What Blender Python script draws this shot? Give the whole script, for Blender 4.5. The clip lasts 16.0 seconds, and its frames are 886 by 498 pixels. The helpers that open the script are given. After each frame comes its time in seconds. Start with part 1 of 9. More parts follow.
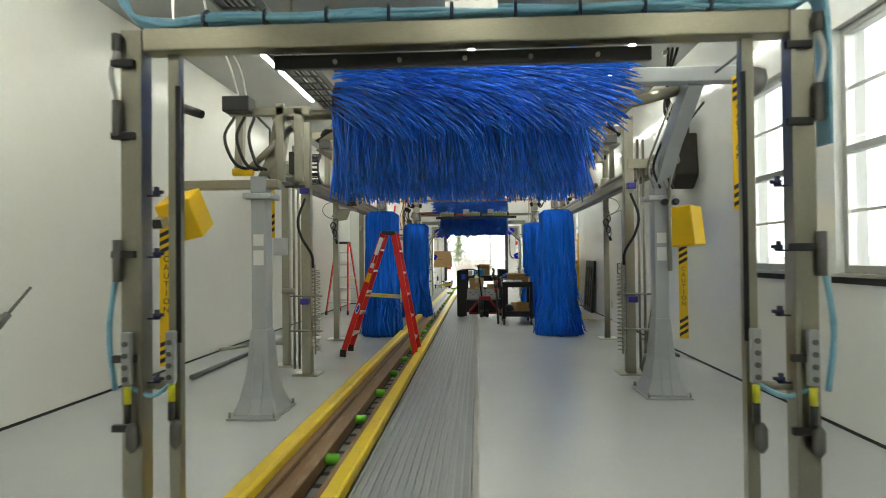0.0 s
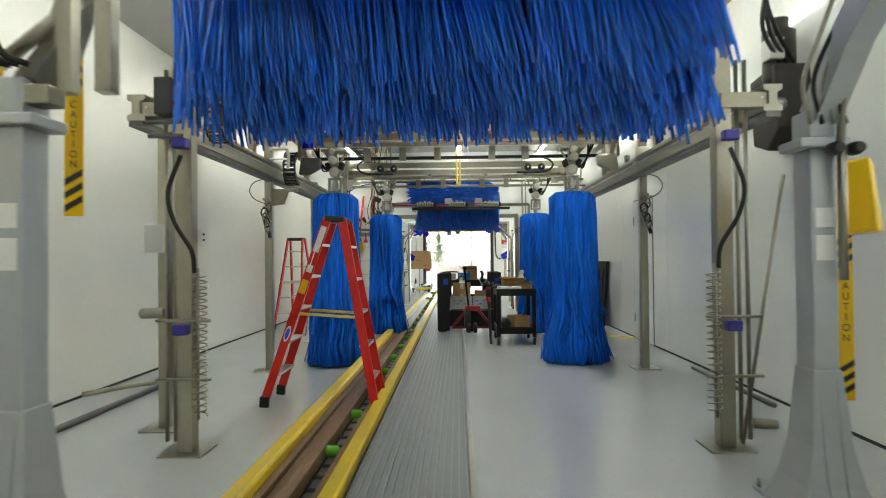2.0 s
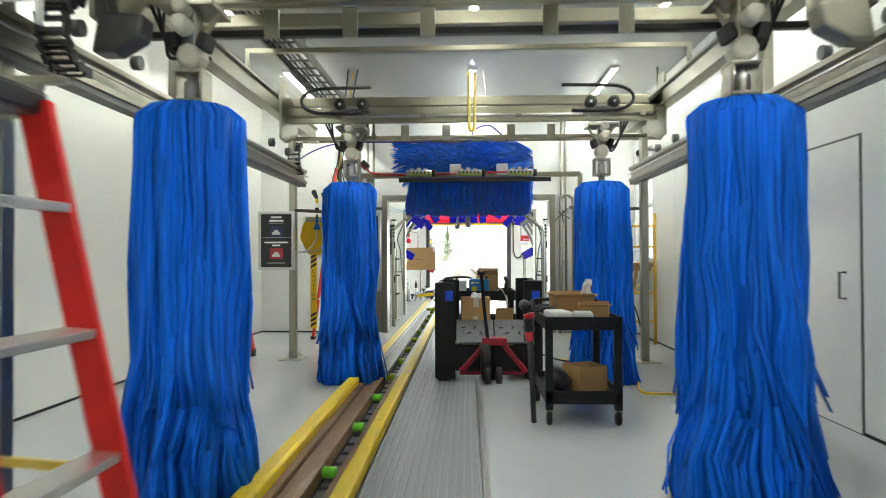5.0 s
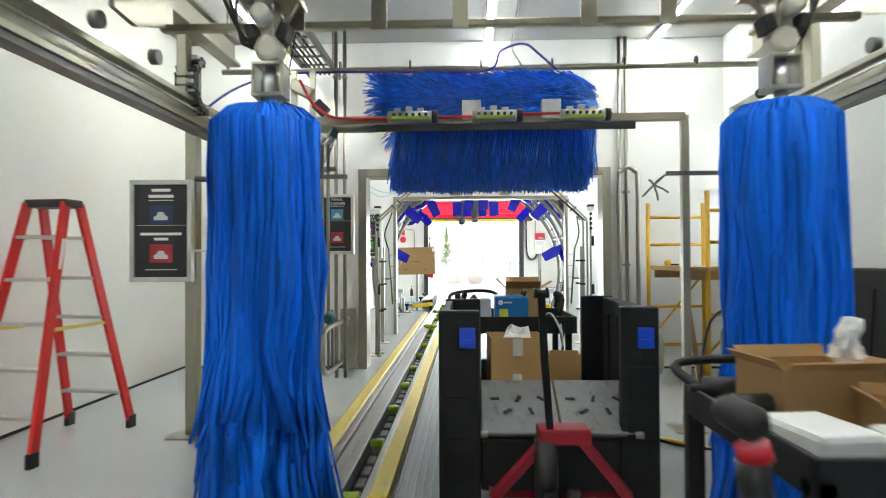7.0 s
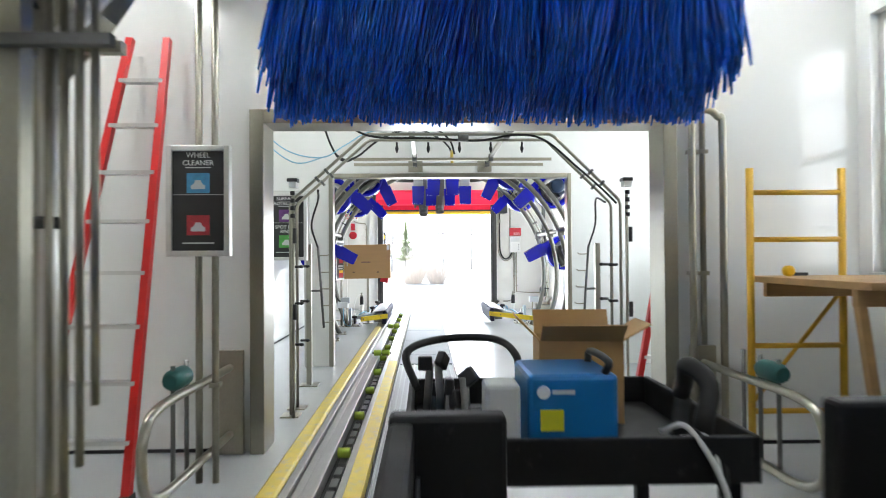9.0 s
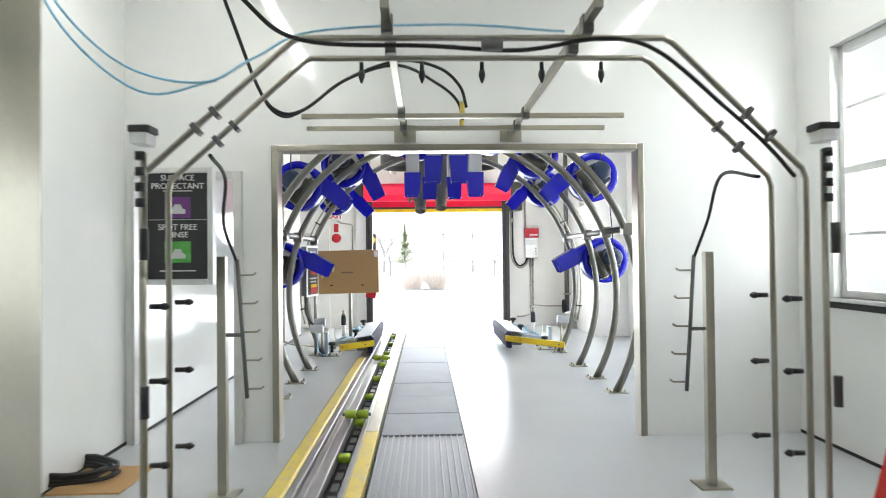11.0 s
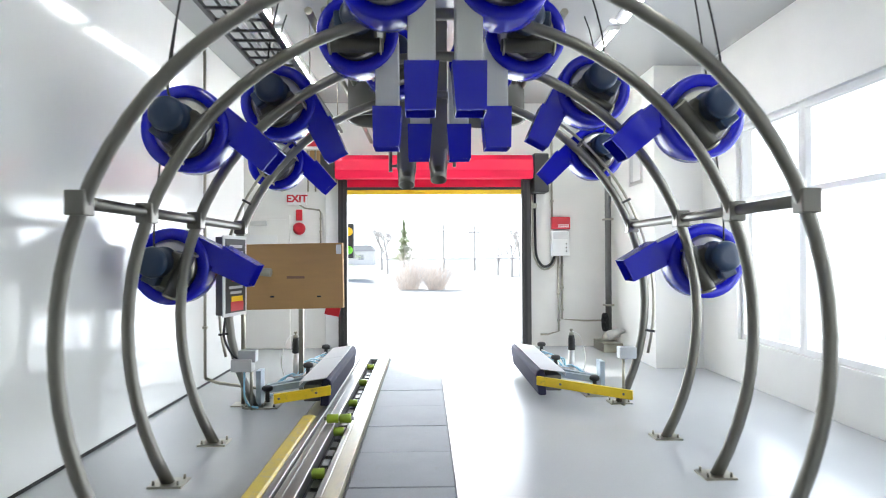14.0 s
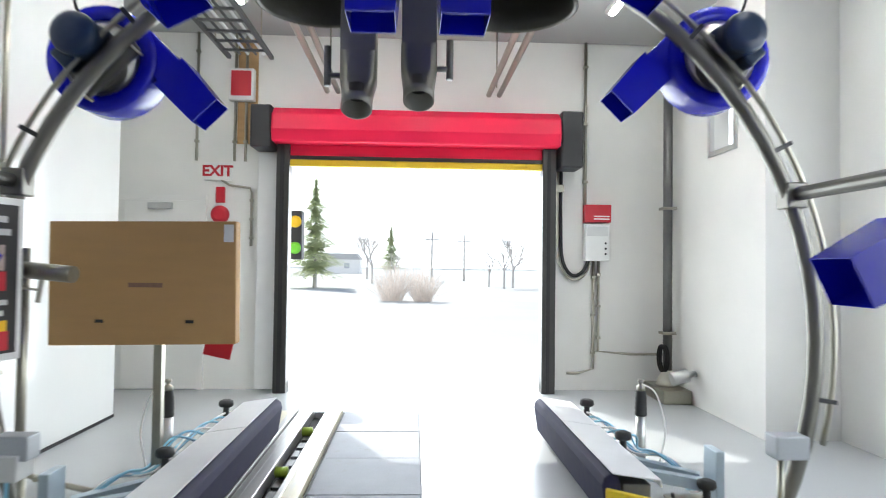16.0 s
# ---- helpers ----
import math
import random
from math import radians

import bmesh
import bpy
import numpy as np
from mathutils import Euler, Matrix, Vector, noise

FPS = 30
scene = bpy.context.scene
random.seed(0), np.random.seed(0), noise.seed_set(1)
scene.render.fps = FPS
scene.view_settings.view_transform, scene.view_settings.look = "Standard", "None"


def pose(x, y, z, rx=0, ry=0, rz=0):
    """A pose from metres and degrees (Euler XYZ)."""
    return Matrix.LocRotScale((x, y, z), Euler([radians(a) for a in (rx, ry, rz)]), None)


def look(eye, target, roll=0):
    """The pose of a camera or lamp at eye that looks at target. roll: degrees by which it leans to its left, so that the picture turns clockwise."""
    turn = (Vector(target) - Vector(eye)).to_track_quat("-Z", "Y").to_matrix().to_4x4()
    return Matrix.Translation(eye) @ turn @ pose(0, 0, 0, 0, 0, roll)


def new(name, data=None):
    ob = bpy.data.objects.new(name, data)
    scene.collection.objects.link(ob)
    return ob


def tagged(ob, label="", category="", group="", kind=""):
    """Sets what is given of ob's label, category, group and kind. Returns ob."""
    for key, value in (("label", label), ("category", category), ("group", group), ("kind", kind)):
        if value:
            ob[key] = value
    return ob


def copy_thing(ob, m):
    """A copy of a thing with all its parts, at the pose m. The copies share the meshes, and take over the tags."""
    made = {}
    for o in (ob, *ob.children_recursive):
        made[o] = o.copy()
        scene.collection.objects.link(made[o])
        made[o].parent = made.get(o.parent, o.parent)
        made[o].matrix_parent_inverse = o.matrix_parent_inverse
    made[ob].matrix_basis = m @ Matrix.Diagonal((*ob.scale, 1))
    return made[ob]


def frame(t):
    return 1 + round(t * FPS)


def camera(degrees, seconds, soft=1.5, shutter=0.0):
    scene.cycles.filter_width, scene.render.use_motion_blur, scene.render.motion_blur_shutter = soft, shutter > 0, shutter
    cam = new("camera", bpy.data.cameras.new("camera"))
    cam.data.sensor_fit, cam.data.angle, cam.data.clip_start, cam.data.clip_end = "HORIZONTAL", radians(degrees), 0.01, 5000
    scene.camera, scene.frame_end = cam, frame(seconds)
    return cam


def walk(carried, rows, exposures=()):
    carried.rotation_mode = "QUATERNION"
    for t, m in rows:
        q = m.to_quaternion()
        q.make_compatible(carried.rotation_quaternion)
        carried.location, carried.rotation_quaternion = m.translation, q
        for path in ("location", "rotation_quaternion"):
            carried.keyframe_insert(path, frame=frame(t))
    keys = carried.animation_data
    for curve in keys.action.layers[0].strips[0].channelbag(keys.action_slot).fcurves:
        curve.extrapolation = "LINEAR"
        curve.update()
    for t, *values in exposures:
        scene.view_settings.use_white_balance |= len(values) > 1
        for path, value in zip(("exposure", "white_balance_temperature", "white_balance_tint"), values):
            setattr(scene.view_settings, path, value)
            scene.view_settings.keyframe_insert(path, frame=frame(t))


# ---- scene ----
cam = camera(70.0, 16.0, soft=1.0, shutter=0.5)
PATH = [
    (0, (0.143, -0.294, 1.348), (0.033, 1.703, 1.376), -0.6),
    (0.5, (0.158, 0.364, 1.355), (0.038, 2.36, 1.38), -0.5),
    (1, (0.103, 1.12, 1.354), (-0.012, 3.116, 1.379), -0.4),
    (1.5, (0.071, 1.841, 1.35), (-0.001, 3.839, 1.376), -0.5),
    (2, (0.038, 2.647, 1.33), (-0.009, 4.646, 1.36), -0.6),
    (2.5, (0.03, 3.401, 1.354), (-0.02, 5.4, 1.372), -0.4),
    (3, (0.061, 4.179, 1.338), (-0.004, 6.178, 1.362), -0.4),
    (3.5, (0.041, 4.917, 1.337), (-0.02, 6.916, 1.361), -0.2),
    (4, (0.048, 5.706, 1.326), (-0.025, 7.704, 1.352), -0.2),
    (4.2, (0.045, 6.017, 1.324), (-0.032, 8.016, 1.351), -0.2),
    (6.3, (-0.129, 9.462, 1.336), (-0.199, 11.461, 1.363), -0.3),
    (6.5, (-0.156, 9.809, 1.347), (-0.223, 11.807, 1.371), -0.4),
    (7, (-0.199, 10.77, 1.329), (-0.27, 12.768, 1.361), -0.3),
    (7.5, (-0.226, 11.606, 1.329), (-0.254, 13.605, 1.361), -0.2),
    (8, (-0.243, 12.46, 1.334), (-0.194, 14.459, 1.363), -0.3),
    (8.5, (-0.266, 13.205, 1.348), (-0.209, 15.204, 1.372), -0.3),
    (10.8, (-0.246, 16.492, 1.498), (-0.191, 18.491, 1.525), -0.7),
    (11, (-0.224, 16.741, 1.497), (-0.167, 18.74, 1.525), -0.6),
    (11.5, (-0.19, 17.28, 1.483), (-0.134, 19.279, 1.515), -0.6),
    (12, (-0.187, 17.868, 1.484), (-0.129, 19.867, 1.512), -0.5),
    (12.5, (-0.164, 18.411, 1.478), (-0.106, 20.41, 1.506), -0.5),
    (13, (-0.132, 18.982, 1.484), (-0.076, 20.981, 1.51), -0.5),
    (13.5, (-0.121, 19.563, 1.487), (-0.065, 21.562, 1.511), -0.5),
    (14, (-0.097, 20.232, 1.503), (-0.042, 22.231, 1.523), -0.3),
    (14.5, (-0.051, 20.965, 1.458), (0.006, 22.964, 1.49), -0.1),
    (15, (0.005, 21.815, 1.457), (0.07, 23.814, 1.493), 0.1),
    (15.5, (0.044, 22.602, 1.446), (0.115, 24.6, 1.487), 0.3),
    (16, (0.027, 23.395, 1.405), (0.118, 25.392, 1.458), 0.7),
]
walk(cam, [(t, look(eye, target, roll)) for t, eye, target, roll in PATH],
     exposures=[(0.0, 0.18, 6850, -1), (2.0, 0.44, 6700, -1), (4.0, 0.62, 6600, 0), (6.3, 0.95, 6350, 1), (7.5, 0.80, 6300, 4), (8.7, 0.65, 6120, 7), (10.8, 0.55, 6300, 8),
                (13.0, 0.41, 6200, 9), (14.0, 0.30, 6100, 8), (15.0, 0.18, 6100, 8), (16.0, 0.06, 6150, 7)])

# ---- world and sun ----
world = bpy.data.worlds.new("world")
scene.world = world
world.use_nodes = True
wn = world.node_tree.nodes
sky = wn.new("ShaderNodeTexSky")
sky.sky_type = 'NISHITA'
sky.sun_disc = False
sky.sun_elevation = radians(42)
sky.sun_rotation = radians(-24)
sky.dust_density = 1.0
wn["Background"].inputs["Strength"].default_value = 0.15
world.node_tree.links.new(sky.outputs["Color"], wn["Background"].inputs["Color"])
sun_data = bpy.data.lights.new("sun", 'SUN')
sun_data.energy = 5.0
sun_data.angle = radians(0.6)
sun_data.color = (1.0, 0.95, 0.86)
sun = new("sun", sun_data)
sun.matrix_world = look((-12, 54, 26), (0, 27, 0))



def daylight(name, place, towards, wide, high, power):
    """Sky light entering through an opening."""
    lamp = bpy.data.lights.new(name, 'AREA')
    lamp.shape, lamp.size, lamp.size_y, lamp.energy, lamp.color = 'RECTANGLE', wide, high, power, (0.95, 0.98, 1.0)
    ob = new(name, lamp)
    ob.matrix_world = look(place, towards)


daylight("daylight_bay", (3.70, 25.15, 1.75), (0, 25.15, 1.2), 4.7, 2.3, 100)
daylight("daylight_exit", (0.05, 30.7, 1.25), (0.05, 25, 0.9), 2.8, 2.4, 110)
daylight("daylight_middle", (3.12, 21.07, 2.13), (0, 21.07, 1.5), 0.85, 1.8, 24)
TUBE_GLOW = 44.0

# ---- helpers of this scene ----
BASE = {}


def box(bm, x0, x1, y0, y1, z0, z1):
    vs = [bm.verts.new((x, y, z)) for z in (z0, z1) for x, y in ((x0, y0), (x1, y0), (x1, y1), (x0, y1))]
    for f in ((3, 2, 1, 0), (4, 5, 6, 7), (0, 1, 5, 4), (1, 2, 6, 5), (2, 3, 7, 6), (3, 0, 4, 7)):
        bm.faces.new([vs[i] for i in f])
    return vs


def turned_box(bm, size, m):
    """A box of that size about the origin, moved by the matrix m."""
    a, b, c = (s / 2 for s in size)
    vs = box(bm, -a, a, -b, b, -c, c)
    for v in vs:
        v.co = m @ v.co
    return vs


def grid_wall(bm, x0, x1, ys, zs, holes):
    """A wall along y of welded blocks; holes are (column, row) left open."""
    for i in range(len(ys) - 1):
        for j in range(len(zs) - 1):
            if (i, j) not in holes:
                box(bm, x0, x1, ys[i], ys[i + 1], zs[j], zs[j + 1])
    bmesh.ops.remove_doubles(bm, verts=bm.verts, dist=0.0005)


def prism(bm, outline, y0, y1, axis="y"):
    """An outline of (u, v) pushed along an axis: y: (x, z), x: (y, z), z: (x, y)."""
    def put(u, v, w):
        return {"y": (u, w, v), "x": (w, u, v), "z": (u, v, w)}[axis]
    a = [bm.verts.new(put(u, v, y0)) for u, v in outline]
    b = [bm.verts.new(put(u, v, y1)) for u, v in outline]
    n = len(outline)
    bm.faces.new(a)
    bm.faces.new(b[::-1])
    for i in range(n):
        bm.faces.new((a[i], b[i], b[(i + 1) % n], a[(i + 1) % n]))
    bmesh.ops.recalc_face_normals(bm, faces=bm.faces[:])


def sweep(bm, pts, r, n=10, square=False, r2=None, cap=True):
    """A tube (or square bar) along points."""
    pts = [Vector(p) for p in pts]
    rings, prev = [], None
    for i, p in enumerate(pts):
        d = (pts[min(i + 1, len(pts) - 1)] - pts[max(i - 1, 0)]).normalized()
        if prev is None:
            up = Vector((0, 0, 1)) if abs(d.z) < 0.9 else Vector((0, 1, 0))
            side = d.cross(up).normalized()
        else:
            side = (prev - d * prev.dot(d)).normalized()
        prev = side
        up = side.cross(d)
        rr = r if r2 is None else r + (r2 - r) * i / max(1, len(pts) - 1)
        k = 4 if square else n
        ring = []
        for j in range(k):
            a = 2 * math.pi * (j + (0.5 if square else 0)) / k
            q = rr * (1.4142 if square else 1)
            ring.append(bm.verts.new(p + side * math.cos(a) * q + up * math.sin(a) * q))
        rings.append(ring)
    for a, b in zip(rings, rings[1:]):
        k = len(a)
        for j in range(k):
            f = bm.faces.new((a[j], a[(j + 1) % k], b[(j + 1) % k], b[j]))
            f.smooth = not square
    if cap:
        bm.faces.new(rings[0][::-1])
        bm.faces.new(rings[-1])


def cyl(bm, p0, p1, r, n=16, r2=None):
    sweep(bm, [p0, p1], r, n, r2=r2)


def disc_profile(bm, p0, p1, profile, n=24):
    """A turned body: profile of (share of the way from p0 to p1, radius)."""
    p0, p1 = Vector(p0), Vector(p1)
    d = (p1 - p0).normalized()
    up = Vector((0, 0, 1)) if abs(d.z) < 0.9 else Vector((0, 1, 0))
    s = d.cross(up).normalized()
    u = s.cross(d)
    rings = []
    for k, r in profile:
        c = p0.lerp(p1, k)
        rings.append([bm.verts.new(c + (s * math.cos(2 * math.pi * j / n) + u * math.sin(2 * math.pi * j / n)) * max(r, 1e-4)) for j in range(n)])
    for a, b in zip(rings, rings[1:]):
        for j in range(n):
            bm.faces.new((a[j], a[(j + 1) % n], b[(j + 1) % n], b[j])).smooth = True
    bm.faces.new(rings[0][::-1])
    bm.faces.new(rings[-1])


def arc(cx, cz, r, a0, a1, n, y):
    return [(cx + r * math.cos(radians(a0 + (a1 - a0) * i / n)), y, cz + r * math.sin(radians(a0 + (a1 - a0) * i / n))) for i in range(n + 1)]


def bend(points, n=8):
    """A smooth curve through points (Catmull-Rom)."""
    p = [Vector(q) for q in points]
    p = [2 * p[0] - p[1], *p, 2 * p[-1] - p[-2]]
    out = []
    for i in range(1, len(p) - 2):
        for k in range(n):
            t = k / n
            out.append(0.5 * ((2 * p[i]) + (p[i + 1] - p[i - 1]) * t + (2 * p[i - 1] - 5 * p[i] + 4 * p[i + 1] - p[i + 2]) * t * t
                              + (3 * p[i] - p[i - 1] - 3 * p[i + 1] + p[i + 2]) * t ** 3))
    return out + [p[-2]]


def thing(name, base, label, category, group="", kind=""):
    ob = new(name)
    ob.empty_display_size = 0.1
    ob.location = base
    BASE[ob] = Vector(base)
    return tagged(ob, label, category, group, kind)


def part(name, bm, material, parent=None, label="", bevel=0.0, smooth=False):
    """Links a bmesh in world coordinates as one mesh object under a thing or a part."""
    if parent is not None:
        b = BASE[parent]
        for v in bm.verts:
            v.co -= b
    me = bpy.data.meshes.new(name)
    bm.normal_update()
    bm.to_mesh(me)
    bm.free()
    me.materials.append(material)
    ob = new(name, me)
    if parent is not None:
        ob.parent = parent
        BASE[ob] = BASE[parent]
    if bevel:
        mod = ob.modifiers.new("bevel", 'BEVEL')
        mod.width, mod.segments, mod.limit_method, mod.angle_limit = bevel, 2, 'ANGLE', radians(40)
    if smooth:
        for p in me.polygons:
            p.use_smooth = True
    return tagged(ob, label)


def structure(name, bm, material, label, category, bevel=0.0):
    return tagged(part(name, bm, material, None, "", bevel), label, category, "", "structure")


def mesh_np(name, verts, faces, material, parent=None, smooth=True):
    me = bpy.data.meshes.new(name)
    v = np.asarray(verts, float)
    if parent is not None:
        v = v - np.array(BASE[parent])
    me.from_pydata(v.tolist(), [], faces)
    me.materials.append(material)
    if smooth:
        me.polygons.foreach_set("use_smooth", [True] * len(me.polygons))
    ob = new(name, me)
    if parent is not None:
        ob.parent = parent
        BASE[ob] = BASE[parent]
    return ob


# ---- materials ----
def material(name, color, rough=0.5, metal=0.0, vary=0.12, scale=6.0, bump=0.05, fine=80.0, stretch=(1, 1, 1), coat=0.0,
             spots=0.0, spot_color=(0.1, 0.08, 0.06), sheen=0.0, rough_vary=0.12, piece=0.0, emit=0.0, spec=0.5, island=0.0, through_light=0.0):
    m = bpy.data.materials.new(name)
    m.use_nodes = True
    nt = m.node_tree
    n, l = nt.nodes, nt.links
    bs = n["Principled BSDF"]
    tc = n.new("ShaderNodeTexCoord")
    mp = n.new("ShaderNodeMapping")
    mp.inputs["Scale"].default_value = stretch
    l.new(tc.outputs["Object"], mp.inputs["Vector"])
    big = n.new("ShaderNodeTexNoise")
    big.inputs["Scale"].default_value = scale
    big.inputs["Detail"].default_value = 5
    small = n.new("ShaderNodeTexNoise")
    small.inputs["Scale"].default_value = fine
    small.inputs["Detail"].default_value = 3
    for t in (big, small):
        l.new(mp.outputs["Vector"], t.inputs["Vector"])
    mixn = n.new("ShaderNodeMath")
    mixn.operation = 'MULTIPLY_ADD'
    l.new(small.outputs["Fac"], mixn.inputs[0])
    mixn.inputs[1].default_value = 0.4
    l.new(big.outputs["Fac"], mixn.inputs[2])
    ramp = n.new("ShaderNodeMapRange")
    ramp.inputs["From Min"].default_value, ramp.inputs["From Max"].default_value = 0.35, 1.05
    ramp.inputs["To Min"].default_value, ramp.inputs["To Max"].default_value = 1 - vary, 1 + vary
    l.new(mixn.outputs[0], ramp.inputs["Value"])
    mul = n.new("ShaderNodeVectorMath")
    mul.operation = 'SCALE'
    mul.inputs[0].default_value = color
    l.new(ramp.outputs["Result"], mul.inputs["Scale"])
    out = mul.outputs["Vector"]
    if piece:
        oi = n.new("ShaderNodeObjectInfo")
        pr = n.new("ShaderNodeMapRange")
        pr.inputs["To Min"].default_value, pr.inputs["To Max"].default_value = 1 - piece, 1 + piece
        l.new(oi.outputs["Random"], pr.inputs["Value"])
        mul2 = n.new("ShaderNodeVectorMath")
        mul2.operation = 'SCALE'
        l.new(out, mul2.inputs[0])
        l.new(pr.outputs["Result"], mul2.inputs["Scale"])
        out = mul2.outputs["Vector"]
    if island:
        ge = n.new("ShaderNodeNewGeometry")
        ir = n.new("ShaderNodeMapRange")
        ir.inputs["To Min"].default_value, ir.inputs["To Max"].default_value = 1 - island, 1 + island
        l.new(ge.outputs["Random Per Island"], ir.inputs["Value"])
        mul3 = n.new("ShaderNodeVectorMath")
        mul3.operation = 'SCALE'
        l.new(out, mul3.inputs[0])
        l.new(ir.outputs["Result"], mul3.inputs["Scale"])
        out = mul3.outputs["Vector"]
    if spots:
        sp = n.new("ShaderNodeTexNoise")
        sp.inputs["Scale"].default_value = scale * 2.3
        sp.inputs["Detail"].default_value = 8
        sp.inputs["Roughness"].default_value = 0.7
        l.new(mp.outputs["Vector"], sp.inputs["Vector"])
        sr = n.new("ShaderNodeMapRange")
        sr.inputs["From Min"].default_value, sr.inputs["From Max"].default_value = 0.62 - 0.2 * spots, 0.72
        l.new(sp.outputs["Fac"], sr.inputs["Value"])
        mx = n.new("ShaderNodeMix")
        mx.data_type = 'RGBA'
        l.new(sr.outputs["Result"], mx.inputs["Factor"])
        l.new(out, mx.inputs[6])
        mx.inputs[7].default_value = (*spot_color, 1)
        out = mx.outputs[2]
    l.new(out, bs.inputs["Base Color"])
    rr = n.new("ShaderNodeMapRange")
    rr.inputs["To Min"].default_value, rr.inputs["To Max"].default_value = max(0.02, rough - rough_vary), min(1, rough + rough_vary)
    l.new(big.outputs["Fac"], rr.inputs["Value"])
    l.new(rr.outputs["Result"], bs.inputs["Roughness"])
    bs.inputs["Metallic"].default_value = metal
    bs.inputs["Coat Weight"].default_value = coat
    bs.inputs["Sheen Weight"].default_value = sheen
    bs.inputs["Specular IOR Level"].default_value = spec
    if bump:
        bp = n.new("ShaderNodeBump")
        bp.inputs["Strength"].default_value = bump
        bp.inputs["Distance"].default_value = 0.01
        l.new(mixn.outputs[0], bp.inputs["Height"])
        l.new(bp.outputs["Normal"], bs.inputs["Normal"])
    if through_light:
        tl_ = n.new("ShaderNodeBsdfTranslucent")
        l.new(out, tl_.inputs["Color"])
        ms = n.new("ShaderNodeMixShader")
        ms.inputs[0].default_value = through_light
        l.new(bs.outputs[0], ms.inputs[1])
        l.new(tl_.outputs[0], ms.inputs[2])
        l.new(ms.outputs[0], n["Material Output"].inputs["Surface"])
    if emit:
        bs.inputs["Emission Color"].default_value = (*color, 1)
        bs.inputs["Emission Strength"].default_value = emit
    return m


def glass_material(name):
    m = bpy.data.materials.new(name)
    m.use_nodes = True
    n, l = m.node_tree.nodes, m.node_tree.links
    n.remove(n["Principled BSDF"])
    tr, gl, mx = (n.new("ShaderNode" + k) for k in ("BsdfTransparent", "BsdfGlossy", "MixShader"))
    gl.inputs["Roughness"].default_value = 0.02
    mx.inputs[0].default_value = 0.06
    l.new(tr.outputs[0], mx.inputs[1])
    l.new(gl.outputs[0], mx.inputs[2])
    l.new(mx.outputs[0], n["Material Output"].inputs["Surface"])
    return m


M_WALL = material("white_wall_panel", (0.76, 0.77, 0.75), 0.11, vary=0.04, scale=0.8, bump=0.025, fine=3.0, rough_vary=0.05, spec=0.6)
M_WALLW = material("cream_wall_panel", (0.765, 0.76, 0.715), 0.26, vary=0.03, scale=0.8, bump=0.0, fine=14.0, rough_vary=0.03, spec=0.45)
M_PAINT = material("white_paint", (0.75, 0.74, 0.70), 0.5, vary=0.05, scale=2.0, bump=0.03)
# Ceiling panels are an even mid grey, darker than the walls.
M_CEIL = material("grey_ceiling_panel", (0.40, 0.405, 0.395), 0.22, vary=0.05, scale=0.6, bump=0.03, stretch=(1, 0.2, 1))
M_FLOOR = material("grey_epoxy_floor", (0.465, 0.48, 0.485), 0.25, vary=0.07, scale=0.5, bump=0.03, fine=60, rough_vary=0.05)
M_STEEL = material("stainless_steel", (0.355, 0.34, 0.28), 0.32, 1.0, vary=0.2, scale=3.0, fine=120, bump=0.03, stretch=(1, 1, 0.3), rough_vary=0.1)
M_STEEL_X = material("stainless_steel_beam", (0.335, 0.315, 0.245), 0.34, 1.0, vary=0.2, scale=3.0, fine=120, bump=0.03, stretch=(0.3, 1, 1), rough_vary=0.1)
M_ARCH = material("dull_arch_pipe_steel", (0.185, 0.18, 0.16), 0.40, 1.0, vary=0.10, scale=3.0, fine=160, bump=0.02, rough_vary=0.06)
M_ALU = material("grey_painted_steel", (0.40, 0.42, 0.44), 0.42, 0.35, vary=0.08, scale=3.0, bump=0.03)
M_DARKSTEEL = material("dark_steel", (0.16, 0.16, 0.155), 0.45, 0.8, vary=0.2, scale=8.0, bump=0.06)
M_RUST = material("brown_worn_rail", (0.20, 0.115, 0.055), 0.5, 0.3, vary=0.3, scale=5.0, bump=0.08, stretch=(1, 0.15, 1), spots=0.5, spot_color=(0.32, 0.25, 0.17))
M_RAILGREY = material("worn_grey_rail", (0.34, 0.33, 0.32), 0.35, 0.8, vary=0.2, scale=5.0, bump=0.05, stretch=(1, 0.15, 1))
M_YELLOW = material("yellow_rail_paint", (0.72, 0.51, 0.015), 0.42, vary=0.10, scale=4.0, bump=0.05, spots=0.2, spot_color=(0.36, 0.27, 0.05))
M_YELLOW_WORN = material("worn_yellow_paint", (0.66, 0.51, 0.09), 0.48, vary=0.12, scale=6.0, bump=0.05, spots=0.55, spot_color=(0.45, 0.42, 0.32))
M_PALERAIL = material("rubbed_pale_yellow_paint", (0.52, 0.475, 0.34), 0.42, 0.2, vary=0.2, scale=6.0, bump=0.05, stretch=(1, 0.2, 1), spots=0.6, spot_color=(0.42, 0.41, 0.39))
M_YBOX = material("yellow_box_plastic", (0.80, 0.50, 0.004), 0.35, vary=0.05, scale=3.0, bump=0.02)
M_BLACK = material("black_plastic", (0.018, 0.018, 0.019), 0.42, vary=0.2, scale=6.0, bump=0.05)
M_RUBBER = material("black_rubber", (0.012, 0.012, 0.012), 0.6, vary=0.2, scale=10.0, bump=0.05)
M_BRISTLE = material("blue_foam_strand", (0.018, 0.21, 0.92), 0.22, vary=0.15, scale=9.0, bump=0.0, rough_vary=0.05, spec=0.8, island=0.32, sheen=0.2, through_light=0.18)
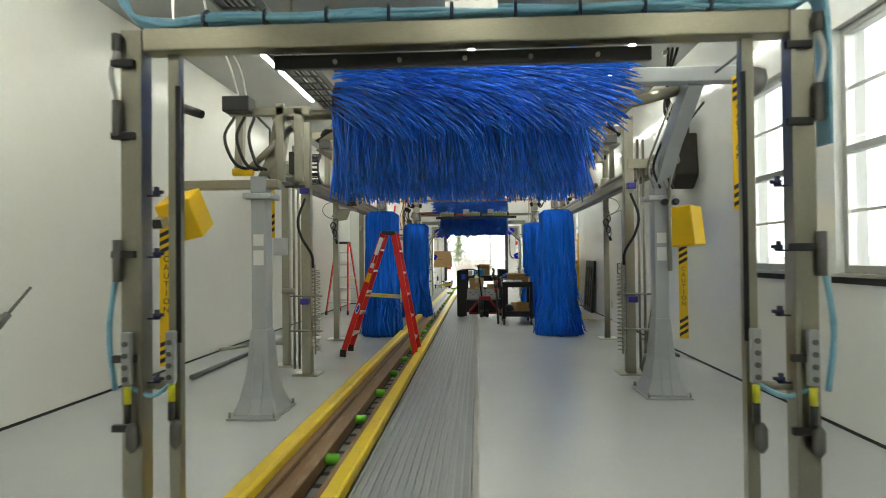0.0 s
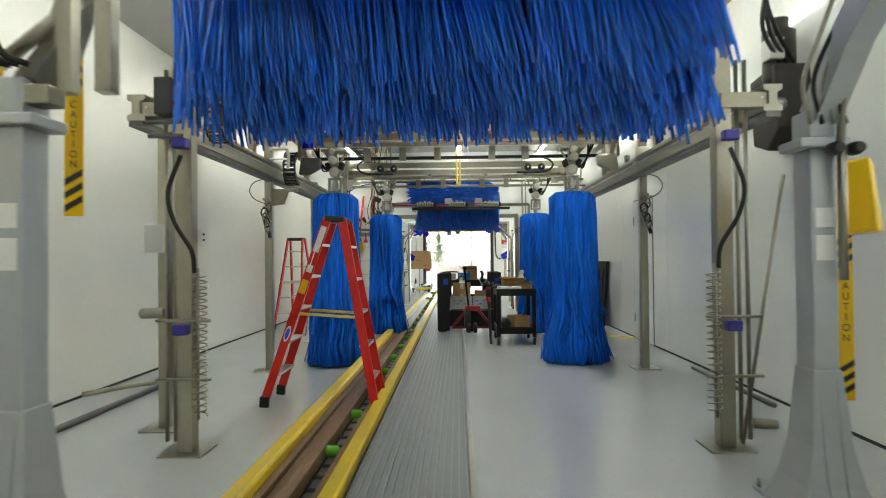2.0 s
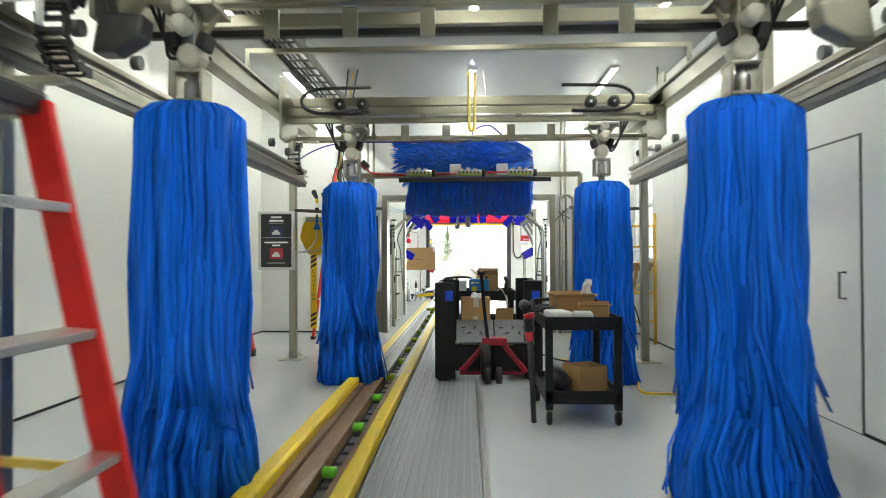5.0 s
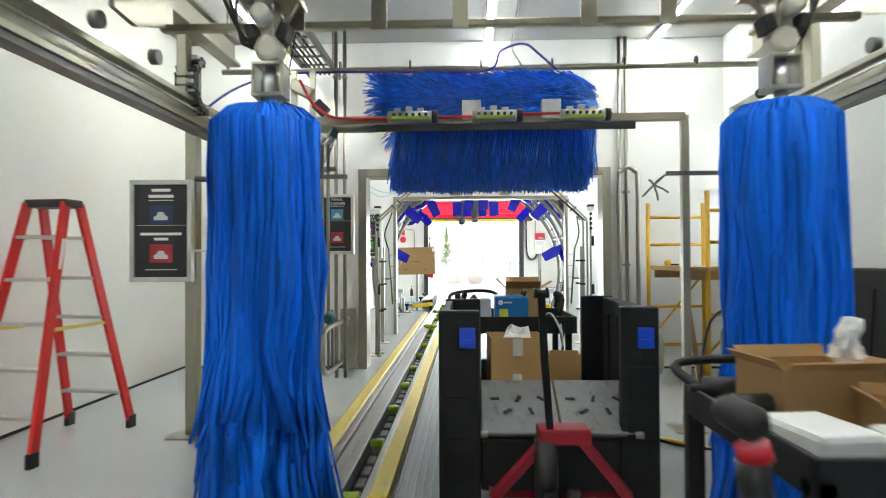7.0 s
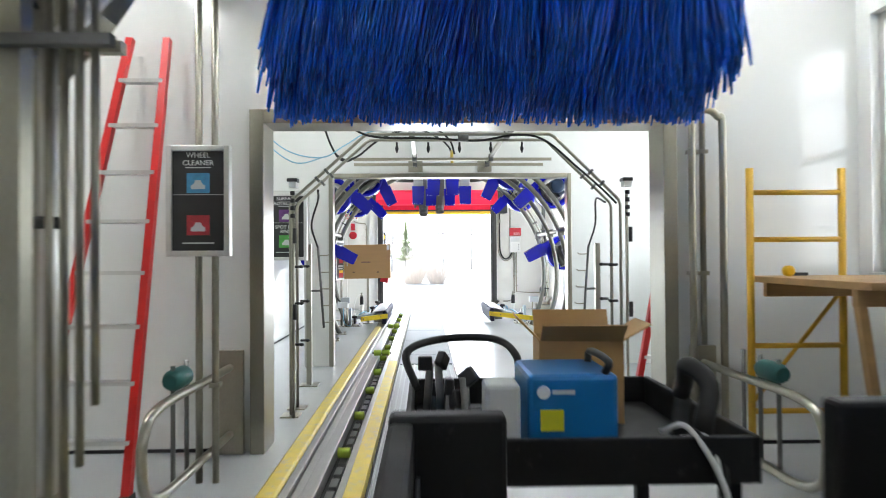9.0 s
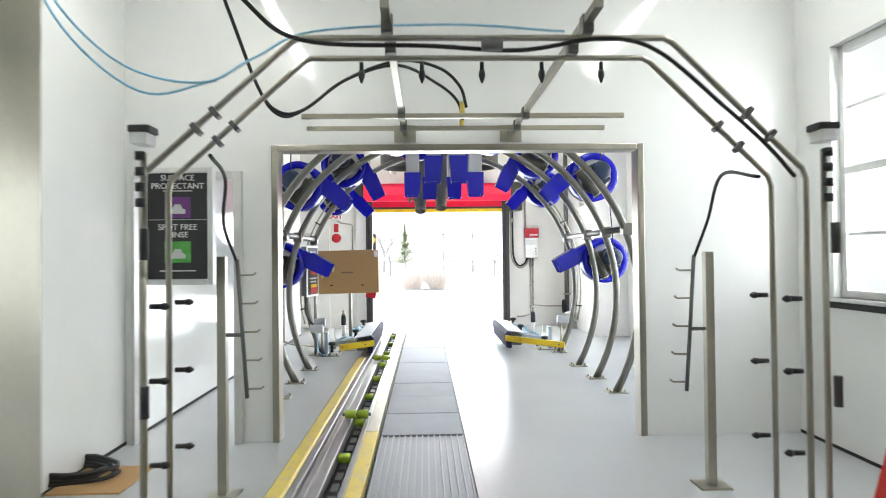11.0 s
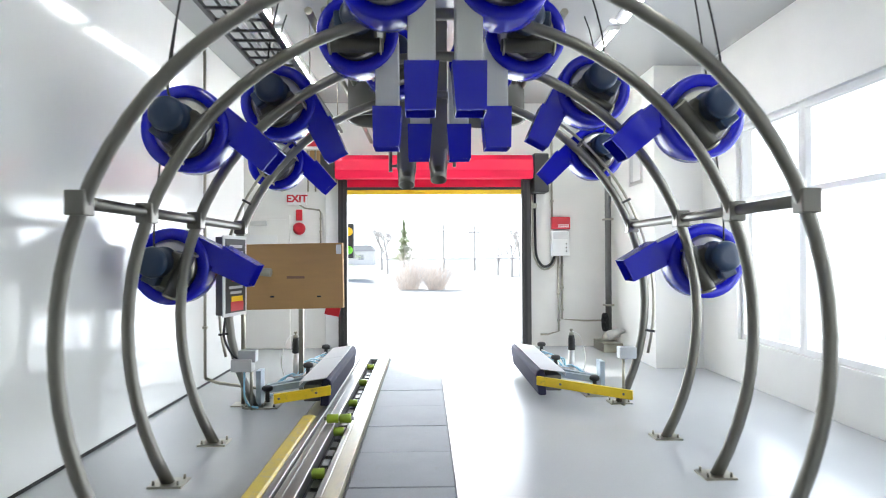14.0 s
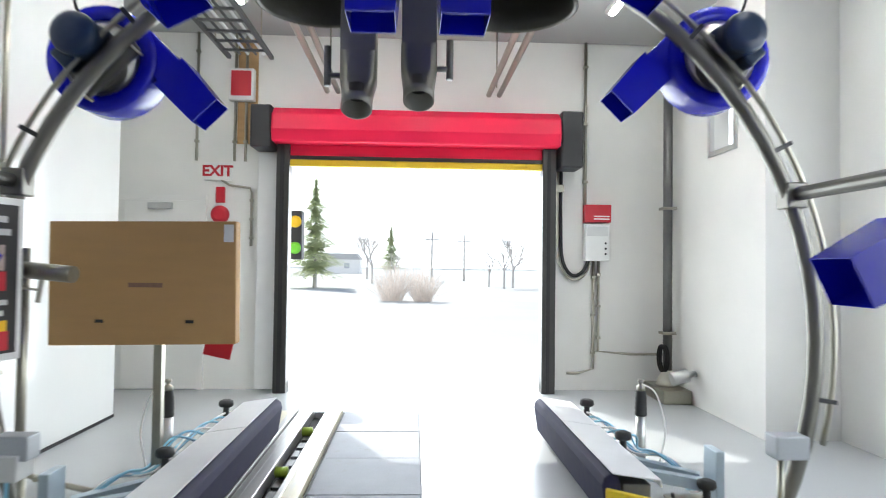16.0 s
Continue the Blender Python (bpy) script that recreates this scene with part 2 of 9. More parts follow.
M_CURTAIN = material("blue_cloth_strip", (0.006, 0.145, 0.78), 0.62, vary=0.28, scale=3.0, bump=0.10, fine=140.0, spec=0.2, stretch=(3, 3, 0.6), island=0.14)
M_BLOWER = material("blue_blower_plastic", (0.005, 0.006, 0.43), 0.24, vary=0.06, scale=3.0, bump=0.008, rough_vary=0.05, spec=0.5)
M_MOTOR = material("dark_blue_motor", (0.008, 0.024, 0.06), 0.35, vary=0.1, scale=6.0, bump=0.03)
M_CREAM = material("cream_steel", (0.55, 0.53, 0.45), 0.45, 0.2, vary=0.08, scale=5.0, bump=0.02)
M_RED = material("red_fibreglass", (0.60, 0.010, 0.008), 0.36, vary=0.08, scale=6.0, bump=0.02)
M_ALUM = material("aluminium_step", (0.60, 0.60, 0.58), 0.35, 0.9, vary=0.10, scale=8.0, bump=0.03)
M_GREEN = material("green_roller_plastic", (0.16, 0.55, 0.03), 0.4, vary=0.08, scale=6.0, bump=0.02)
M_VALVE = material("lemon_yellow_plastic", (0.68, 0.66, 0.03), 0.4, vary=0.06, bump=0.02)
M_LIME = material("lime_roller", (0.31, 0.43, 0.03), 0.4, vary=0.1, scale=6.0, bump=0.02)
M_GRATE = material("galvanised_grating", (0.33, 0.345, 0.36), 0.42, 0.3, vary=0.12, scale=4.0, bump=0.05, piece=0.06)
M_PLATE = material("grey_cover_plate", (0.23, 0.24, 0.265), 0.58, 0.1, spec=0.25, vary=0.2, scale=3.0, bump=0.05, piece=0.08, spots=0.25, spot_color=(0.20, 0.20, 0.20))
M_TRAY = material("grey_grating_bed", (0.29, 0.30, 0.31), 0.5, 0.2, vary=0.15, scale=2.0, bump=0.06, stretch=(1, 0.3, 1))
M_TRENCH = material("dark_trench", (0.03, 0.03, 0.03), 0.8, vary=0.3, scale=4.0, bump=0.1)
M_CARD = material("cardboard", (0.43, 0.26, 0.105), 0.75, vary=0.07, scale=3.0, bump=0.03, stretch=(1, 1, 6))
M_REDDOOR = material("red_door_fabric", (0.80, 0.003, 0.055), 0.5, vary=0.10, scale=2.0, bump=0.06)
M_BLUEHOSE = material("light_blue_hose", (0.24, 0.50, 0.66), 0.3, vary=0.08, scale=8.0, bump=0.01)
M_PURPLE = material("blue_violet_clamp", (0.04, 0.03, 0.28), 0.4, vary=0.08, bump=0.02)
M_NAVYCAP = material("dark_navy_cap", (0.012, 0.014, 0.06), 0.4, vary=0.08, bump=0.02)
M_WHITE = material("white_plastic", (0.75, 0.75, 0.73), 0.4, vary=0.04, bump=0.02)
M_GREYBOX = material("light_grey_enclosure", (0.55, 0.56, 0.55), 0.4, vary=0.04, scale=3.0, bump=0.02)
M_JACK = material("crimson_jack_paint", (0.28, 0.006, 0.022), 0.4, vary=0.15, scale=6.0, bump=0.03, spots=0.15, spot_color=(0.06, 0.03, 0.03))
M_RED2 = material("red_sign_paint", (0.48, 0.010, 0.022), 0.45, vary=0.05, bump=0.02)
M_WOOD = material("pine_board", (0.42, 0.26, 0.11), 0.6, vary=0.2, scale=4.0, bump=0.06, stretch=(0.3, 4, 4))
M_SCAF = material("scaffold_yellow_paint", (0.62, 0.36, 0.02), 0.45, vary=0.1, scale=6.0, bump=0.03)
M_TEAL = material("teal_cylinder_paint", (0.008, 0.075, 0.07), 0.45, vary=0.2, bump=0.03)
M_WELD = material("blue_machine_paint", (0.012, 0.16, 0.42), 0.35, vary=0.06, bump=0.02)
M_BLUELABEL = material("blue_latch_plastic", (0.01, 0.07, 0.62), 0.4, vary=0.1, bump=0.02)
M_GLASS = glass_material("window_glass")
M_TUBE = material("lit_light_tube", (1.0, 0.98, 0.93), 0.4, vary=0.0, bump=0, emit=TUBE_GLOW)
M_GROUND = material("pale_concrete_ground", (0.52, 0.52, 0.50), 0.8, vary=0.10, scale=0.3, bump=0.05, fine=8)
M_HAZE = material("white_sky_glow", (1.0, 1.0, 1.0), 1.0, vary=0.0, bump=0, emit=1.5)
M_INTAKE = material("dark_intake_plate", (0.07, 0.068, 0.055), 0.45, 0.3, vary=0.25, scale=6, bump=0.05)
M_CONE = material("bright_intake_cone", (0.62, 0.60, 0.54), 0.42, 0.85, vary=0.06, scale=4.0, bump=0.01)
M_BRONZE = material("dark_bronze_frame", (0.05, 0.048, 0.045), 0.4, 0.5, vary=0.1, bump=0.02)

# ---- floor and conveyor pit ----
Y0, Y1 = -4.0, 30.6
bm = bmesh.new()
box(bm, -3.88, -1.24, Y0, Y1 + 0.2, -0.3, 0)
box(bm, 0.135, 3.8, Y0, Y1 + 0.2, -0.3, 0)
structure("floor", bm, M_FLOOR, "light grey glossy epoxy concrete floor of the wash tunnel", "floor")
bm = bmesh.new()
box(bm, -1.24, 0.135, Y0, Y1 + 0.2, -0.42, -0.32)
structure("pit_floor", bm, M_TRENCH, "dark bottom of the conveyor pit", "floor")

# ---- walls ----
WL, WR = -3.68, 2.93
bm = bmesh.new()
box(bm, WL - 0.2, WL, Y0, 10.42, 0, 4)
box(bm, WL - 0.2, WL, 11.31, 18.7, 0, 4)
box(bm, WL - 0.2, WL, 10.42, 11.31, 2.22, 4)
structure("wall_west", bm, M_WALLW, "satin white panelled side wall with a doorway", "wall")
west = bpy.data.objects["wall_west"]
BASE[west] = Vector((0, 0, 0))
WINDOWS = [(3.85, 4.80, 1.2, 3.1), (5.55, 6.50, 1.2, 3.02), (17.40, 18.36, 1.25, 3.1), (20.60, 21.54, 1.16, 3.1)]
bm = bmesh.new()
y = Y0
for a, b, z0, z1 in WINDOWS:
    box(bm, WR, WR + 0.25, y, a, 0, 4)
    box(bm, WR, WR + 0.25, a, b, 0, z0)
    box(bm, WR, WR + 0.25, a, b, z1, 4)
    y = b
box(bm, WR, WR + 0.25, y, 22.2, 0, 4)
structure("wall_east", bm, M_WALL, "glossy white panelled side wall with windows", "wall")
east = bpy.data.objects["wall_east"]
BASE[east] = Vector((0, 0, 0))
for k in range(11):
    yj = -3.15 + 2.44 * k
    if all(not a - 0.1 < yj < b + 0.1 for a, b, z0, z1 in WINDOWS) and not 12.0 < yj < 13.15:
        bm = bmesh.new()
        box(bm, WR - 0.002, WR, yj - 0.012, yj + 0.012, 0.03, 3.99)
        part("panel_joint", bm, M_WALL, east)
bm = bmesh.new()
prism(bm, [(WL, 0), (-1.5, 0), (-1.5, 2.43), (1.55, 2.43), (1.55, 0), (WR, 0), (WR, 4), (WL, 4)], 18.5, 18.7)
structure("wall_cross_1", bm, M_WALL, "white panelled cross wall with a wide opening", "wall")
bm = bmesh.new()
prism(bm, [(-2.68, 0), (-2.62, 0), (-2.62, 2.2), (-1.76, 2.2), (-1.76, 0), (-1.48, 0), (-1.48, 2.44), (1.61, 2.44), (1.61, 0), (WR, 0), (WR, 4), (-2.68, 4)], 22.0, 22.1)
structure("wall_cross_2", bm, M_WALL, "white panelled cross wall with a steel-framed opening", "wall")
bm = bmesh.new()
box(bm, -2.88, -2.68, 18.7, 29.3, 0, 4)
box(bm, -3.7, -2.88, 29.1, 29.3, 0, 4)
box(bm, -3.7, -3.5, 29.3, Y1, 0, 4)
structure("wall_west_inner", bm, M_WALL, "glossy white panelled side wall of the dryer room", "wall")
WJ = 3.57
bm = bmesh.new()
grid_wall(bm, WJ, WJ + 0.2, (22.2, 22.7, 27.6, 28.7), (0, 0.5, 3.0, 4), {(1, 1)})
box(bm, WR + 0.25, WJ + 0.2, 22.0, 22.2, 0, 4)
structure("wall_bay", bm, M_PAINT, "white painted bay wall with tall windows over a low sill", "wall")
bm = bmesh.new()
grid_wall(bm, WR, WR + 0.2, (28.5, 28.72, 28.95, 29.5, Y1), (0, 2.5, 3.05, 4), {(2, 1)})
box(bm, WR + 0.2, WJ, 28.5, 28.72, 0, 4)
structure("wall_east_end", bm, M_PAINT, "white painted wall stub with a small high window", "wall")
bm = bmesh.new()
prism(bm, [(-3.7, 0), (-1.40, 0), (-1.40, 2.75), (1.50, 2.75), (1.50, 0), (WR + 0.2, 0), (WR + 0.2, 4), (-3.7, 4)], Y1, Y1 + 0.2)
structure("wall_exit", bm, M_PAINT, "cream painted end wall round the exit opening", "wall")
bm = bmesh.new()
box(bm, WL - 0.2, WR + 0.25, Y0 - 0.2, Y0, 0, 4)
structure("wall_entrance", bm, M_WALL, "plain white wall behind the entrance", "wall")
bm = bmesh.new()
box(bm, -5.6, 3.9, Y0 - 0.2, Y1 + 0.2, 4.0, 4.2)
structure("ceiling", bm, M_CEIL, "grey panelled ceiling over the tunnel", "ceiling")
bm = bmesh.new()
box(bm, -5.6, -3.88, 9.0, 9.2, 0, 4)
box(bm, -5.6, -3.88, 12.6, 12.8, 0, 4)
box(bm, -5.8, -5.6, 9.0, 12.8, 0, 4)
structure("wall_plant_room", bm, M_PAINT, "plain walls of the dim plant room", "wall")
bm = bmesh.new()
box(bm, -5.8, -3.88, 9.0, 12.8, -0.3, -0.004)
structure("floor_plant_room", bm, M_FLOOR, "grey floor of the plant room", "floor")
bm = bmesh.new()
box(bm, WL, WL + 0.006, Y0, 10.40, 0, 0.025)
box(bm, WL, WL + 0.006, 11.33, 18.5, 0, 0.025)
box(bm, WR - 0.006, WR, Y0, 18.5, 0, 0.025)
box(bm, WR - 0.006, WR, 18.7, 22.0, 0, 0.025)
box(bm, -2.68, -2.674, 18.7, 22.0, 0, 0.025)
box(bm, -2.68, -2.674, 22.2, 29.3, 0, 0.025)
box(bm, WL + 0.006, -1.56, 18.494, 18.5, 0, 0.025)
box(bm, 1.61, WR - 0.006, 18.494, 18.5, 0, 0.025)
structure("baseboard", bm, M_RUBBER, "thin black seal strip along the foot of the walls", "baseboard")

# ---- conveyor ----
conv = thing("conveyor", (-0.93, 12.8, 0), "long car wash conveyor track with yellow guide rails and green rollers", "conveyor")
bm = bmesh.new()
prism(bm, [(-1.225, 0.0), (-1.225, 0.085), (-1.205, 0.105), (-1.125, 0.105), (-1.105, 0.085), (-1.105, 0.0)], Y0, 13.97)
part("guide_rail", bm, M_YELLOW, conv, "raised yellow painted guide rail", 0.006)
bm = bmesh.new()
prism(bm, [(-1.225, 0.0), (-1.225, 0.042), (-1.21, 0.055), (-1.12, 0.055), (-1.105, 0.042), (-1.105, 0.0)], 14.6, 26.04)
part("guide_rail", bm, M_YELLOW_WORN, conv, "low worn yellow guide rail", 0.005)
bm = bmesh.new()
prism(bm, [(-1.225, 0.0), (-1.225, 0.014), (-1.105, 0.014), (-1.105, 0.0)], 26.06, 29.5)
part("guide_rail", bm, M_PALERAIL, conv, "flat rail with rubbed pale yellow paint", 0.004)
bm = bmesh.new()
prism(bm, [(-0.735, -0.05), (-0.735, 0.05), (-0.72, 0.062), (-0.645, 0.062), (-0.63, 0.05), (-0.63, -0.05)], Y0, 14.2)
part("guide_rail", bm, M_YELLOW, conv, "yellow painted inner guide rail", 0.005)
bm = bmesh.new()
prism(bm, [(-0.735, -0.05), (-0.735, 0.045), (-0.63, 0.045), (-0.63, -0.05)], 14.204, 22.1)
part("guide_rail", bm, M_YELLOW_WORN, conv, "worn yellow inner guide rail", 0.005)
bm = bmesh.new()
prism(bm, [(-0.735, -0.05), (-0.735, 0.045), (-0.63, 0.045), (-0.63, -0.05)], 22.104, 29.5)
part("guide_rail", bm, M_PALERAIL, conv, "inner guide rail with rubbed pale yellow paint", 0.005)
for y0, y1, mat in ((Y0, 14.2, M_RUST), (14.204, 29.5, M_RAILGREY)):
    for x0, x1, z1 in ((-1.10, -1.045, 0.045), (-1.04, -0.985, 0.02), (-0.98, -0.895, 0.04), (-0.785, -0.74, 0.03)):
        bm = bmesh.new()
        box(bm, x0, x1, y0, y1, -0.05, z1)
        part("track_rail", bm, mat, conv, "", 0.008)
bm = bmesh.new()
box(bm, -1.235, -0.74, Y0, 29.5, -0.3, -0.06)
part("pit_lining", bm, M_TRENCH, conv)
for k in range(148):
    bm = bmesh.new()
    yy = -3.5 + 0.22 * k
    box(bm, -0.865, -0.815, yy, yy + 0.15, -0.055, -0.025)
    part("chain_link", bm, M_DARKSTEEL, conv, "", 0.0)
for yy in [0.8 + 1.035 * k for k in range(28)]:
    bm = bmesh.new()
    disc_profile(bm, (-0.885, yy, 0.012), (-0.795, yy, 0.012), [(0, 0.02), (0.06, 0.036), (0.94, 0.036), (1, 0.02)], 14)
    part("roller", bm, M_GREEN if yy < 14 else M_LIME, conv)
for yy in (22.53, 25.79):
    for x0 in (-0.965, -0.855):
        bm = bmesh.new()
        disc_profile(bm, (x0, yy, 0.085), (x0 + 0.104, yy, 0.085), [(0, 0.028), (0.06, 0.04), (0.94, 0.04), (1, 0.028)], 16)
        r = part("pusher_roller", bm, M_LIME, conv, "thick lime green roller")
    bm = bmesh.new()
    cyl(bm, (-0.985, yy, 0.085), (-0.73, yy, 0.085), 0.016)
    part("roller_axle", bm, M_DARKSTEEL, conv)

# ---- grating and cover plates beside the conveyor ----
grat = thing("floor_grating", (-0.26, 9, 0), "grey bar grating walkway over the pit beside the conveyor", "grating")
for k in range(15):
    bm = bmesh.new()
    xx = -0.6 + 0.68 * k / 14
    box(bm, xx - 0.006, xx + 0.006, Y0, 22.13, -0.03, -0.004)
    part("bar", bm, M_GRATE, grat)
bm = bmesh.new()
box(bm, -0.609, 0.09, Y0, 22.13, -0.05, -0.0165)
part("bed", bm, M_TRAY, grat)
bm = bmesh.new()
prism(bm, [(0.094, -0.05), (0.094, 0.006), (0.138, 0.006), (0.138, -0.05)], Y0, 29.6)
structure("trim", bm, M_RAILGREY, "steel edge trim along the pit", "trim")
bm = bmesh.new()
box(bm, -0.622, -0.611, Y0, 29.6, -0.3, -0.002)
structure("trim_pit_edge", bm, M_RUBBER, "dark rubber gap strip along the pit", "trim")
pl = thing("cover_plates", (-0.26, 26, 0), "row of grey smooth cover plates over the pit", "cover plate")
yy = 22.14
for k in range(10):
    ln = 0.74
    bm = bmesh.new()
    box(bm, -0.608, 0.09, yy + 0.004, yy + ln - 0.004, -0.05, -0.002 + 0.002 * (k % 2))
    part("plate", bm, M_PLATE, pl, "", 0.003)
    yy += ln
bm = bmesh.new()
box(bm, -1.24, 0.135, 29.5, 30.8, -0.3, -0.001)
structure("floor_apron", bm, M_FLOOR, "concrete floor past the end of the conveyor", "floor")


# ---- foam brushes ----
def strand_mesh(name, starts, dirs, length, drop, width, mat, parent, seed, seg=6, ring=4, wob=0.022):
    """Soft foam strands: each leaves its start along its direction and sags as it goes."""
    rng = np.random.default_rng(seed)
    n = len(starts)
    ln = length * rng.uniform(0.84, 1.06, n)
    p = np.array(starts, float)
    d = np.array(dirs, float)
    side = np.cross(d, [0.13, 0.31, 0.94])
    side /= np.linalg.norm(side, axis=1)[:, None] + 1e-9
    rings = []
    for s in range(seg + 1):
        up = np.cross(d, side)
        w = width * (0.9 if s == 0 else 1.0 if s < seg else 0.6)
        for j in range(ring):
            a = 2 * np.pi * j / ring
            rings.append(p + side * (w * np.cos(a)) + up * (0.7 * w * np.sin(a)))
        p = p + d * (ln / seg)[:, None]
        d = d + np.array([0, 0, -drop / seg]) + rng.normal(0, wob, (n, 3))
        d /= np.linalg.norm(d, axis=1)[:, None]
        side = side - d * np.sum(side * d, axis=1)[:, None]
        side /= np.linalg.norm(side, axis=1)[:, None] + 1e-9
    v = np.stack(rings, 1)
    per = (seg + 1) * ring
    faces = []
    for i in range(n):
        b = i * per
        for s in range(seg):
            for j in range(ring):
                k = (j + 1) % ring
                faces.append((b + s * ring + j, b + s * ring + k, b + (s + 1) * ring + k, b + (s + 1) * ring + j))
        faces.append(tuple(b + seg * ring + j for j in range(ring)))
    ob = mesh_np(name, v.reshape(-1, 3), faces, mat, parent)
    return tagged(ob, kind="stuff")


def top_brush(x0, x1, yc, zc, length, drop, n, seed, label, core=0.14, lay=1.0, wide=0.10, thick=0.0074, comb=0.5, low=0.4, puff=0.46):
    """A drum of strands: those on top lie along the drum towards lay * x, those in front fall, those below hang."""
    b = thing("top_brush", ((x0 + x1) / 2, yc, zc), label, "wash brush", "top brushes")
    # Core is coloured dark so the gaps between strands read as shaded.
    bm = bmesh.new()
    cyl(bm, (x0, yc, zc), (x1, yc, zc), core * 0.73, 28)
    part("core", bm, M_NAVYCAP, b, "drum core coloured navy to deepen the gaps between strands")
    rng = np.random.default_rng(seed)
    th = rng.uniform(0, 2 * np.pi, n)
    n = len(th)
    x = rng.uniform(x0, x1, n)
    s, c = np.sin(th), np.cos(th)
    u = (x - (x0 + x1) / 2) / ((x1 - x0) / 2)
    h = np.clip((s + 0.35) / 1.35, 0, 1)
    under = s < -0.12
    rad = np.where(under, 0.74, 1.0) * core
    st = np.stack([x, yc + c * rad, zc + s * rad], 1)
    clump = 0.10 * np.sin(9.1 * x + 2.0 * th) + 0.07 * np.sin(23.0 * x - 5.0 * th)
    along = lay * np.where(under, 0.14, 0.55 + 0.72 * h ** 1.2) + wide * u + rng.normal(0, 0.05, n) + clump
    out = np.where(under, 0.10, puff) + rng.normal(0, 0.07, n) + 0.4 * clump
    down = np.where(under, 1.0, comb * (1 - 0.75 * np.clip(s, 0, 1) ** 2))
    dr = np.stack([along, out * c, out * s * (s > 0) - down], 1)
    dr /= np.linalg.norm(dr, axis=1)[:, None]
    strand_mesh("bristles", st[~under], dr[~under], length, drop, thick, M_BRISTLE, b, seed + 1, wob=0.05)
    strand_mesh("under_bristles", st[under], dr[under], low, drop * 0.3, thick, M_BRISTLE, b, seed + 2, wob=0.02)
    return b


b1 = top_brush(-1.13, 1.06, 5.5, 2.69, 0.52, 0.40, 6400, 11, "large blue foam top brush with long drooping strands", core=0.40, lay=1.15, wide=0.05, thick=0.0098, comb=0.45, low=0.53)
bm = bmesh.new()
cyl(bm, (-1.75, 5.5, 2.69), (-1.05, 5.5, 2.69), 0.05)
part("axle", bm, M_STEEL_X, b1)
bm = bmesh.new()
cyl(bm, (1.35, 5.5, 2.69), (2.0, 5.45, 2.84), 0.05)
part("axle", bm, M_STEEL_X, b1)
b2 = top_brush(-0.81, 0.95, 16.48, 2.56, 0.31, 0.35, 11000, 23, "blue foam top brush hanging behind a black bar", core=0.31, lay=-0.95, wide=0.02, thick=0.0066, comb=0.30, low=0.40, puff=0.80)
bm = bmesh.new()
cyl(bm, (-1.6, 16.45, 2.52), (-0.93, 16.45, 2.52), 0.045)
part("axle", bm, M_STEEL_X, b2)


def side_brush(x, y, ztop, rt, rb, n, seed, label):
    b = thing("side_brush", (x, y, 0), label, "wash brush", "side brushes")
    rng = np.random.default_rng(seed)
    seg, off = 9, Vector((seed * 1.7, 0, 0))
    verts, faces = [], []
    lean = rng.uniform(0, 6.28)
    for i in range(n):
        th = rng.uniform(0, 2 * np.pi)
        rr = np.sqrt(rng.uniform(0.72, 1.0))
        w = rng.uniform(0.012, 0.032)
        zb = 0.01 + 0.05 * rng.random() ** 2 if rng.random() < 0.8 else rng.uniform(0.05, 0.6)
        z_start = ztop - 0.01 - 0.05 * rr ** 2 + rng.uniform(-0.015, 0.015)
        ph, amp = rng.uniform(0, 6.28), rng.uniform(0.002, 0.010)
        kick = max(0.0, rng.normal(0.01, 0.03)) + 0.05 * max(0, math.cos(th - lean))
        base = len(verts)
        for s in range(seg + 1):
            t = s / seg
            if s == 0:
                r, z, tt = rt * 0.72 * rr, ztop + 0.02, 0.0
            else:
                tt = (s - 1) / (seg - 1)
                r = rr * (rt + (rb - rt) * tt ** 1.5) + kick * tt ** 5
                z = z_start + (zb - z_start) * tt
            q = Vector((2.4 * math.cos(th), 2.4 * math.sin(th), 1.9 * z)) + off
            fold = noise.noise(q) + 0.55 * noise.noise(Vector((5.2 * math.cos(th), 5.2 * math.sin(th), 0.9 * z)) + off)
            a = th + 0.24 * min(1, 0.3 + tt) * noise.noise(q * 1.4 + Vector((9, 3, 1))) + amp * math.sin(ph + 7 * t) / max(rt, 0.1)
            rad = r * (1 + 0.24 * fold * min(1, 0.35 + tt)) + amp * math.cos(ph * 2 + 6 * t)
            c, si = math.cos(a), math.sin(a)
            px, py = x + rad * c, y + rad * si
            hw = w * (0.6 if s == 0 else 1)
            for k, o in ((-1, -0.003), (0, 0.006), (1, -0.003)):
                verts.append((px - si * hw * k + c * o, py + c * hw * k + si * o, z))
        for s in range(seg):
            for k in range(3):
                a0, a1 = base + s * 3 + k, base + s * 3 + (k + 1) % 3
                faces.append((a0, a1, a1 + 3, a0 + 3))
        faces.append((base + seg * 3, base + seg * 3 + 1, base + seg * 3 + 2))
    tagged(mesh_np("strip_mass", verts, faces, M_CURTAIN, b, smooth=True), kind="stuff")
    bm = bmesh.new()
    cyl(bm, (x, y, 0.08), (x, y, ztop - 0.02), rb * 0.66, 24, r2=rt * 0.66)
    part("core", bm, M_CURTAIN, b)
    bm = bmesh.new()
    disc_profile(bm, (x, y, ztop - 0.03), (x, y, ztop + 0.03), [(0, rt * 0.5), (0.3, rt * 0.55), (1, 0.05)], 24)
    part("hub", bm, M_CURTAIN, b)
    bm = bmesh.new()
    cyl(bm, (x, y, ztop), (x, y, ztop + 0.12), 0.035, 12)
    part("shaft", bm, M_STEEL, b)
    return b


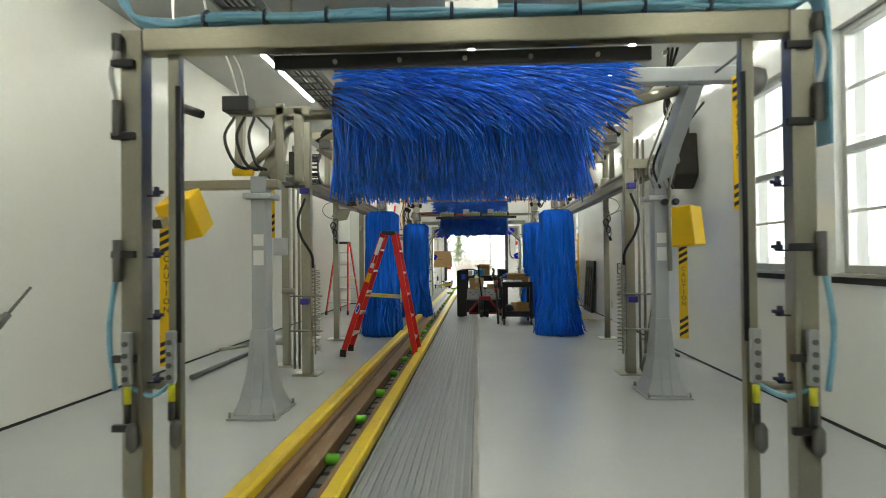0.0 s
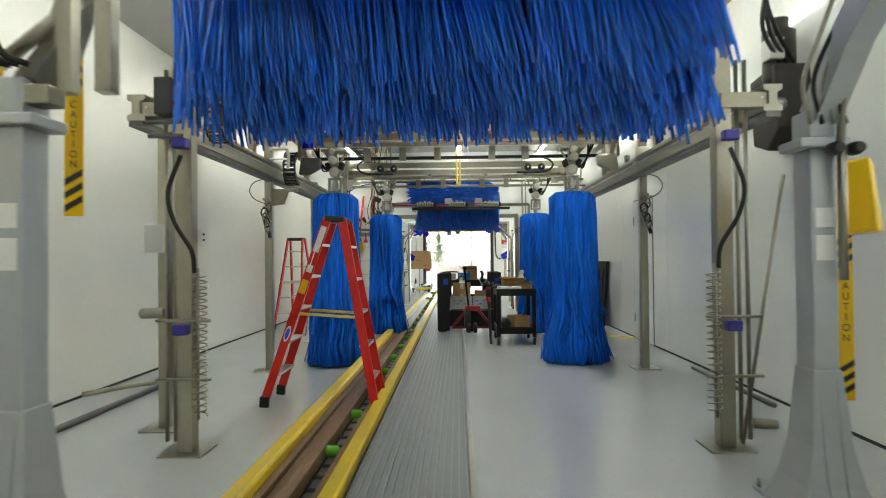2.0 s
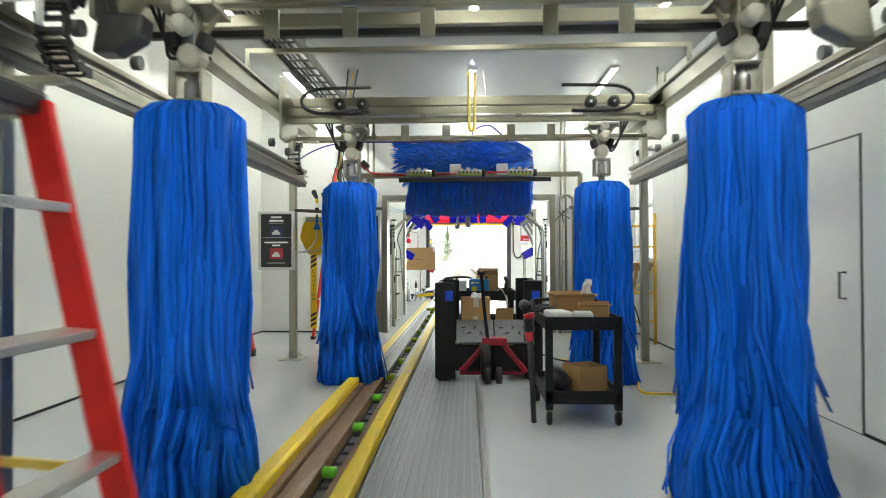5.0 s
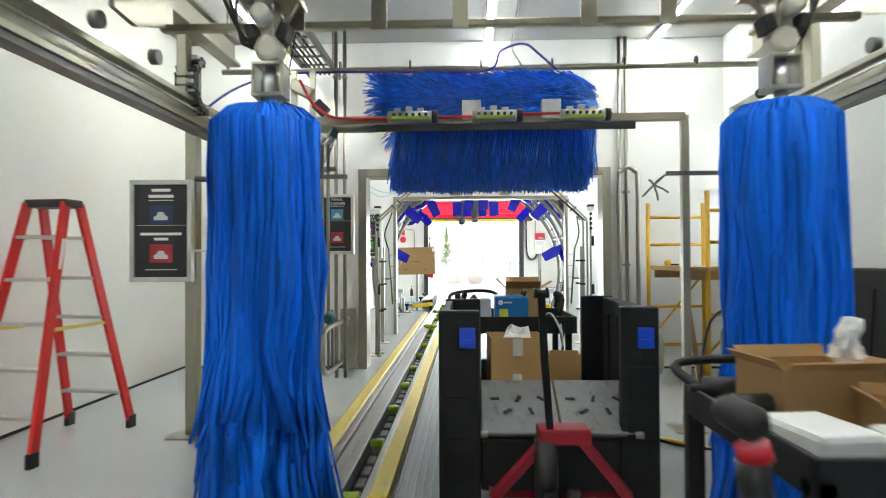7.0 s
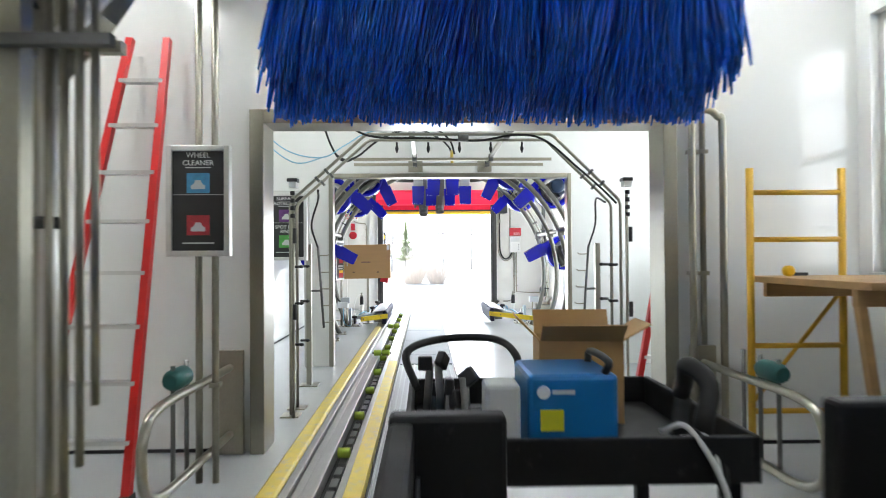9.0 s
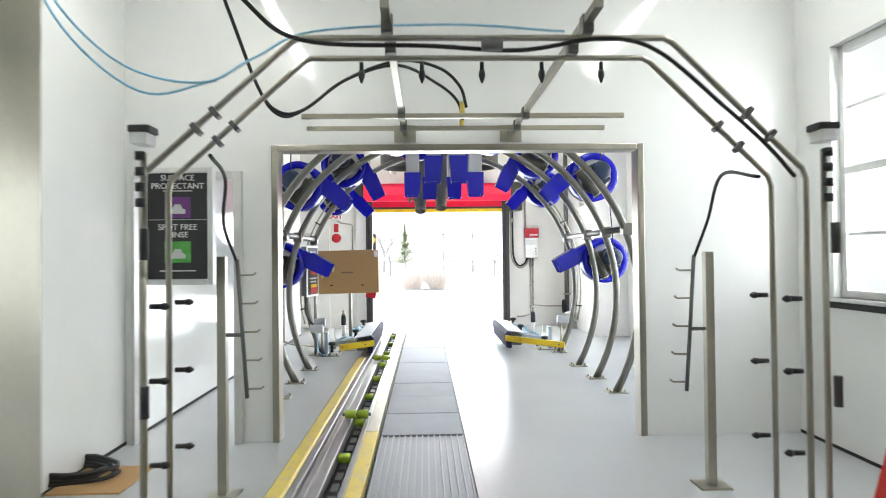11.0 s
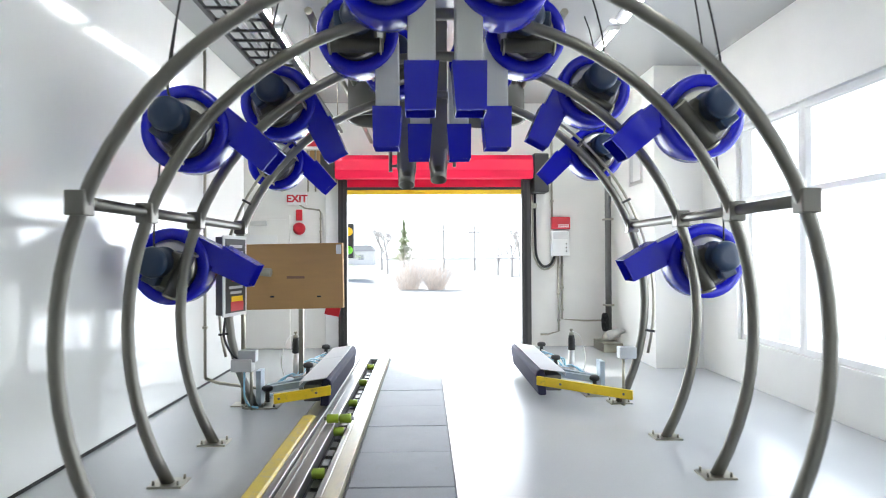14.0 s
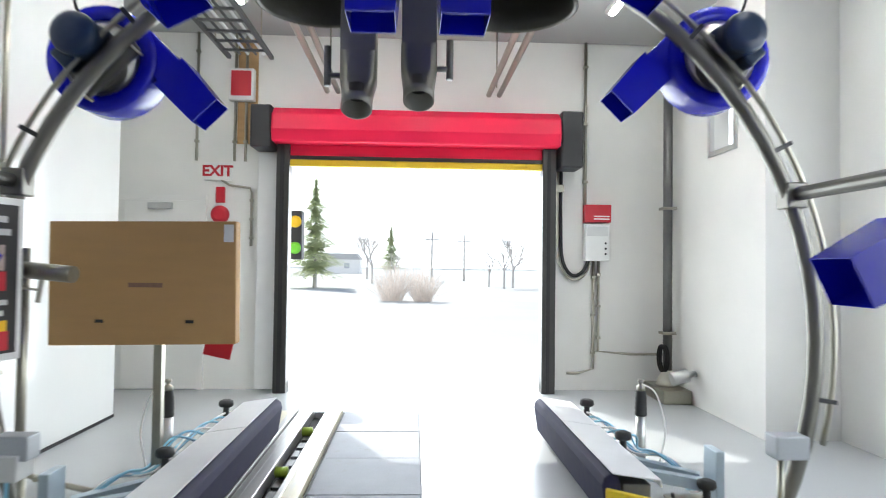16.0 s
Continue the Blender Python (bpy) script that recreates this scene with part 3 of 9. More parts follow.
SIDE = [(-1.54, 10.8, 2.15, 0.285, 0.30), (1.51, 10.8, 2.14, 0.285, 0.33), (-1.26, 14.12, 2.11, 0.275, 0.285), (1.45, 14.12, 2.10, 0.275, 0.30)]
for i, (x, y, zt, rt, rb) in enumerate(SIDE):
    side_brush(x, y, zt, rt, rb, 1700, 40 + i, "tall blue cloth side brush hanging to the floor")


# ---- stepladders ----
def stepladder(label):
    b = thing("stepladder", (0, 0, 0), label, "ladder", "red stepladders")
    H, sp, w0, w1 = 1.745, 0.50, 0.27, 0.15
    for sx in (-1, 1):
        for sy in (-1, 1):
            bm = bmesh.new()
            a, c = Vector((sx * sp, sy * w0, 0.07)), Vector((sx * 0.07, sy * w1, H))
            d = (c - a).normalized()
            s = Vector((0, 1, 0))
            u = d.cross(s).normalized()
            vs = []
            for q in (a, c):
                for i, j in ((-1, -1), (1, -1), (1, 1), (-1, 1)):
                    vs.append(bm.verts.new(q + u * 0.039 * i + s * 0.014 * j))
            for f in ((0, 1, 2, 3), (7, 6, 5, 4), (0, 4, 5, 1), (1, 5, 6, 2), (2, 6, 7, 3), (3, 7, 4, 0)):
                bm.faces.new([vs[i] for i in f])
            r = part("rail", bm, M_RED, b, "red fibreglass side rail", 0.005)
            bm = bmesh.new()
            turned_box(bm, (0.085, 0.04, 0.10), Matrix.Translation((sx * (sp + 0.005), sy * w0, 0.05)))
            part("foot", bm, M_RUBBER, r, "", 0.008)
        for k in range(1, 6):
            z = 0.30 * k
            t = z / H
            bm = bmesh.new()
            x, w = sx * (sp + (0.07 - sp) * t), w0 + (w1 - w0) * t
            box(bm, x - 0.04, x + 0.04, -w, w, z - 0.012, z + 0.012)
            part("step", bm, M_ALUM, b, "", 0.005)
    for sy in (-1, 1):
        bm = bmesh.new()
        turned_box(bm, (0.52, 0.012, 0.025), Matrix.Translation((0, sy * 0.215, 0.86)))
        part("spreader", bm, M_YELLOW_WORN, b, "dull yellow spreader bar", 0.002)
    bm = bmesh.new()
    box(bm, -0.092, 0.092, -0.168, 0.168, H - 0.03, H + 0.03)
    part("cap", bm, M_BLACK, b, "black plastic top cap", 0.012)
    bm = bmesh.new()
    turned_box(bm, (0.004, 0.05, 0.22), Matrix.Translation((-0.168, -0.16, 1.38)) @ pose(0, 0, 0, 0, 14.2, 0))
    for v in bm.verts:
        v.co.y -= 0.03
    part("sticker", bm, M_WHITE, b, "white warning sticker")
    return b


lad = stepladder("red fibreglass stepladder with metal steps standing open")
lad.matrix_basis = pose(-1.725, 8.62, 0.0) @ pose(0, 0, 0, 0, 4.2, 0) @ pose(0.5, 0, 0)
copy_thing(lad, pose(-3.20, 15.28, 0.0, 0, 0, 84))

for t, w_, h_, mt, lb in ((0.36, 0.05, 0.15, M_WHITE, "white oval sticker"), (0.36, 0.035, 0.11, M_BLUELABEL, "blue oval mark"), (0.62, 0.06, 0.13, M_YBOX, "yellow warning sticker"), (0.72, 0.05, 0.07, M_WHITE, "white printed sticker"), (0.885, 0.054, 0.25, M_WHITE, "long white printed sticker")):
    c_ = Vector((-0.5, -0.27, 0.07)).lerp(Vector((-0.07, -0.15, 1.745)), t) + Vector((0, -0.0165 - (0.003 if mt is M_BLUELABEL else 0), 0))
    bm = bmesh.new()
    m_ = Matrix.Translation(c_) @ pose(0, 0, 0, -4, 14.8, 0)
    if "oval" in lb:
        prism(bm, [(w_ / 2 * math.cos(a_ * 0.3927), h_ / 2 * math.sin(a_ * 0.3927)) for a_ in range(16)], -0.002, 0.002)
        for v in bm.verts:
            v.co = m_ @ v.co
    else:
        turned_box(bm, (w_, 0.004, h_), m_)
    part("sticker", bm, mt, lad, lb)

# ---- exit door ----
door = thing("roller_door", (0.05, 30.5, 0), "open red roll-up door with a yellow bottom edge and dark side guides", "roll-up door")
bm = bmesh.new()
prism(bm, [(30.22, 2.72), (30.18, 2.85), (30.2, 3.02), (30.3, 3.10), (30.55, 3.10), (30.58, 2.72)], -1.52, 1.62, "x")
part("roll", bm, M_REDDOOR, door, "rolled-up red fabric", 0.02)
bm = bmesh.new()
box(bm, -1.40, 1.50, 30.42, 30.45, 2.50, 2.74)
part("curtain", bm, M_REDDOOR, door)
bm = bmesh.new()
box(bm, -1.36, 1.46, 30.40, 30.47, 2.56, 2.60)
part("bottom_bar", bm, M_BRONZE, door)
bm = bmesh.new()
box(bm, -1.36, 1.46, 30.405, 30.465, 2.485, 2.56)
part("bottom_edge", bm, M_YELLOW, door, "yellow rubber bottom edge", 0.01)
for x0, x1 in ((-1.49, -1.35), (1.45, 1.60)):
    bm = bmesh.new()
    box(bm, x0, x1, 30.36, 30.52, 0, 2.72)
    g = part("side_guide", bm, M_BRONZE, door, "", 0.008)
    bm = bmesh.new()
    box(bm, x0 + 0.045, x0 + 0.085, 30.352, 30.36, 0.02, 2.7)
    part("brush_seal", bm, M_RUBBER, g)
bm = bmesh.new()
box(bm, -1.72, -1.505, 30.50, 30.597, 0.02, 2.64)
part("side_cover", bm, M_WHITE, door, "plain white cover beside the guide", 0.006)
for x0, x1 in ((-1.75, -1.525), (1.625, 1.87)):
    bm = bmesh.new()
    box(bm, x0, x1, 30.22, 30.58, 2.66 if x0 < 0 else 2.50, 3.12)
    part("end_box", bm, M_BLACK, door, "black end housing", 0.02)

# ---- blower arches ----
AC, AR = (0.03, 1.03), 2.10
ARCHES = (23.66, 24.48, 25.38, 26.62)
a0 = math.degrees(math.asin(-AC[1] / AR))
frame_b = thing("blower_arch", (0.03, 25, 0), "row of round grey steel pipe arches over the conveyor", "blower arch")
for y in ARCHES:
    bm = bmesh.new()
    sweep(bm, arc(AC[0], AC[1], AR, a0, 180 - a0, 48, y), 0.041, 14)
    p = part("arch_pipe", bm, M_ARCH, frame_b)
    for s in (-1, 1):
        fx = AC[0] + s * AR * math.cos(radians(a0))
        bm = bmesh.new()
        box(bm, fx - 0.11, fx + 0.11, y - 0.09, y + 0.09, 0, 0.014)
        for i in (-1, 1):
            for j in (-1, 1):
                cyl(bm, (fx + 0.08 * i, y + 0.06 * j, 0.01), (fx + 0.08 * i, y + 0.06 * j, 0.045), 0.009, 8)
        part("foot_plate", bm, M_STEEL, p)
for s in (-1, 1):
    az = 1.80
    ax = AC[0] + s * math.sqrt(AR ** 2 - (az - AC[1]) ** 2)
    bm = bmesh.new()
    cyl(bm, (ax + s * 0.03, 23.62, az), (ax + s * 0.03, 26.66, az), 0.036, 14)
    tie = part("tie_pipe", bm, M_ARCH, frame_b)
    for y in ARCHES:
        bm = bmesh.new()
        box(bm, ax - 0.055 + s * 0.02, ax + 0.055 + s * 0.02, y - 0.055, y + 0.055, az - 0.075, az + 0.06)
        part("clamp", bm, M_ARCH, tie, "square clamp block", 0.008)


for s in (-1, 1):
    fx = AC[0] + s * 1.87
    bm = bmesh.new()
    box(bm, fx - 0.085, fx + 0.085, 26.44, 26.55, 0.47, 0.585)
    jb = part("junction_box", bm, M_ALU, frame_b, "grey metal junction box", 0.008)
    bm = bmesh.new()
    cyl(bm, (fx - s * 0.03, 26.5, 0.0), (fx - s * 0.03, 26.5, 0.47), 0.016, 10)
    part("conduit", bm, M_STEEL, jb)
    bm = bmesh.new()
    sweep(bm, [(AC[0] + s * (AR + 0.085) * math.cos(radians(q)), 26.60, AC[1] + (AR + 0.085) * math.sin(radians(q))) for q in range(-14, 62, 4)], 0.015, 8)
    cd = part("conduit", bm, M_STEEL, frame_b)
    for q in (-8, 12, 28, 48):
        bm = bmesh.new()
        c_ = (AC[0] + s * (AR + 0.06) * math.cos(radians(q)), 26.60, AC[1] + (AR + 0.06) * math.sin(radians(q)))
        turned_box(bm, (0.10, 0.04, 0.022), Matrix.Translation(c_) @ pose(0, 0, 0, 0, -q * s, 0))
        part("strap", bm, M_BLACK, cd)


def blower(s, vertical, label):
    """Snail-shaped blower facing -y: housing, motor in front, outlet from its top towards s * x."""
    b = thing("blower", (0, 0, 0), label, "blower", "arch blowers")
    bm = bmesh.new()
    disc_profile(bm, (0, -0.13, 0), (0, 0.13, 0), [(0.07, 0.212), (0, 0.216), (0, 0.275), (0.03, 0.292), (0.10, 0.30), (0.90, 0.30), (0.97, 0.292), (1, 0.275), (1, 0.1)], 40)
    h = part("housing", bm, M_BLOWER, b, "round blue plastic housing")
    bm = bmesh.new()
    disc_profile(bm, (0, -0.185, 0), (0, -0.112, 0), [(0, 0.10), (0.1, 0.125), (0.75, 0.185), (1, 0.211)], 40)
    part("intake_plate", bm, M_CONE, h, "bright metal intake cone")
    # Dark disc set off centre, leaving a pale crescent of the cone.
    bm = bmesh.new()
    disc_profile(bm, (0.035 * s, -0.205, -0.03), (0.035 * s, -0.130, -0.03), [(0, 0.09), (0.1, 0.140), (0.3, 0.150), (1, 0.158)], 32)
    part("inlet_guard", bm, M_INTAKE, h, "dark off-centre inlet disc")
    bm = bmesh.new()
    mx = -0.04 * s
    disc_profile(bm, (mx, -0.42, 0.02), (mx, -0.15, 0.02), [(0, 0.05), (0.02, 0.092), (0.08, 0.110), (0.20, 0.118), (0.22, 0.110), (0.85, 0.110), (0.9, 0.120), (1, 0.120)], 28)
    mo = part("motor", bm, M_MOTOR, b, "dark blue motor")
    bm = bmesh.new()
    turned_box(bm, (0.12, 0.12, 0.08), pose(mx + 0.02 * s, -0.28, -0.105))
    part("terminal_box", bm, M_MOTOR, mo, "", 0.015)
    bm = bmesh.new()
    ol = 0.58 if vertical else 0.42
    turned_box(bm, (ol, 0.20, 0.17), pose((0.01 + ol / 2) * s, 0, 0.215))
    part("outlet", bm, M_GREYBOX if vertical else M_BLOWER, b, "grey metal outlet duct" if vertical else "square blue outlet duct", 0.012)
    bm = bmesh.new()
    x0, x1 = (0.54, 0.84) if vertical else (0.30, 0.60)
    loops = []
    for xx, hy, lo, hi in ((x0, 0.118, 0.108, 0.322), (x1, 0.112, 0.112, 0.298), (x1, 0.110, 0.114, 0.296), (x1 - 0.14, 0.106, 0.116, 0.298)):
        loops.append([bm.verts.new((xx * s, yy, zz)) for yy, zz in ((-hy, lo), (hy, lo), (hy, hi), (-hy, hi))])
    for la, lb in zip(loops, loops[1:]):
        for k in range(4):
            bm.faces.new((la[k], la[(k + 1) % 4], lb[(k + 1) % 4], lb[k]))
    bm.faces.new(loops[0])
    bm.faces.new(loops[-1])
    bmesh.ops.recalc_face_normals(bm, faces=bm.faces)
    nz = part("nozzle", bm, M_BLOWER, b, "open square blue nozzle")
    bm = bmesh.new()
    disc_profile(bm, (0.13 * s, -0.225, -0.20), (0.13 * s, -0.225, 0.20), [(0, 0.03), (0.01, 0.046), (0.06, 0.052), (0.94, 0.052), (0.99, 0.046), (1, 0.03)], 18)
    br = part("bracket", bm, M_INTAKE, b, "dark cast saddle clamped round the pipe")
    bm = bmesh.new()
    turned_box(bm, (0.10, 0.10, 0.30), pose(0.06 * s, -0.20, 0))
    part("clamp", bm, M_INTAKE, br, "", 0.02)
    for zz in (-0.18, 0.18):
        bm = bmesh.new()
        cyl(bm, (0.14 * s, -0.23, zz - 0.006), (0.14 * s, -0.23, zz + 0.006), 0.060, 20)
        part("band", bm, M_STEEL, br, "thin bright clamp band")
    return b


# each pair of blowers: x on either side, y, z on either side, how far the outlet points down, upright outlet, size
BLOWERS = [(-1.85, 1.975, 25.00, 2.44, 2.53, 40, 0, 1.06), (-1.36, 1.373, 25.80, 2.83, 2.94, 62, 0, 1.0), (-2.24, 2.32, 25.72, 1.42, 1.445, 26, 0, 1.02), (-1.64, 1.70, 26.90, 2.48, 2.58, 45, 0, 0.90),
           (-0.33, 0.39, 24.15, 3.22, 3.22, 90, 1, 1.0), (-0.59, 0.65, 24.98, 3.14, 3.14, 90, 1, 1.0), (-0.355, 0.415, 25.85, 3.19, 3.19, 90, 1, 1.0)]
made_blowers = {}
for side in (-1, 1):
    s = -side
    for xa, xb, by, za, zb, ang, up, size in BLOWERS:
        m = pose(xa if side < 0 else xb, by, za if side < 0 else zb, 0, ang * s, 0) @ Matrix.Scale(size, 4)
        if (s, up) in made_blowers:
            copy_thing(made_blowers[s, up], m)
        else:
            made_blowers[s, up] = blower(s, up, "blue dryer blower with a downward grey and blue duct" if up else "blue round dryer blower with a dark motor clamped to the arch")
            made_blowers[s, up].matrix_basis = m

for xa, xb, by, za, zb, ang, up, size in BLOWERS[:4]:
    for bx, bz in ((xa, za), (xb, zb)):
        bm = bmesh.new()
        sweep(bm, bend([(bx, by - 0.3, bz + 0.1), (bx * 1.02, by - 0.32, bz + 0.35), (bx * 0.96, by - 0.2, bz + 0.8 * (4 - bz)), (bx * 0.93, by - 0.1, 4.0)]), 0.008, 6)
        part("cable", bm, M_RUBBER, frame_b, "thin black power cable")

# ---- ceiling lights, with extra strips added for brightness ----
def light_strip(x, y, ln=1.2):
    b = thing("ceiling_light", (x, y, 3.94), "slim lit ceiling light strip in a white batten", "ceiling light", "ceiling lights")
    bm = bmesh.new()
    prism(bm, [(x - 0.065, 4.0), (x - 0.065, 3.972), (x - 0.045, 3.955), (x + 0.045, 3.955), (x + 0.065, 3.972), (x + 0.065, 4.0)], y - ln / 2 - 0.02, y + ln / 2 + 0.02)
    part("housing", bm, M_WHITE, b)
    bm = bmesh.new()
    prism(bm, [(x - 0.034, 3.9545), (x - 0.028, 3.940), (x, 3.934), (x + 0.028, 3.940), (x + 0.034, 3.9545)], y - ln / 2, y + ln / 2)
    part("tube", bm, M_TUBE, b, "glowing diffuser strip")
    return b


strip = light_strip(-2.55, -0.62)
for k, y_ in enumerate((-0.62, 3.73, 8.08, 12.43, 16.78)):
    for dy in (0.0, 1.26):
        for x_ in (-2.55, 0.09, 2.08):
            if (k, dy, x_) != (0, 0.0, -2.55):
                copy_thing(strip, pose(x_, y_ + dy, 3.94))
# Middle-room strips (19.5, 20.8) are doubled to brighten its upper walls.
for y_ in (19.5, 20.8, 23.4, 26.2, 29.0):
    for x_ in (-1.7, 1.98):
        copy_thing(strip, pose(x_, y_, 3.94))
# Unseen extra strips, added only to brighten the upper end wall.
for x_, y_ in ((-1.7, 27.7), (0.09, 27.7), (1.98, 27.7), (0.09, 29.0)):
    copy_thing(strip, pose(x_, y_, 3.94))


# ---- windows ----
def window(k, x, y0, y1, z0, z1, mullions=1):
    w = thing("window_%d" % k, (x, (y0 + y1) / 2, z0), "tall double-hung window with a steel-coloured frame", "window", "", "structure")
    f = 0.06
    for nm, a in (("frame_side", (y0, y0 + f, z0, z1)), ("frame_side", (y1 - f, y1, z0, z1)), ("frame_head", (y0 + f, y1 - f, z1 - f, z1)),
                  ("frame_foot", (y0 + f, y1 - f, z0, z0 + f)), ("meeting_rail", (y0 + f, y1 - f, (z0 + z1) / 2 - 0.03, (z0 + z1) / 2 + 0.03))):
        bm = bmesh.new()
        box(bm, x + 0.06, x + 0.13, *a)
        part(nm, bm, M_ALUM, w, "", 0.006)
    for zz in ((z0 * 3 + z1) / 4, (z0 + z1 * 3) / 4):
        bm = bmesh.new()
        box(bm, x + 0.085, x + 0.105, y0 + f, y1 - f, zz - 0.012, zz + 0.012)
        part("glazing_bar", bm, M_WHITE, w)
    bm = bmesh.new()
    box(bm, x - 0.03, x + 0.06, y0 - 0.02, y1 + 0.02, z0 - 0.03, z0)
    part("window_sill", bm, M_ALUM, w, "", 0.006)
    bm = bmesh.new()
    box(bm, x - 0.012, x, y0 - 0.05, y1 + 0.05, z0 - 0.08, z0 - 0.03)
    part("seal", bm, M_RUBBER, w)
    for za, zb in ((z0 + f, (z0 + z1) / 2 - 0.03), ((z0 + z1) / 2 + 0.03, z1 - f)):
        bm = bmesh.new()
        box(bm, x + 0.092, x + 0.098, y0 + f, y1 - f, za, zb)
        part("pane", bm, M_GLASS, w).visible_shadow = False


for k, (a, b, z0, z1) in enumerate(WINDOWS):
    window(k + 1, WR, a, b, z0, z1)
for k in range(4):
    a = 22.7 + 4.9 * k / 4
    w = thing("window_%d" % (5 + k), (WJ, a, 0.5), "tall shopfront window with white frame over a low sill", "window", "", "structure")
    for y0, y1, z0, z1 in ((a, a + 0.06, 0.5, 3.0), (a + 1.165, a + 1.225, 0.5, 3.0), (a + 0.06, a + 1.165, 0.5, 0.57), (a + 0.06, a + 1.165, 2.93, 3.0), (a + 0.06, a + 1.165, 2.1, 2.16)):
        bm = bmesh.new()
        box(bm, WJ + 0.05, WJ + 0.12, y0, y1, z0, z1)
        part("frame_bar", bm, M_WHITE, w, "", 0.006)
    bm = bmesh.new()
    box(bm, WJ + 0.08, WJ + 0.086, a + 0.06, a + 1.165, 0.57, 2.93)
    part("pane", bm, M_GLASS, w).visible_shadow = False
bm = bmesh.new()
box(bm, WR - 0.02, WR + 0.03, 28.95, 29.0, 2.5, 3.05)
box(bm, WR - 0.02, WR + 0.03, 29.45, 29.5, 2.5, 3.05)
box(bm, WR - 0.02, WR + 0.03, 29.0, 29.45, 2.5, 2.55)
box(bm, WR - 0.02, WR + 0.03, 29.0, 29.45, 3.0, 3.05)
structure("window_9", bm, M_ALUM, "small high window with a steel frame", "window", 0.004)

# ---- steel frames round the openings ----
for nm, xa, xb, ya, yb, zt, w in (("door_frame_1", -1.50, 1.55, 18.42, 18.72, 2.43, 0.10), ("door_frame_2", -1.48, 1.61, 21.96, 22.12, 2.44, 0.055)):
    fr = thing(nm, (xa, ya, 0), "brushed stainless steel frame round the wide opening", "opening frame", "", "structure")
    for x0, x1, z0, z1 in ((xa, xa + w, 0, zt), (xb - w, xb, 0, zt), (xa + w, xb - w, zt - w, zt)):
        bm = bmesh.new()
        box(bm, x0, x1, ya, yb, z0, z1)
        part("frame_side" if z0 == 0 else "frame_head", bm, M_STEEL, fr, "", 0.006)
bm = bmesh.new()
box(bm, WL - 0.21, WL + 0.012, 10.422, 10.445, 0, 2.218)
box(bm, WL - 0.21, WL + 0.012, 11.285, 11.308, 0, 2.218)
box(bm, WL - 0.21, WL + 0.012, 10.445, 11.285, 2.195, 2.218)
structure("door_frame_3", bm, M_PAINT, "cream painted doorway lining", "door frame", 0.004)
# plant-room machinery seen dark through the doorway
rack = thing("pump_rack", (-4.9, 11.4, 0), "dark rack of pumps and pipes in the dim plant room", "pump rack")
for yy in (10.3, 11.2, 12.1):
    bm = bmesh.new()
    box(bm, -4.9, -4.85, yy, yy + 0.05, 0, 2.3)
    part("upright", bm, M_DARKSTEEL, rack)
for zz in (0.35, 1.15, 1.9):
    bm = bmesh.new()
    box(bm, -5.3, -4.8, 10.2, 12.3, zz, zz + 0.04)
    part("shelf", bm, M_DARKSTEEL, rack)
    for j in range(4):
        bm = bmesh.new()
        disc_profile(bm, (-5.05, 10.45 + 0.5 * j, zz + 0.04), (-5.05, 10.45 + 0.5 * j, zz + 0.45), [(0, 0.14), (0.7, 0.14), (0.85, 0.09), (1, 0.05)], 14)
        part("pump", bm, M_BLACK, rack)
for j in range(5):
    bm = bmesh.new()
    cyl(bm, (-4.8, 10.4 + 0.35 * j, 0.3), (-4.8, 10.4 + 0.35 * j, 2.6), 0.025, 10)
    part("pipe", bm, M_STEEL if j % 2 else M_DARKSTEEL, rack)

# ---- right hand door ----
d = thing("door_1", (WR, 12.6, 0), "closed white flush side door with a steel pull handle", "door", "", "structure")
bm = bmesh.new()
box(bm, WR - 0.012, WR - 0.002, 12.10, 13.06, 0.01, 2.22)
leaf = part("leaf", bm, M_WALL, d)
for a in ((12.08, 12.10, 0, 2.24), (13.06, 13.08, 0, 2.24), (12.10, 13.06, 2.22, 2.24)):
    bm = bmesh.new()
    box(bm, WR - 0.008, WR - 0.002, *a)
    part("gap_seal", bm, M_DARKSTEEL, d)
bm = bmesh.new()
sweep(bm, [(WR - 0.012, 12.28, 1.0), (WR - 0.06, 12.28, 1.0), (WR - 0.06, 12.28, 1.2), (WR - 0.012, 12.28, 1.2)], 0.01, 8)
part("handle", bm, M_DARKSTEEL, leaf)
for zz in (0.35, 1.9):
    bm = bmesh.new()
    box(bm, WR - 0.018, WR - 0.012, 13.03, 13.07, zz - 0.07, zz + 0.07)
    part("hinge", bm, M_DARKSTEEL, leaf)


# ---- entrance arch ----
ya = 2.72
ar = thing("entrance_arch", (0.1, ya, 0), "stainless steel spray arch with blue hoses and clamps", "spray arch")
XL, XR = -1.525, 1.635
for x in (XL, XR):
    bm = bmesh.new()
    box(bm, x - 0.054, x + 0.054, ya - 0.05, ya + 0.05, 0.012, 2.47)
    p = part("post", bm, M_STEEL, ar, "", 0.008)
    bm = bmesh.new()
    box(bm, x - 0.12, x + 0.12, ya - 0.12, ya + 0.12, 0, 0.012)
    part("foot_plate", bm, M_STEEL, p)
    for k, zz in enumerate((2.30, 1.95, 1.38, 0.88, 0.55)):
        bm = bmesh.new()
        box(bm, x - 0.085, x + 0.03, ya - 0.085, ya - 0.052, zz - 0.018, zz + 0.018)
        part("clamp", bm, M_BLACK, p, "", 0.006)
bm = bmesh.new()
box(bm, XL + 0.056, XR - 0.056, ya - 0.055, ya + 0.055, 2.36, 2.475)
part("top_beam", bm, M_STEEL_X, ar, "", 0.008)
bm = bmesh.new()
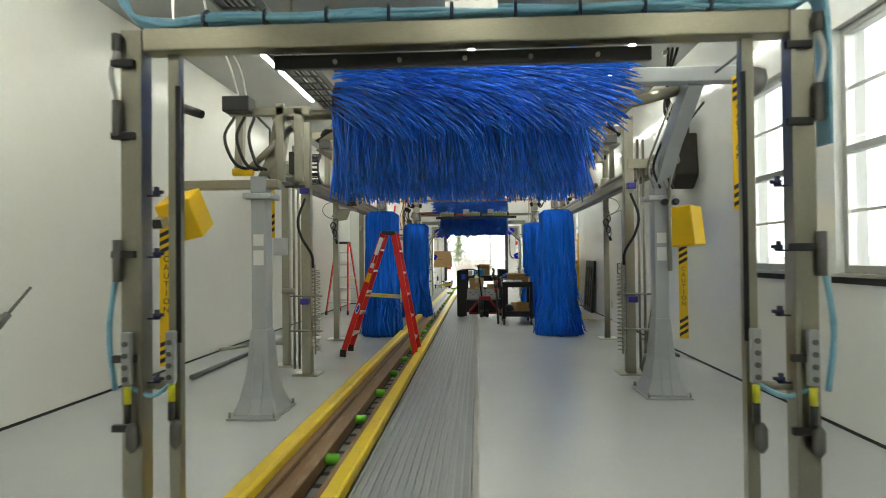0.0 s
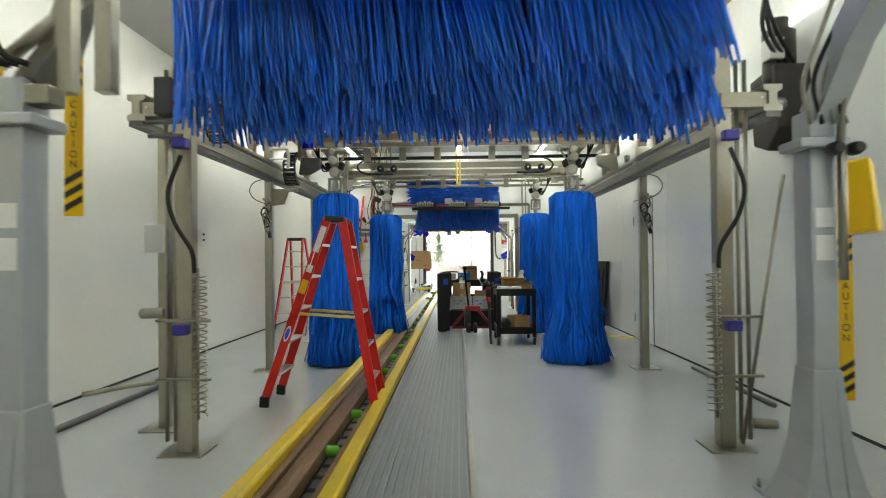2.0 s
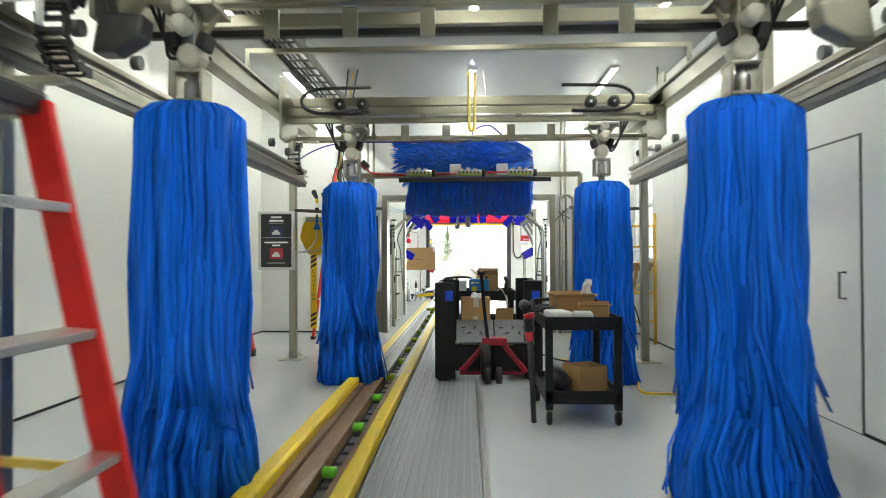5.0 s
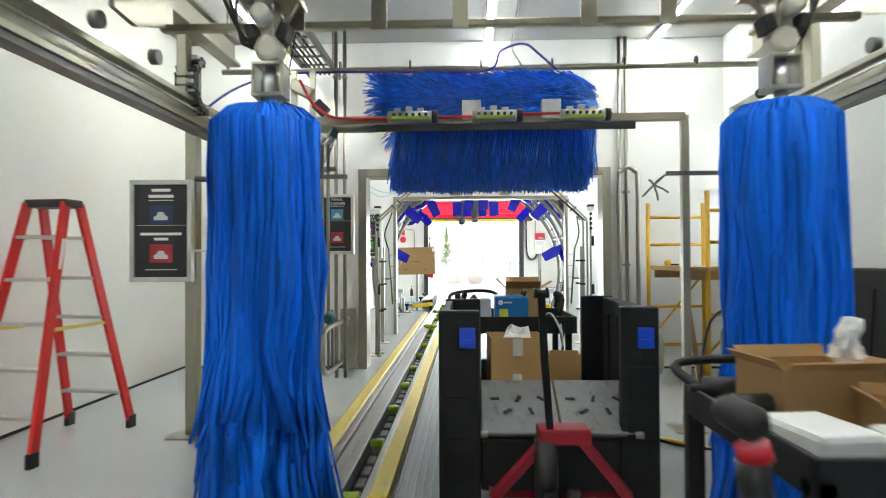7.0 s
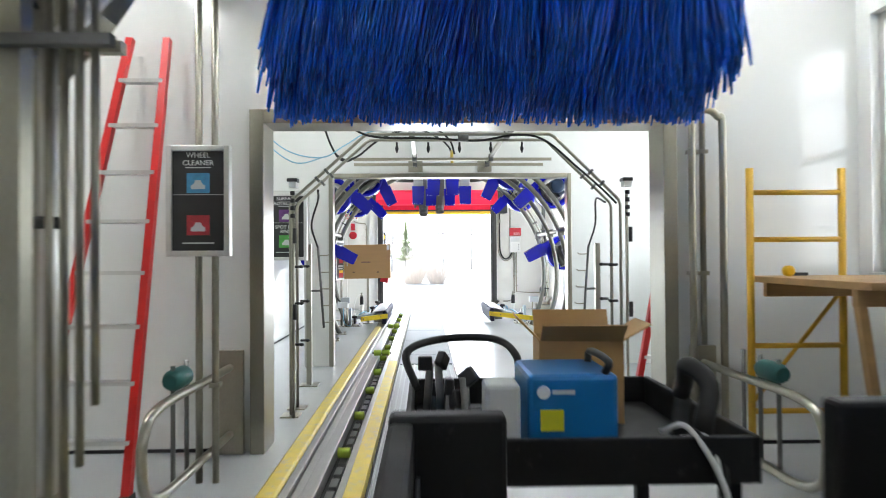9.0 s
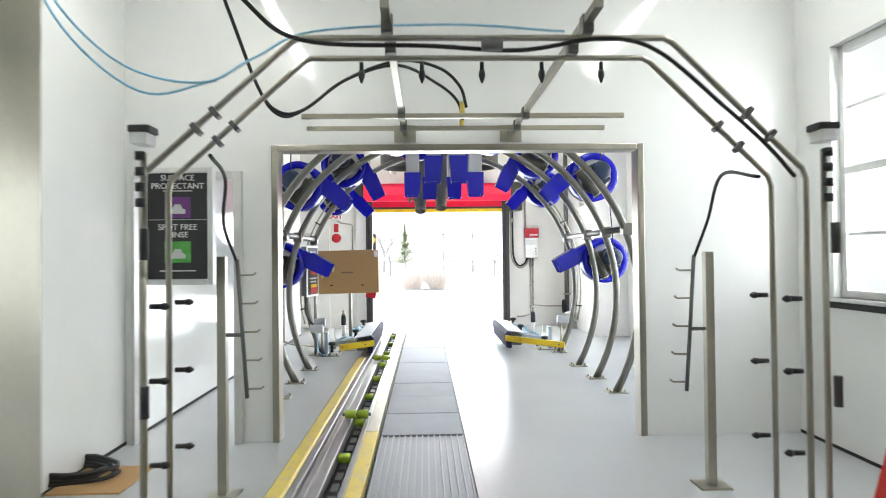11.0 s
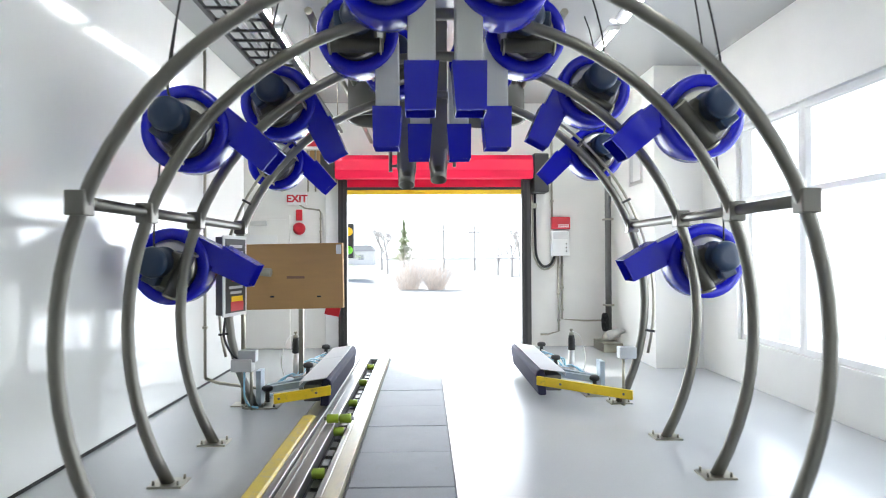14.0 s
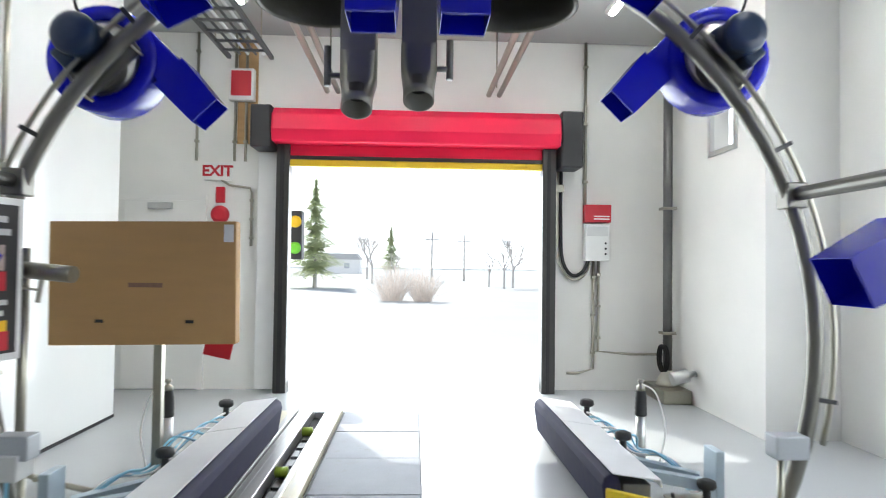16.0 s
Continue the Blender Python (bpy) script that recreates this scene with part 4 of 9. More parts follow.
box(bm, -0.86, 0.99, ya + 0.06, ya + 0.10, 2.29, 2.36)
part("spray_bar", bm, M_BLACK, ar, "black rubber bar", 0.006)
for k in range(6):
    bm = bmesh.new()
    xx = -0.55 + 0.32 * k
    cyl(bm, (xx, ya + 0.08, 2.32), (xx, ya + 0.05, 2.32), 0.012, 8)
    part("bolt", bm, M_STEEL, ar)
for j in range(7):
    bm = bmesh.new()
    rng = random.Random(j)
    zz = 2.495 + 0.016 * (j % 3)
    yy = ya - 0.04 + 0.016 * j
    pts = [(XL - 0.10, yy, 3.2 + 0.05 * j), (XL - 0.08, yy, 2.66), (XL + 0.12, yy, zz)] + [(XL + 0.12 + 0.33 * k, yy + rng.uniform(-0.01, 0.01), zz + rng.uniform(0, 0.03)) for k in range(1, 9)] + [(XR - 0.05, yy, zz), (XR + 0.09, yy, 2.55), (XR + 0.11, yy - 0.02, 2.35), (XR + 0.11, yy - 0.02, 1.85)]
    sweep(bm, bend(pts, 4), 0.011, 6)
    part("hose", bm, M_BLUEHOSE, ar, "thin light blue air hose")
for k in range(9):
    bm = bmesh.new()
    cyl(bm, (XL + 0.35 + 0.30 * k, ya + 0.005, 2.512), (XL + 0.365 + 0.30 * k, ya + 0.005, 2.512), 0.062, 12)
    part("hose_tie", bm, M_MOTOR, ar)
for s, x in ((-1, XL), (1, XR)):
    for k, (z0, z1) in enumerate(((1.25, 1.45), (1.95, 2.12), (2.36, 2.44))):
        bm = bmesh.new()
        xx = x + s * 0.055
        cyl(bm, (xx, ya - 0.075, z0), (xx, ya - 0.075, z1), 0.022, 10)
        part("check_valve", bm, M_DARKSTEEL, ar)
    bm = bmesh.new()
    sweep(bm, bend([(x + s * 0.055, ya - 0.075, 2.12), (x + s * 0.085, ya - 0.07, 2.25), (x + s * 0.055, ya - 0.075, 2.36)]), 0.013, 8)
    part("hose", bm, M_GREYBOX, ar, "translucent hose")
    bm = bmesh.new()
    box(bm, x - s * 0.05 - 0.012, x - s * 0.05 + 0.012, ya - 0.07, ya - 0.052, 0.3, 2.3)
    part("side_channel", bm, M_STEEL, ar, "", 0.004)
for s, x, px in ((-1, XL, -1.34), (1, XR, 1.41)):
    bm = bmesh.new()
    sweep(bm, [(px, ya + 0.03, 0.012), (px, ya + 0.03, 2.36)], 0.027, square=True)
    nb = part("nozzle_pipe", bm, M_STEEL, ar)
    bm = bmesh.new()
    cyl(bm, (px - 0.026 * s, ya - 0.006, 0.95), (px - 0.026 * s, ya - 0.006, 2.2), 0.013, 8)
    part("cable", bm, M_RUBBER, nb)
    for zz in (1.68, 1.38, 1.08, 0.77):
        bm = bmesh.new()
        xx = x - s * 0.10
        turned_box(bm, (0.07, 0.02, 0.008), pose(xx + s * 0.02, ya, zz - 0.014))
        disc_profile(bm, (xx, ya, zz - 0.012), (xx, ya, zz + 0.030), [(0, 0.020), (0.5, 0.020), (0.6, 0.013), (1, 0.013)], 10)
        cyl(bm, (xx, ya, zz + 0.004), (xx - s * 0.034, ya, zz + 0.004), 0.009, 8)
        part("spray_nozzle", bm, M_NAVYCAP, ar, "dark navy spray nozzle")
    for xx, yy in ((x, ya - 0.09), (px, ya - 0.03)):
        bm = bmesh.new()
        box(bm, xx - 0.024, xx + 0.024, yy - 0.018, yy + 0.018, 0.76, 1.01)
        man = part("manifold", bm, M_ALU, ar, "clear valve manifold with dark fittings", 0.008)
        for k in range(4):
            bm = bmesh.new()
            cyl(bm, (xx, yy - 0.017, 0.79 + 0.055 * k), (xx, yy - 0.030, 0.79 + 0.055 * k), 0.013, 10)
            part("fitting", bm, M_DARKSTEEL, man)
        for z0, z1, mat in ((0.67, 0.75, M_VALVE), (0.58, 0.67, M_BLACK)):
            bm = bmesh.new()
            cyl(bm, (xx, yy, z0), (xx, yy, z1), 0.017, 12)
            part("valve", bm, mat, man, "lemon yellow valve" if mat is M_VALVE else "black valve")
        bm = bmesh.new()
        disc_profile(bm, (xx + 0.02, yy, 0.44), (xx + 0.02, yy, 0.58), [(0, 0.01), (0.2, 0.028), (0.8, 0.028), (1, 0.012)], 12)
        part("filter_bowl", bm, M_DARKSTEEL, man)
    bm = bmesh.new()
    sweep(bm, bend([(x, ya - 0.06, 0.74), (x - s * 0.1, ya - 0.04, 0.70), (px, ya, 0.76)]), 0.012, 8)
    part("hose", bm, M_BLUEHOSE, ar)
    bm = bmesh.new()
    sweep(bm, bend([(x + s * 0.09, ya - 0.02, 1.3), (x + s * 0.13, ya - 0.02, 1.0), (x + s * 0.10, ya - 0.02, 0.72)]), 0.014, 8)
    part("hose", bm, M_BLUEHOSE, ar)
    bm = bmesh.new()
    cyl(bm, (x, ya, 0.74), (px, ya + 0.03, 0.74), 0.022, 10)
    part("brace", bm, M_STEEL, ar)
bm = bmesh.new()
box(bm, 0.0, 0.25, ya - 0.02, ya + 0.04, 2.53, 2.57)
for k in range(5):
    cyl(bm, (0.03 + 0.05 * k, ya, 2.57), (0.03 + 0.05 * k, ya, 2.63 + 0.01 * (k % 2)), 0.016, 10)
part("manifold", bm, M_ALUM, ar, "shiny metal manifold")


# ---- brush arm pedestals ----
def caution(x, y, z0, z1, parent, w=0.075):
    bm = bmesh.new()
    box(bm, x - w / 2, x + w / 2, y - 0.004, y + 0.004, z0, z1)
    tape = part("caution_strip", bm, M_YBOX, parent, "hanging yellow CAUTION strip with black stripes")
    for zb in (z0 + 0.02, z1 - 0.20):
        for k in range(3):
            bm = bmesh.new()
            zz = zb + 0.065 * k
            vs = [bm.verts.new(q) for q in ((x - w / 2 + 0.002, y - 0.0055, zz), (x + w / 2 - 0.002, y - 0.0055, zz + 0.05), (x + w / 2 - 0.002, y - 0.0055, zz + 0.085), (x - w / 2 + 0.002, y - 0.0055, zz + 0.035))]
            bm.faces.new(vs)
            part("stripe", bm, M_BLACK, tape)
    cu = bpy.data.curves.new("lettering", 'FONT')
    cu.body = "\n".join("CAUTION")
    cu.size = (z1 - z0) * 0.062
    cu.space_line = 1.0
    cu.align_x = 'CENTER'
    tmp = new("lettering", cu)
    me = bpy.data.meshes.new_from_object(tmp)
    bpy.data.objects.remove(tmp)
    me.materials.append(M_BLACK)
    ob = new("lettering", me)
    ob.parent = tape
    ob.location = Vector((x, y - 0.0065, z1 - 0.26)) - BASE[parent]
    ob.rotation_euler = (radians(90), 0, 0)
    return tape


def pedestal(x, y, s, label):
    p = thing("brush_pedestal", (x, y, 0), label, "brush stand", "brush stands")
    bm = bmesh.new()
    bw = 0.215
    box(bm, x - bw, x + bw, y - 0.30, y + 0.30, 0.0, 0.018)
    base = part("base_plate", bm, M_ALU, p, "", 0.004)
    for i in (-1, 1):
        for j in (-1, 1):
            bm = bmesh.new()
            cyl(bm, (x + (bw - 0.025) * i, y + 0.275 * j, 0.018), (x + (bw - 0.025) * i, y + 0.275 * j, 0.07), 0.012, 8)
            part("bolt", bm, M_STEEL, base)
    bm = bmesh.new()
    box(bm, x - 0.066, x + 0.066, y - 0.085, y + 0.085, 0.018, 1.88)
    part("column", bm, M_ALU, p, "", 0.008)
    bm = bmesh.new()
    fw = 0.195
    rings = [[bm.verts.new((x + h * a, y + (h + 0.02) * c, z)) for a, c in ((-1, -1), (1, -1), (1, 1), (-1, 1))] for h, z in ((fw, 0.018), (fw * 0.74, 0.16), (fw * 0.54, 0.36), (0.074, 0.74))]
    for lo, hi in zip(rings, rings[1:]):
        for k in range(4):
            bm.faces.new((lo[k], lo[(k + 1) % 4], hi[(k + 1) % 4], hi[k]))
    bm.faces.new(rings[-1])
    bm.faces.new(rings[0][::-1])
    ft = part("flared_foot", bm, M_ALU, p, "", 0.008)
    for i in (-1, 1):
        bm = bmesh.new()
        prism(bm, [(y - 0.07, 0.70), (y - 0.10, 0.70), (y - fw * 0.54 - 0.034, 0.36), (y - fw * 0.74 - 0.034, 0.16), (y - fw - 0.034, 0.018), (y - 0.07, 0.018)], x + 0.045 * i - 0.005, x + 0.045 * i + 0.005, "x")
        part("gusset", bm, M_ALU, ft, "thin welded gusset")
    bm = bmesh.new()
    box(bm, x - 0.13, x + 0.13, y - 0.12, y + 0.12, 1.88, 1.93)
    box(bm, x - 0.07, x + 0.07, y - 0.09, y + 0.09, 1.93, 2.08)
    head = part("pivot_head", bm, M_ALU, p, "", 0.01)
    for zz in (1.30, 1.47):
        bm = bmesh.new()
        box(bm, x - 0.045, x + 0.045, y - 0.089, y - 0.085, zz, zz + (0.13 if zz < 1.4 else 0.10))
        part("label_plate", bm, M_WHITE, p, "white printed label")
    return p


pL = pedestal(-1.77, 5.22, -1, "grey steel brush stand with a yellow guarded counterweight arm")
pR = pedestal(1.92, 6.02, 1, "grey steel brush stand carrying a slanted arm and motor")
# left arm: counterweight beam, yellow guard
bm = bmesh.new()
box(bm, -2.52, -1.60, 5.14, 5.26, 1.972, 2.052)
part("arm", bm, M_STEEL_X, pL, "", 0.008)
bm = bmesh.new()
turned_box(bm, (0.29, 0.30, 0.34), pose(-2.29, 4.85, 1.72, 24, -13, 0))
gb = part("guard_box", bm, M_YBOX, pL, "bright yellow box guard", 0.012)
bm = bmesh.new()
turned_box(bm, (0.10, 0.12, 0.085), pose(-2.41, 4.69, 1.66, 20, 0, -12))
lt = part("latch_box", bm, M_STEEL, gb, "steel tube end", 0.006)
bm = bmesh.new()
turned_box(bm, (0.085, 0.008, 0.07), pose(-2.42, 4.628, 1.642, 20, 0, -12))
part("rubber_plug", bm, M_RUBBER, lt)
caution(-2.36, 4.67, 0.50, 1.60, pL, 0.112)
bm = bmesh.new()
sweep(bm, [(-1.72, 5.22, 2.05), (-1.68, 5.35, 2.25), (-1.66, 5.5, 2.64)], 0.06, square=True)
part("lift_arm", bm, M_STEEL, pL)
bm = bmesh.new()
cyl(bm, (-2.0, 5.16, 2.12), (-1.82, 5.16, 2.12), 0.035, 14)
part("damper", bm, M_YBOX, pL, "yellow damper")
for x0, z0, x1, z1 in ((-2.08, 2.68, -1.35, 2.68), (-1.62, 2.05, -1.62, 2.75), (-1.45, 2.05, -1.45, 2.70), (-2.0, 2.15, -1.98, 2.66)):
    bm = bmesh.new()
    sweep(bm, [(x0, 5.3, z0), (x1, 5.3, z1)], 0.035, square=True)
    part("frame_bar", bm, M_STEEL_X if z0 == z1 else M_STEEL, pL)
bm = bmesh.new()
box(bm, -2.10, -1.86, 5.15, 5.35, 2.66, 2.80)
part("valve_block", bm, M_BLACK, pL, "black valve block", 0.012)
for j in range(3):
    bm = bmesh.new()
    o = 0.09 * j
    sweep(bm, bend([(-2.0 + o, 5.2, 2.62), (-2.06 + o * 1.2, 5.12, 2.42), (-1.95 + o, 5.1, 2.18), (-1.78 + 0.4 * o, 5.18, 2.14)]), 0.014, 8)
    part("hose", bm, M_RUBBER, pL, "black hydraulic hose")
bm = bmesh.new()
cyl(bm, (-1.9, 5.25, 2.15), (-1.55, 5.4, 2.55), 0.03, 12)
part("ram", bm, M_STEEL, pL, "", 0)
for j in range(2):
    bm = bmesh.new()
    sweep(bm, bend([(-1.98 + 0.07 * j, 5.25, 2.8), (-2.05 + 0.08 * j, 5.2, 3.1), (-2.2, 5.1, 3.5), (-2.25, 5.1, 4.0)]), 0.009, 6)
    part("hose", bm, M_WHITE, pL, "thin white air hose")
caution(-1.87, 5.75, 1.56, 2.36, pL, 0.095)
bm = bmesh.new()
sweep(bm, [(-1.87, 5.30, 2.68), (-1.87, 5.76, 2.62), (-1.87, 5.76, 2.34)], 0.012, 8)
part("strip_hanger", bm, M_DARKSTEEL, pL)
# right arm
bm = bmesh.new()
sweep(bm, [(1.93, 5.98, 2.05), (1.97, 5.75, 2.4), (2.03, 5.3, 2.86)], 0.07, square=True)
part("arm", bm, M_ALU, pR, "slanted grey arm")
bm = bmesh.new()
box(bm, 1.45, 2.42, 5.18, 5.32, 2.83, 2.96)
part("cross_arm", bm, M_ALU, pR, "", 0.01)
bm = bmesh.new()
disc_profile(bm, (2.42, 5.25, 2.86), (2.60, 5.22, 2.80), [(0, 0.08), (0.2, 0.12), (0.8, 0.12), (1, 0.06)], 18)
part("motor", bm, M_DARKSTEEL, pR, "dark hydraulic motor")
bm = bmesh.new()
vs = turned_box(bm, (0.26, 0.34, 0.40), pose(2.26, 6.28, 1.64, 0, -6, -36))
gb = part("guard_box", bm, M_YBOX, pR, "bright yellow box guard", 0.015)
caution(2.235, 6.30, 0.50, 1.45, pR, 0.09)
bm = bmesh.new()
cyl(bm, (1.98, 5.88, 1.20), (1.98, 5.88, 2.0), 0.022, 12)
cyl(bm, (1.98, 5.88, 1.95), (2.02, 5.86, 2.35), 0.012, 10)
part("ram", bm, M_STEEL, pR)
for j in range(4):
    bm = bmesh.new()
    sweep(bm, bend([(1.85 + 0.06 * j, 5.92, 2.0), (1.78 + 0.05 * j, 5.85, 2.2), (1.85 + 0.06 * j, 5.8, 2.45), (2.0 + 0.1 * j, 5.82, 2.8)]), 0.012, 8)
    part("hose", bm, M_RUBBER if j % 2 else M_STEEL, pR)
for j in range(2):
    bm = bmesh.new()
    disc_profile(bm, (1.93 + 0.1 * j, 5.80, 1.86), (1.93 + 0.1 * j, 5.88, 1.86), [(0, 0.025), (0.5, 0.035), (1, 0.035)], 12)
    part("knob", bm, M_BLACK, pR)
bm = bmesh.new()
sweep(bm, [(2.18, 5.25, 2.90), (2.18, 4.72, 2.90), (2.18, 4.74, 2.72)], 0.012, 8)
part("strip_hanger", bm, M_DARKSTEEL, pR)
caution(2.18, 4.74, 1.70, 2.74, pR, 0.09)


# ---- wrap gantry: posts, side rails, bridges ----
gan = thing("brush_gantry", (0, 11, 0), "stainless steel gantry of posts and rails over the conveyor", "gantry")


def post(x, y, z, r=0.05, plate=0.15, bands=()):
    bm = bmesh.new()
    sweep(bm, [(x, y, 0.012), (x, y, z)], r, square=True)
    p = part("post", bm, M_STEEL, gan, "", 0.006)
    bm = bmesh.new()
    box(bm, x - plate, x + plate, y - plate, y + plate, 0, 0.012)
    part("foot_plate", bm, M_STEEL, p)
    return p


POSTS = [(-1.86, 7.04, 2.95, 0.055), (1.88, 7.10, 2.95, 0.055), (-2.30, 7.66, 2.6, 0.045), (-2.24, 10.25, 3.3, 0.045), (2.25, 10.25, 3.3, 0.045),
         (-2.30, 12.95, 2.6, 0.05), (-2.28, 15.54, 2.9, 0.045), (2.25, 15.4, 2.9, 0.045)]
for x, y, z, r in POSTS:
    post(x, y, z, r)
for s in (-1, 1):
    bm = bmesh.new()
    prism(bm, [(s * 2.2 + s * a, c) for a, c in ((-0.065, 2.50), (-0.065, 2.462), (-0.030, 2.450), (-0.030, 2.365), (-0.065, 2.352), (-0.065, 2.315), (0.065, 2.315), (0.065, 2.352), (0.030, 2.365), (0.030, 2.450), (0.065, 2.462), (0.065, 2.50))], 7.0, 15.7)
    rl = part("side_rail", bm, M_STEEL, gan, "deep channelled steel rail", 0.004)
    bm = bmesh.new()
    box(bm, s * 2.2 - 0.05, s * 2.2 + 0.05, 7.0, 15.7, 2.275, 2.313)
    part("rail_track", bm, M_DARKSTEEL, rl, "dark slotted track under the rail")
    bm = bmesh.new()
    sweep(bm, [(s * 2.128, 7.0, 2.41), (s * 2.128, 15.7, 2.41)], 0.008, 8)
    part("tension_rod", bm, M_ALUM, rl)
    bm = bmesh.new()
    xc = s * 2.03
    prism(bm, [(xc + a, c) for a, c in ((-0.06, 2.86), (0.06, 2.86), (0.06, 2.885), (0.014, 2.90), (0.014, 3.03), (0.045, 3.045), (0.045, 3.07), (-0.045, 3.07), (-0.045, 3.045), (-0.014, 3.03), (-0.014, 2.90), (-0.06, 2.885))], 8.4, 15.7)
    part("upper_rail", bm, M_STEEL, gan, "flanged upper steel rail", 0.003)
    for yy in (8.4, 9.5, 12.0, 15.2):
        bm = bmesh.new()
        box(bm, s * 2.2 - 0.035, s * 2.2 + 0.035, yy - 0.05, yy + 0.05, 2.502, 3.0)
        part("rail_bracket", bm, M_STEEL, gan, "", 0.006)
    bm = bmesh.new()
    sweep(bm, [(s * 1.86, 7.07, 2.40), (s * 2.2, 7.07, 2.40)], 0.05, square=True)
    part("stub_beam", bm, M_STEEL_X, gan)
for y in (8.45, 11.9):
    bm = bmesh.new()
    box(bm, -2.2, 2.2, y - 0.04, y + 0.04, 3.02, 3.12)
    part("cross_beam", bm, M_STEEL_X, gan, "", 0.008)
bm = bmesh.new()
box(bm, -1.5, 1.9, 8.38, 8.44, 2.66, 2.72)
part("spray_bar", bm, M_BLACK, gan, "black spray bar", 0.005)
for k in range(7):
    bm = bmesh.new()
    xx = -1.2 + 0.45 * k
    box(bm, xx - 0.05, xx + 0.05, 8.36, 8.375, 2.64, 2.80)
    part("bar_clip", bm, M_STEEL, gan)
bm = bmesh.new()
box(bm, -1.7, 1.95, 8.44, 8.56, 2.78, 2.92)
part("cross_beam", bm, M_STEEL_X, gan, "", 0.008)
for x in (-0.95, -0.1, 1.55):
    bm = bmesh.new()
    disc_profile(bm, (x, 8.6, 2.70), (x, 8.6, 2.54), [(0, 0.02), (0.6, 0.025), (0.7, 0.012), (1, 0.012)], 10)
    part("spray_nozzle", bm, M_DARKSTEEL, gan)


bm = bmesh.new()
box(bm, -2.04, -1.92, 6.92, 7.06, 2.34, 2.60)
part("valve_box", bm, M_BLACK, gan, "black valve box on the post", 0.012)
for z_ in (2.30, 2.20):
    bm = bmesh.new()
    cyl(bm, (-2.10, 6.98, z_), (-1.86, 6.98, z_), 0.016, 8)
    part("bracket_arm", bm, M_DARKSTEEL, gan)


for y_, z_, r_ in ((9.1, 3.30, 0.025), (9.45, 3.42, 0.03), (9.9, 3.34, 0.022), (10.2, 3.45, 0.03), (11.35, 3.34, 0.025), (12.4, 3.40, 0.03), (13.3, 3.32, 0.022)):
    bm = bmesh.new()
    sweep(bm, [(-2.12, y_, z_), (2.12, y_, z_)], r_, square=True)
    part("cross_pipe", bm, M_STEEL_X, gan)
    for x_ in (-2.1, 2.1):
        bm = bmesh.new()
        sweep(bm, [(x_, y_, 3.0), (x_, y_, z_)], 0.02, square=True)
        part("hanger", bm, M_STEEL, gan)
for zz, r_ in ((2.44, 0.115), (2.56, 0.10)):
    bm = bmesh.new()
    disc_profile(bm, (2.25, 10.2, zz - 0.065), (2.25, 10.2, zz + 0.065), [(0, 0.07), (0.1, r_), (0.9, r_), (1, 0.07)], 20)
    part("collar", bm, M_CREAM, gan, "fat round cast collar on the post", 0.006)
bm = bmesh.new()
box(bm, -2.19, -1.88, 10.17, 10.23, 2.15, 2.185)
prism(bm, [(-2.19, 2.15), (-1.98, 2.15), (-2.04, 2.0), (-2.19, 1.98)], 10.18, 10.21)
part("bracket_arm", bm, M_STEEL, gan, "steel bracket arm with a gusset", 0.004)
bm = bmesh.new()
sweep(bm, bend([(-2.20, 10.15, 2.66), (-2.02, 10.15, 2.66), (-1.98, 10.15, 2.62), (-1.98, 10.15, 2.42)], 6), 0.018, 10)
sweep(bm, [(-2.20, 10.15, 2.54), (-1.99, 10.15, 2.54)], 0.014, 10)
part("conduit", bm, M_GREYBOX, gan, "pale bent conduit")
for s_ in (-1, 1):
    for dx, dy, dz, sx, sy, sz, mt in ((1.62, 8.35, 2.84, 0.34, 0.16, 0.14, M_BLACK), (1.42, 8.32, 2.72, 0.12, 0.12, 0.16, M_DARKSTEEL), (1.80, 8.34, 2.72, 0.10, 0.10, 0.22, M_STEEL), (1.95, 8.4, 2.93, 0.16, 0.2, 0.12, M_DARKSTEEL)):
        bm = bmesh.new()
        turned_box(bm, (sx, sy, sz), pose(s_ * dx, dy, dz))
        part("drive_block", bm, mt, gan, "", 0.012)
    for k in range(4):
        bm = bmesh.new()
        sweep(bm, bend([(s_ * (1.4 + 0.1 * k), 8.3, 2.9), (s_ * (1.5 + 0.1 * k), 8.26, 3.08), (s_ * (1.8 + 0.05 * k), 8.3, 3.12), (s_ * 2.1, 8.4 + 0.05 * k, 3.0)]), 0.012, 6)
        part("hose", bm, M_RUBBER, gan, "black hydraulic hose")


def energy_chain(c, parent):
    """Half a turn of drag chain: two side plates and two rungs for each link."""
    for k in range(9):
        a = radians(-90 + 20 * k)
        m_ = Matrix.Translation((c[0], c[1] - 0.18 * math.cos(a), c[2] + 0.18 * math.sin(a))) @ Matrix.Rotation(a, 4, 'X')
        bm = bmesh.new()
        for j in (-1, 1):
            turned_box(bm, (0.016, 0.05, 0.062), m_ @ Matrix.Translation((0.068 * j, 0, 0)))
        turned_box(bm, (0.13, 0.012, 0.022), m_ @ Matrix.Translation((0, -0.018, 0)))
        turned_box(bm, (0.13, 0.012, 0.022), m_ @ Matrix.Translation((0, 0.018, 0)))
        part("chain_link", bm, M_BLACK, parent)


energy_chain((-2.02, 8.12, 2.56), gan)


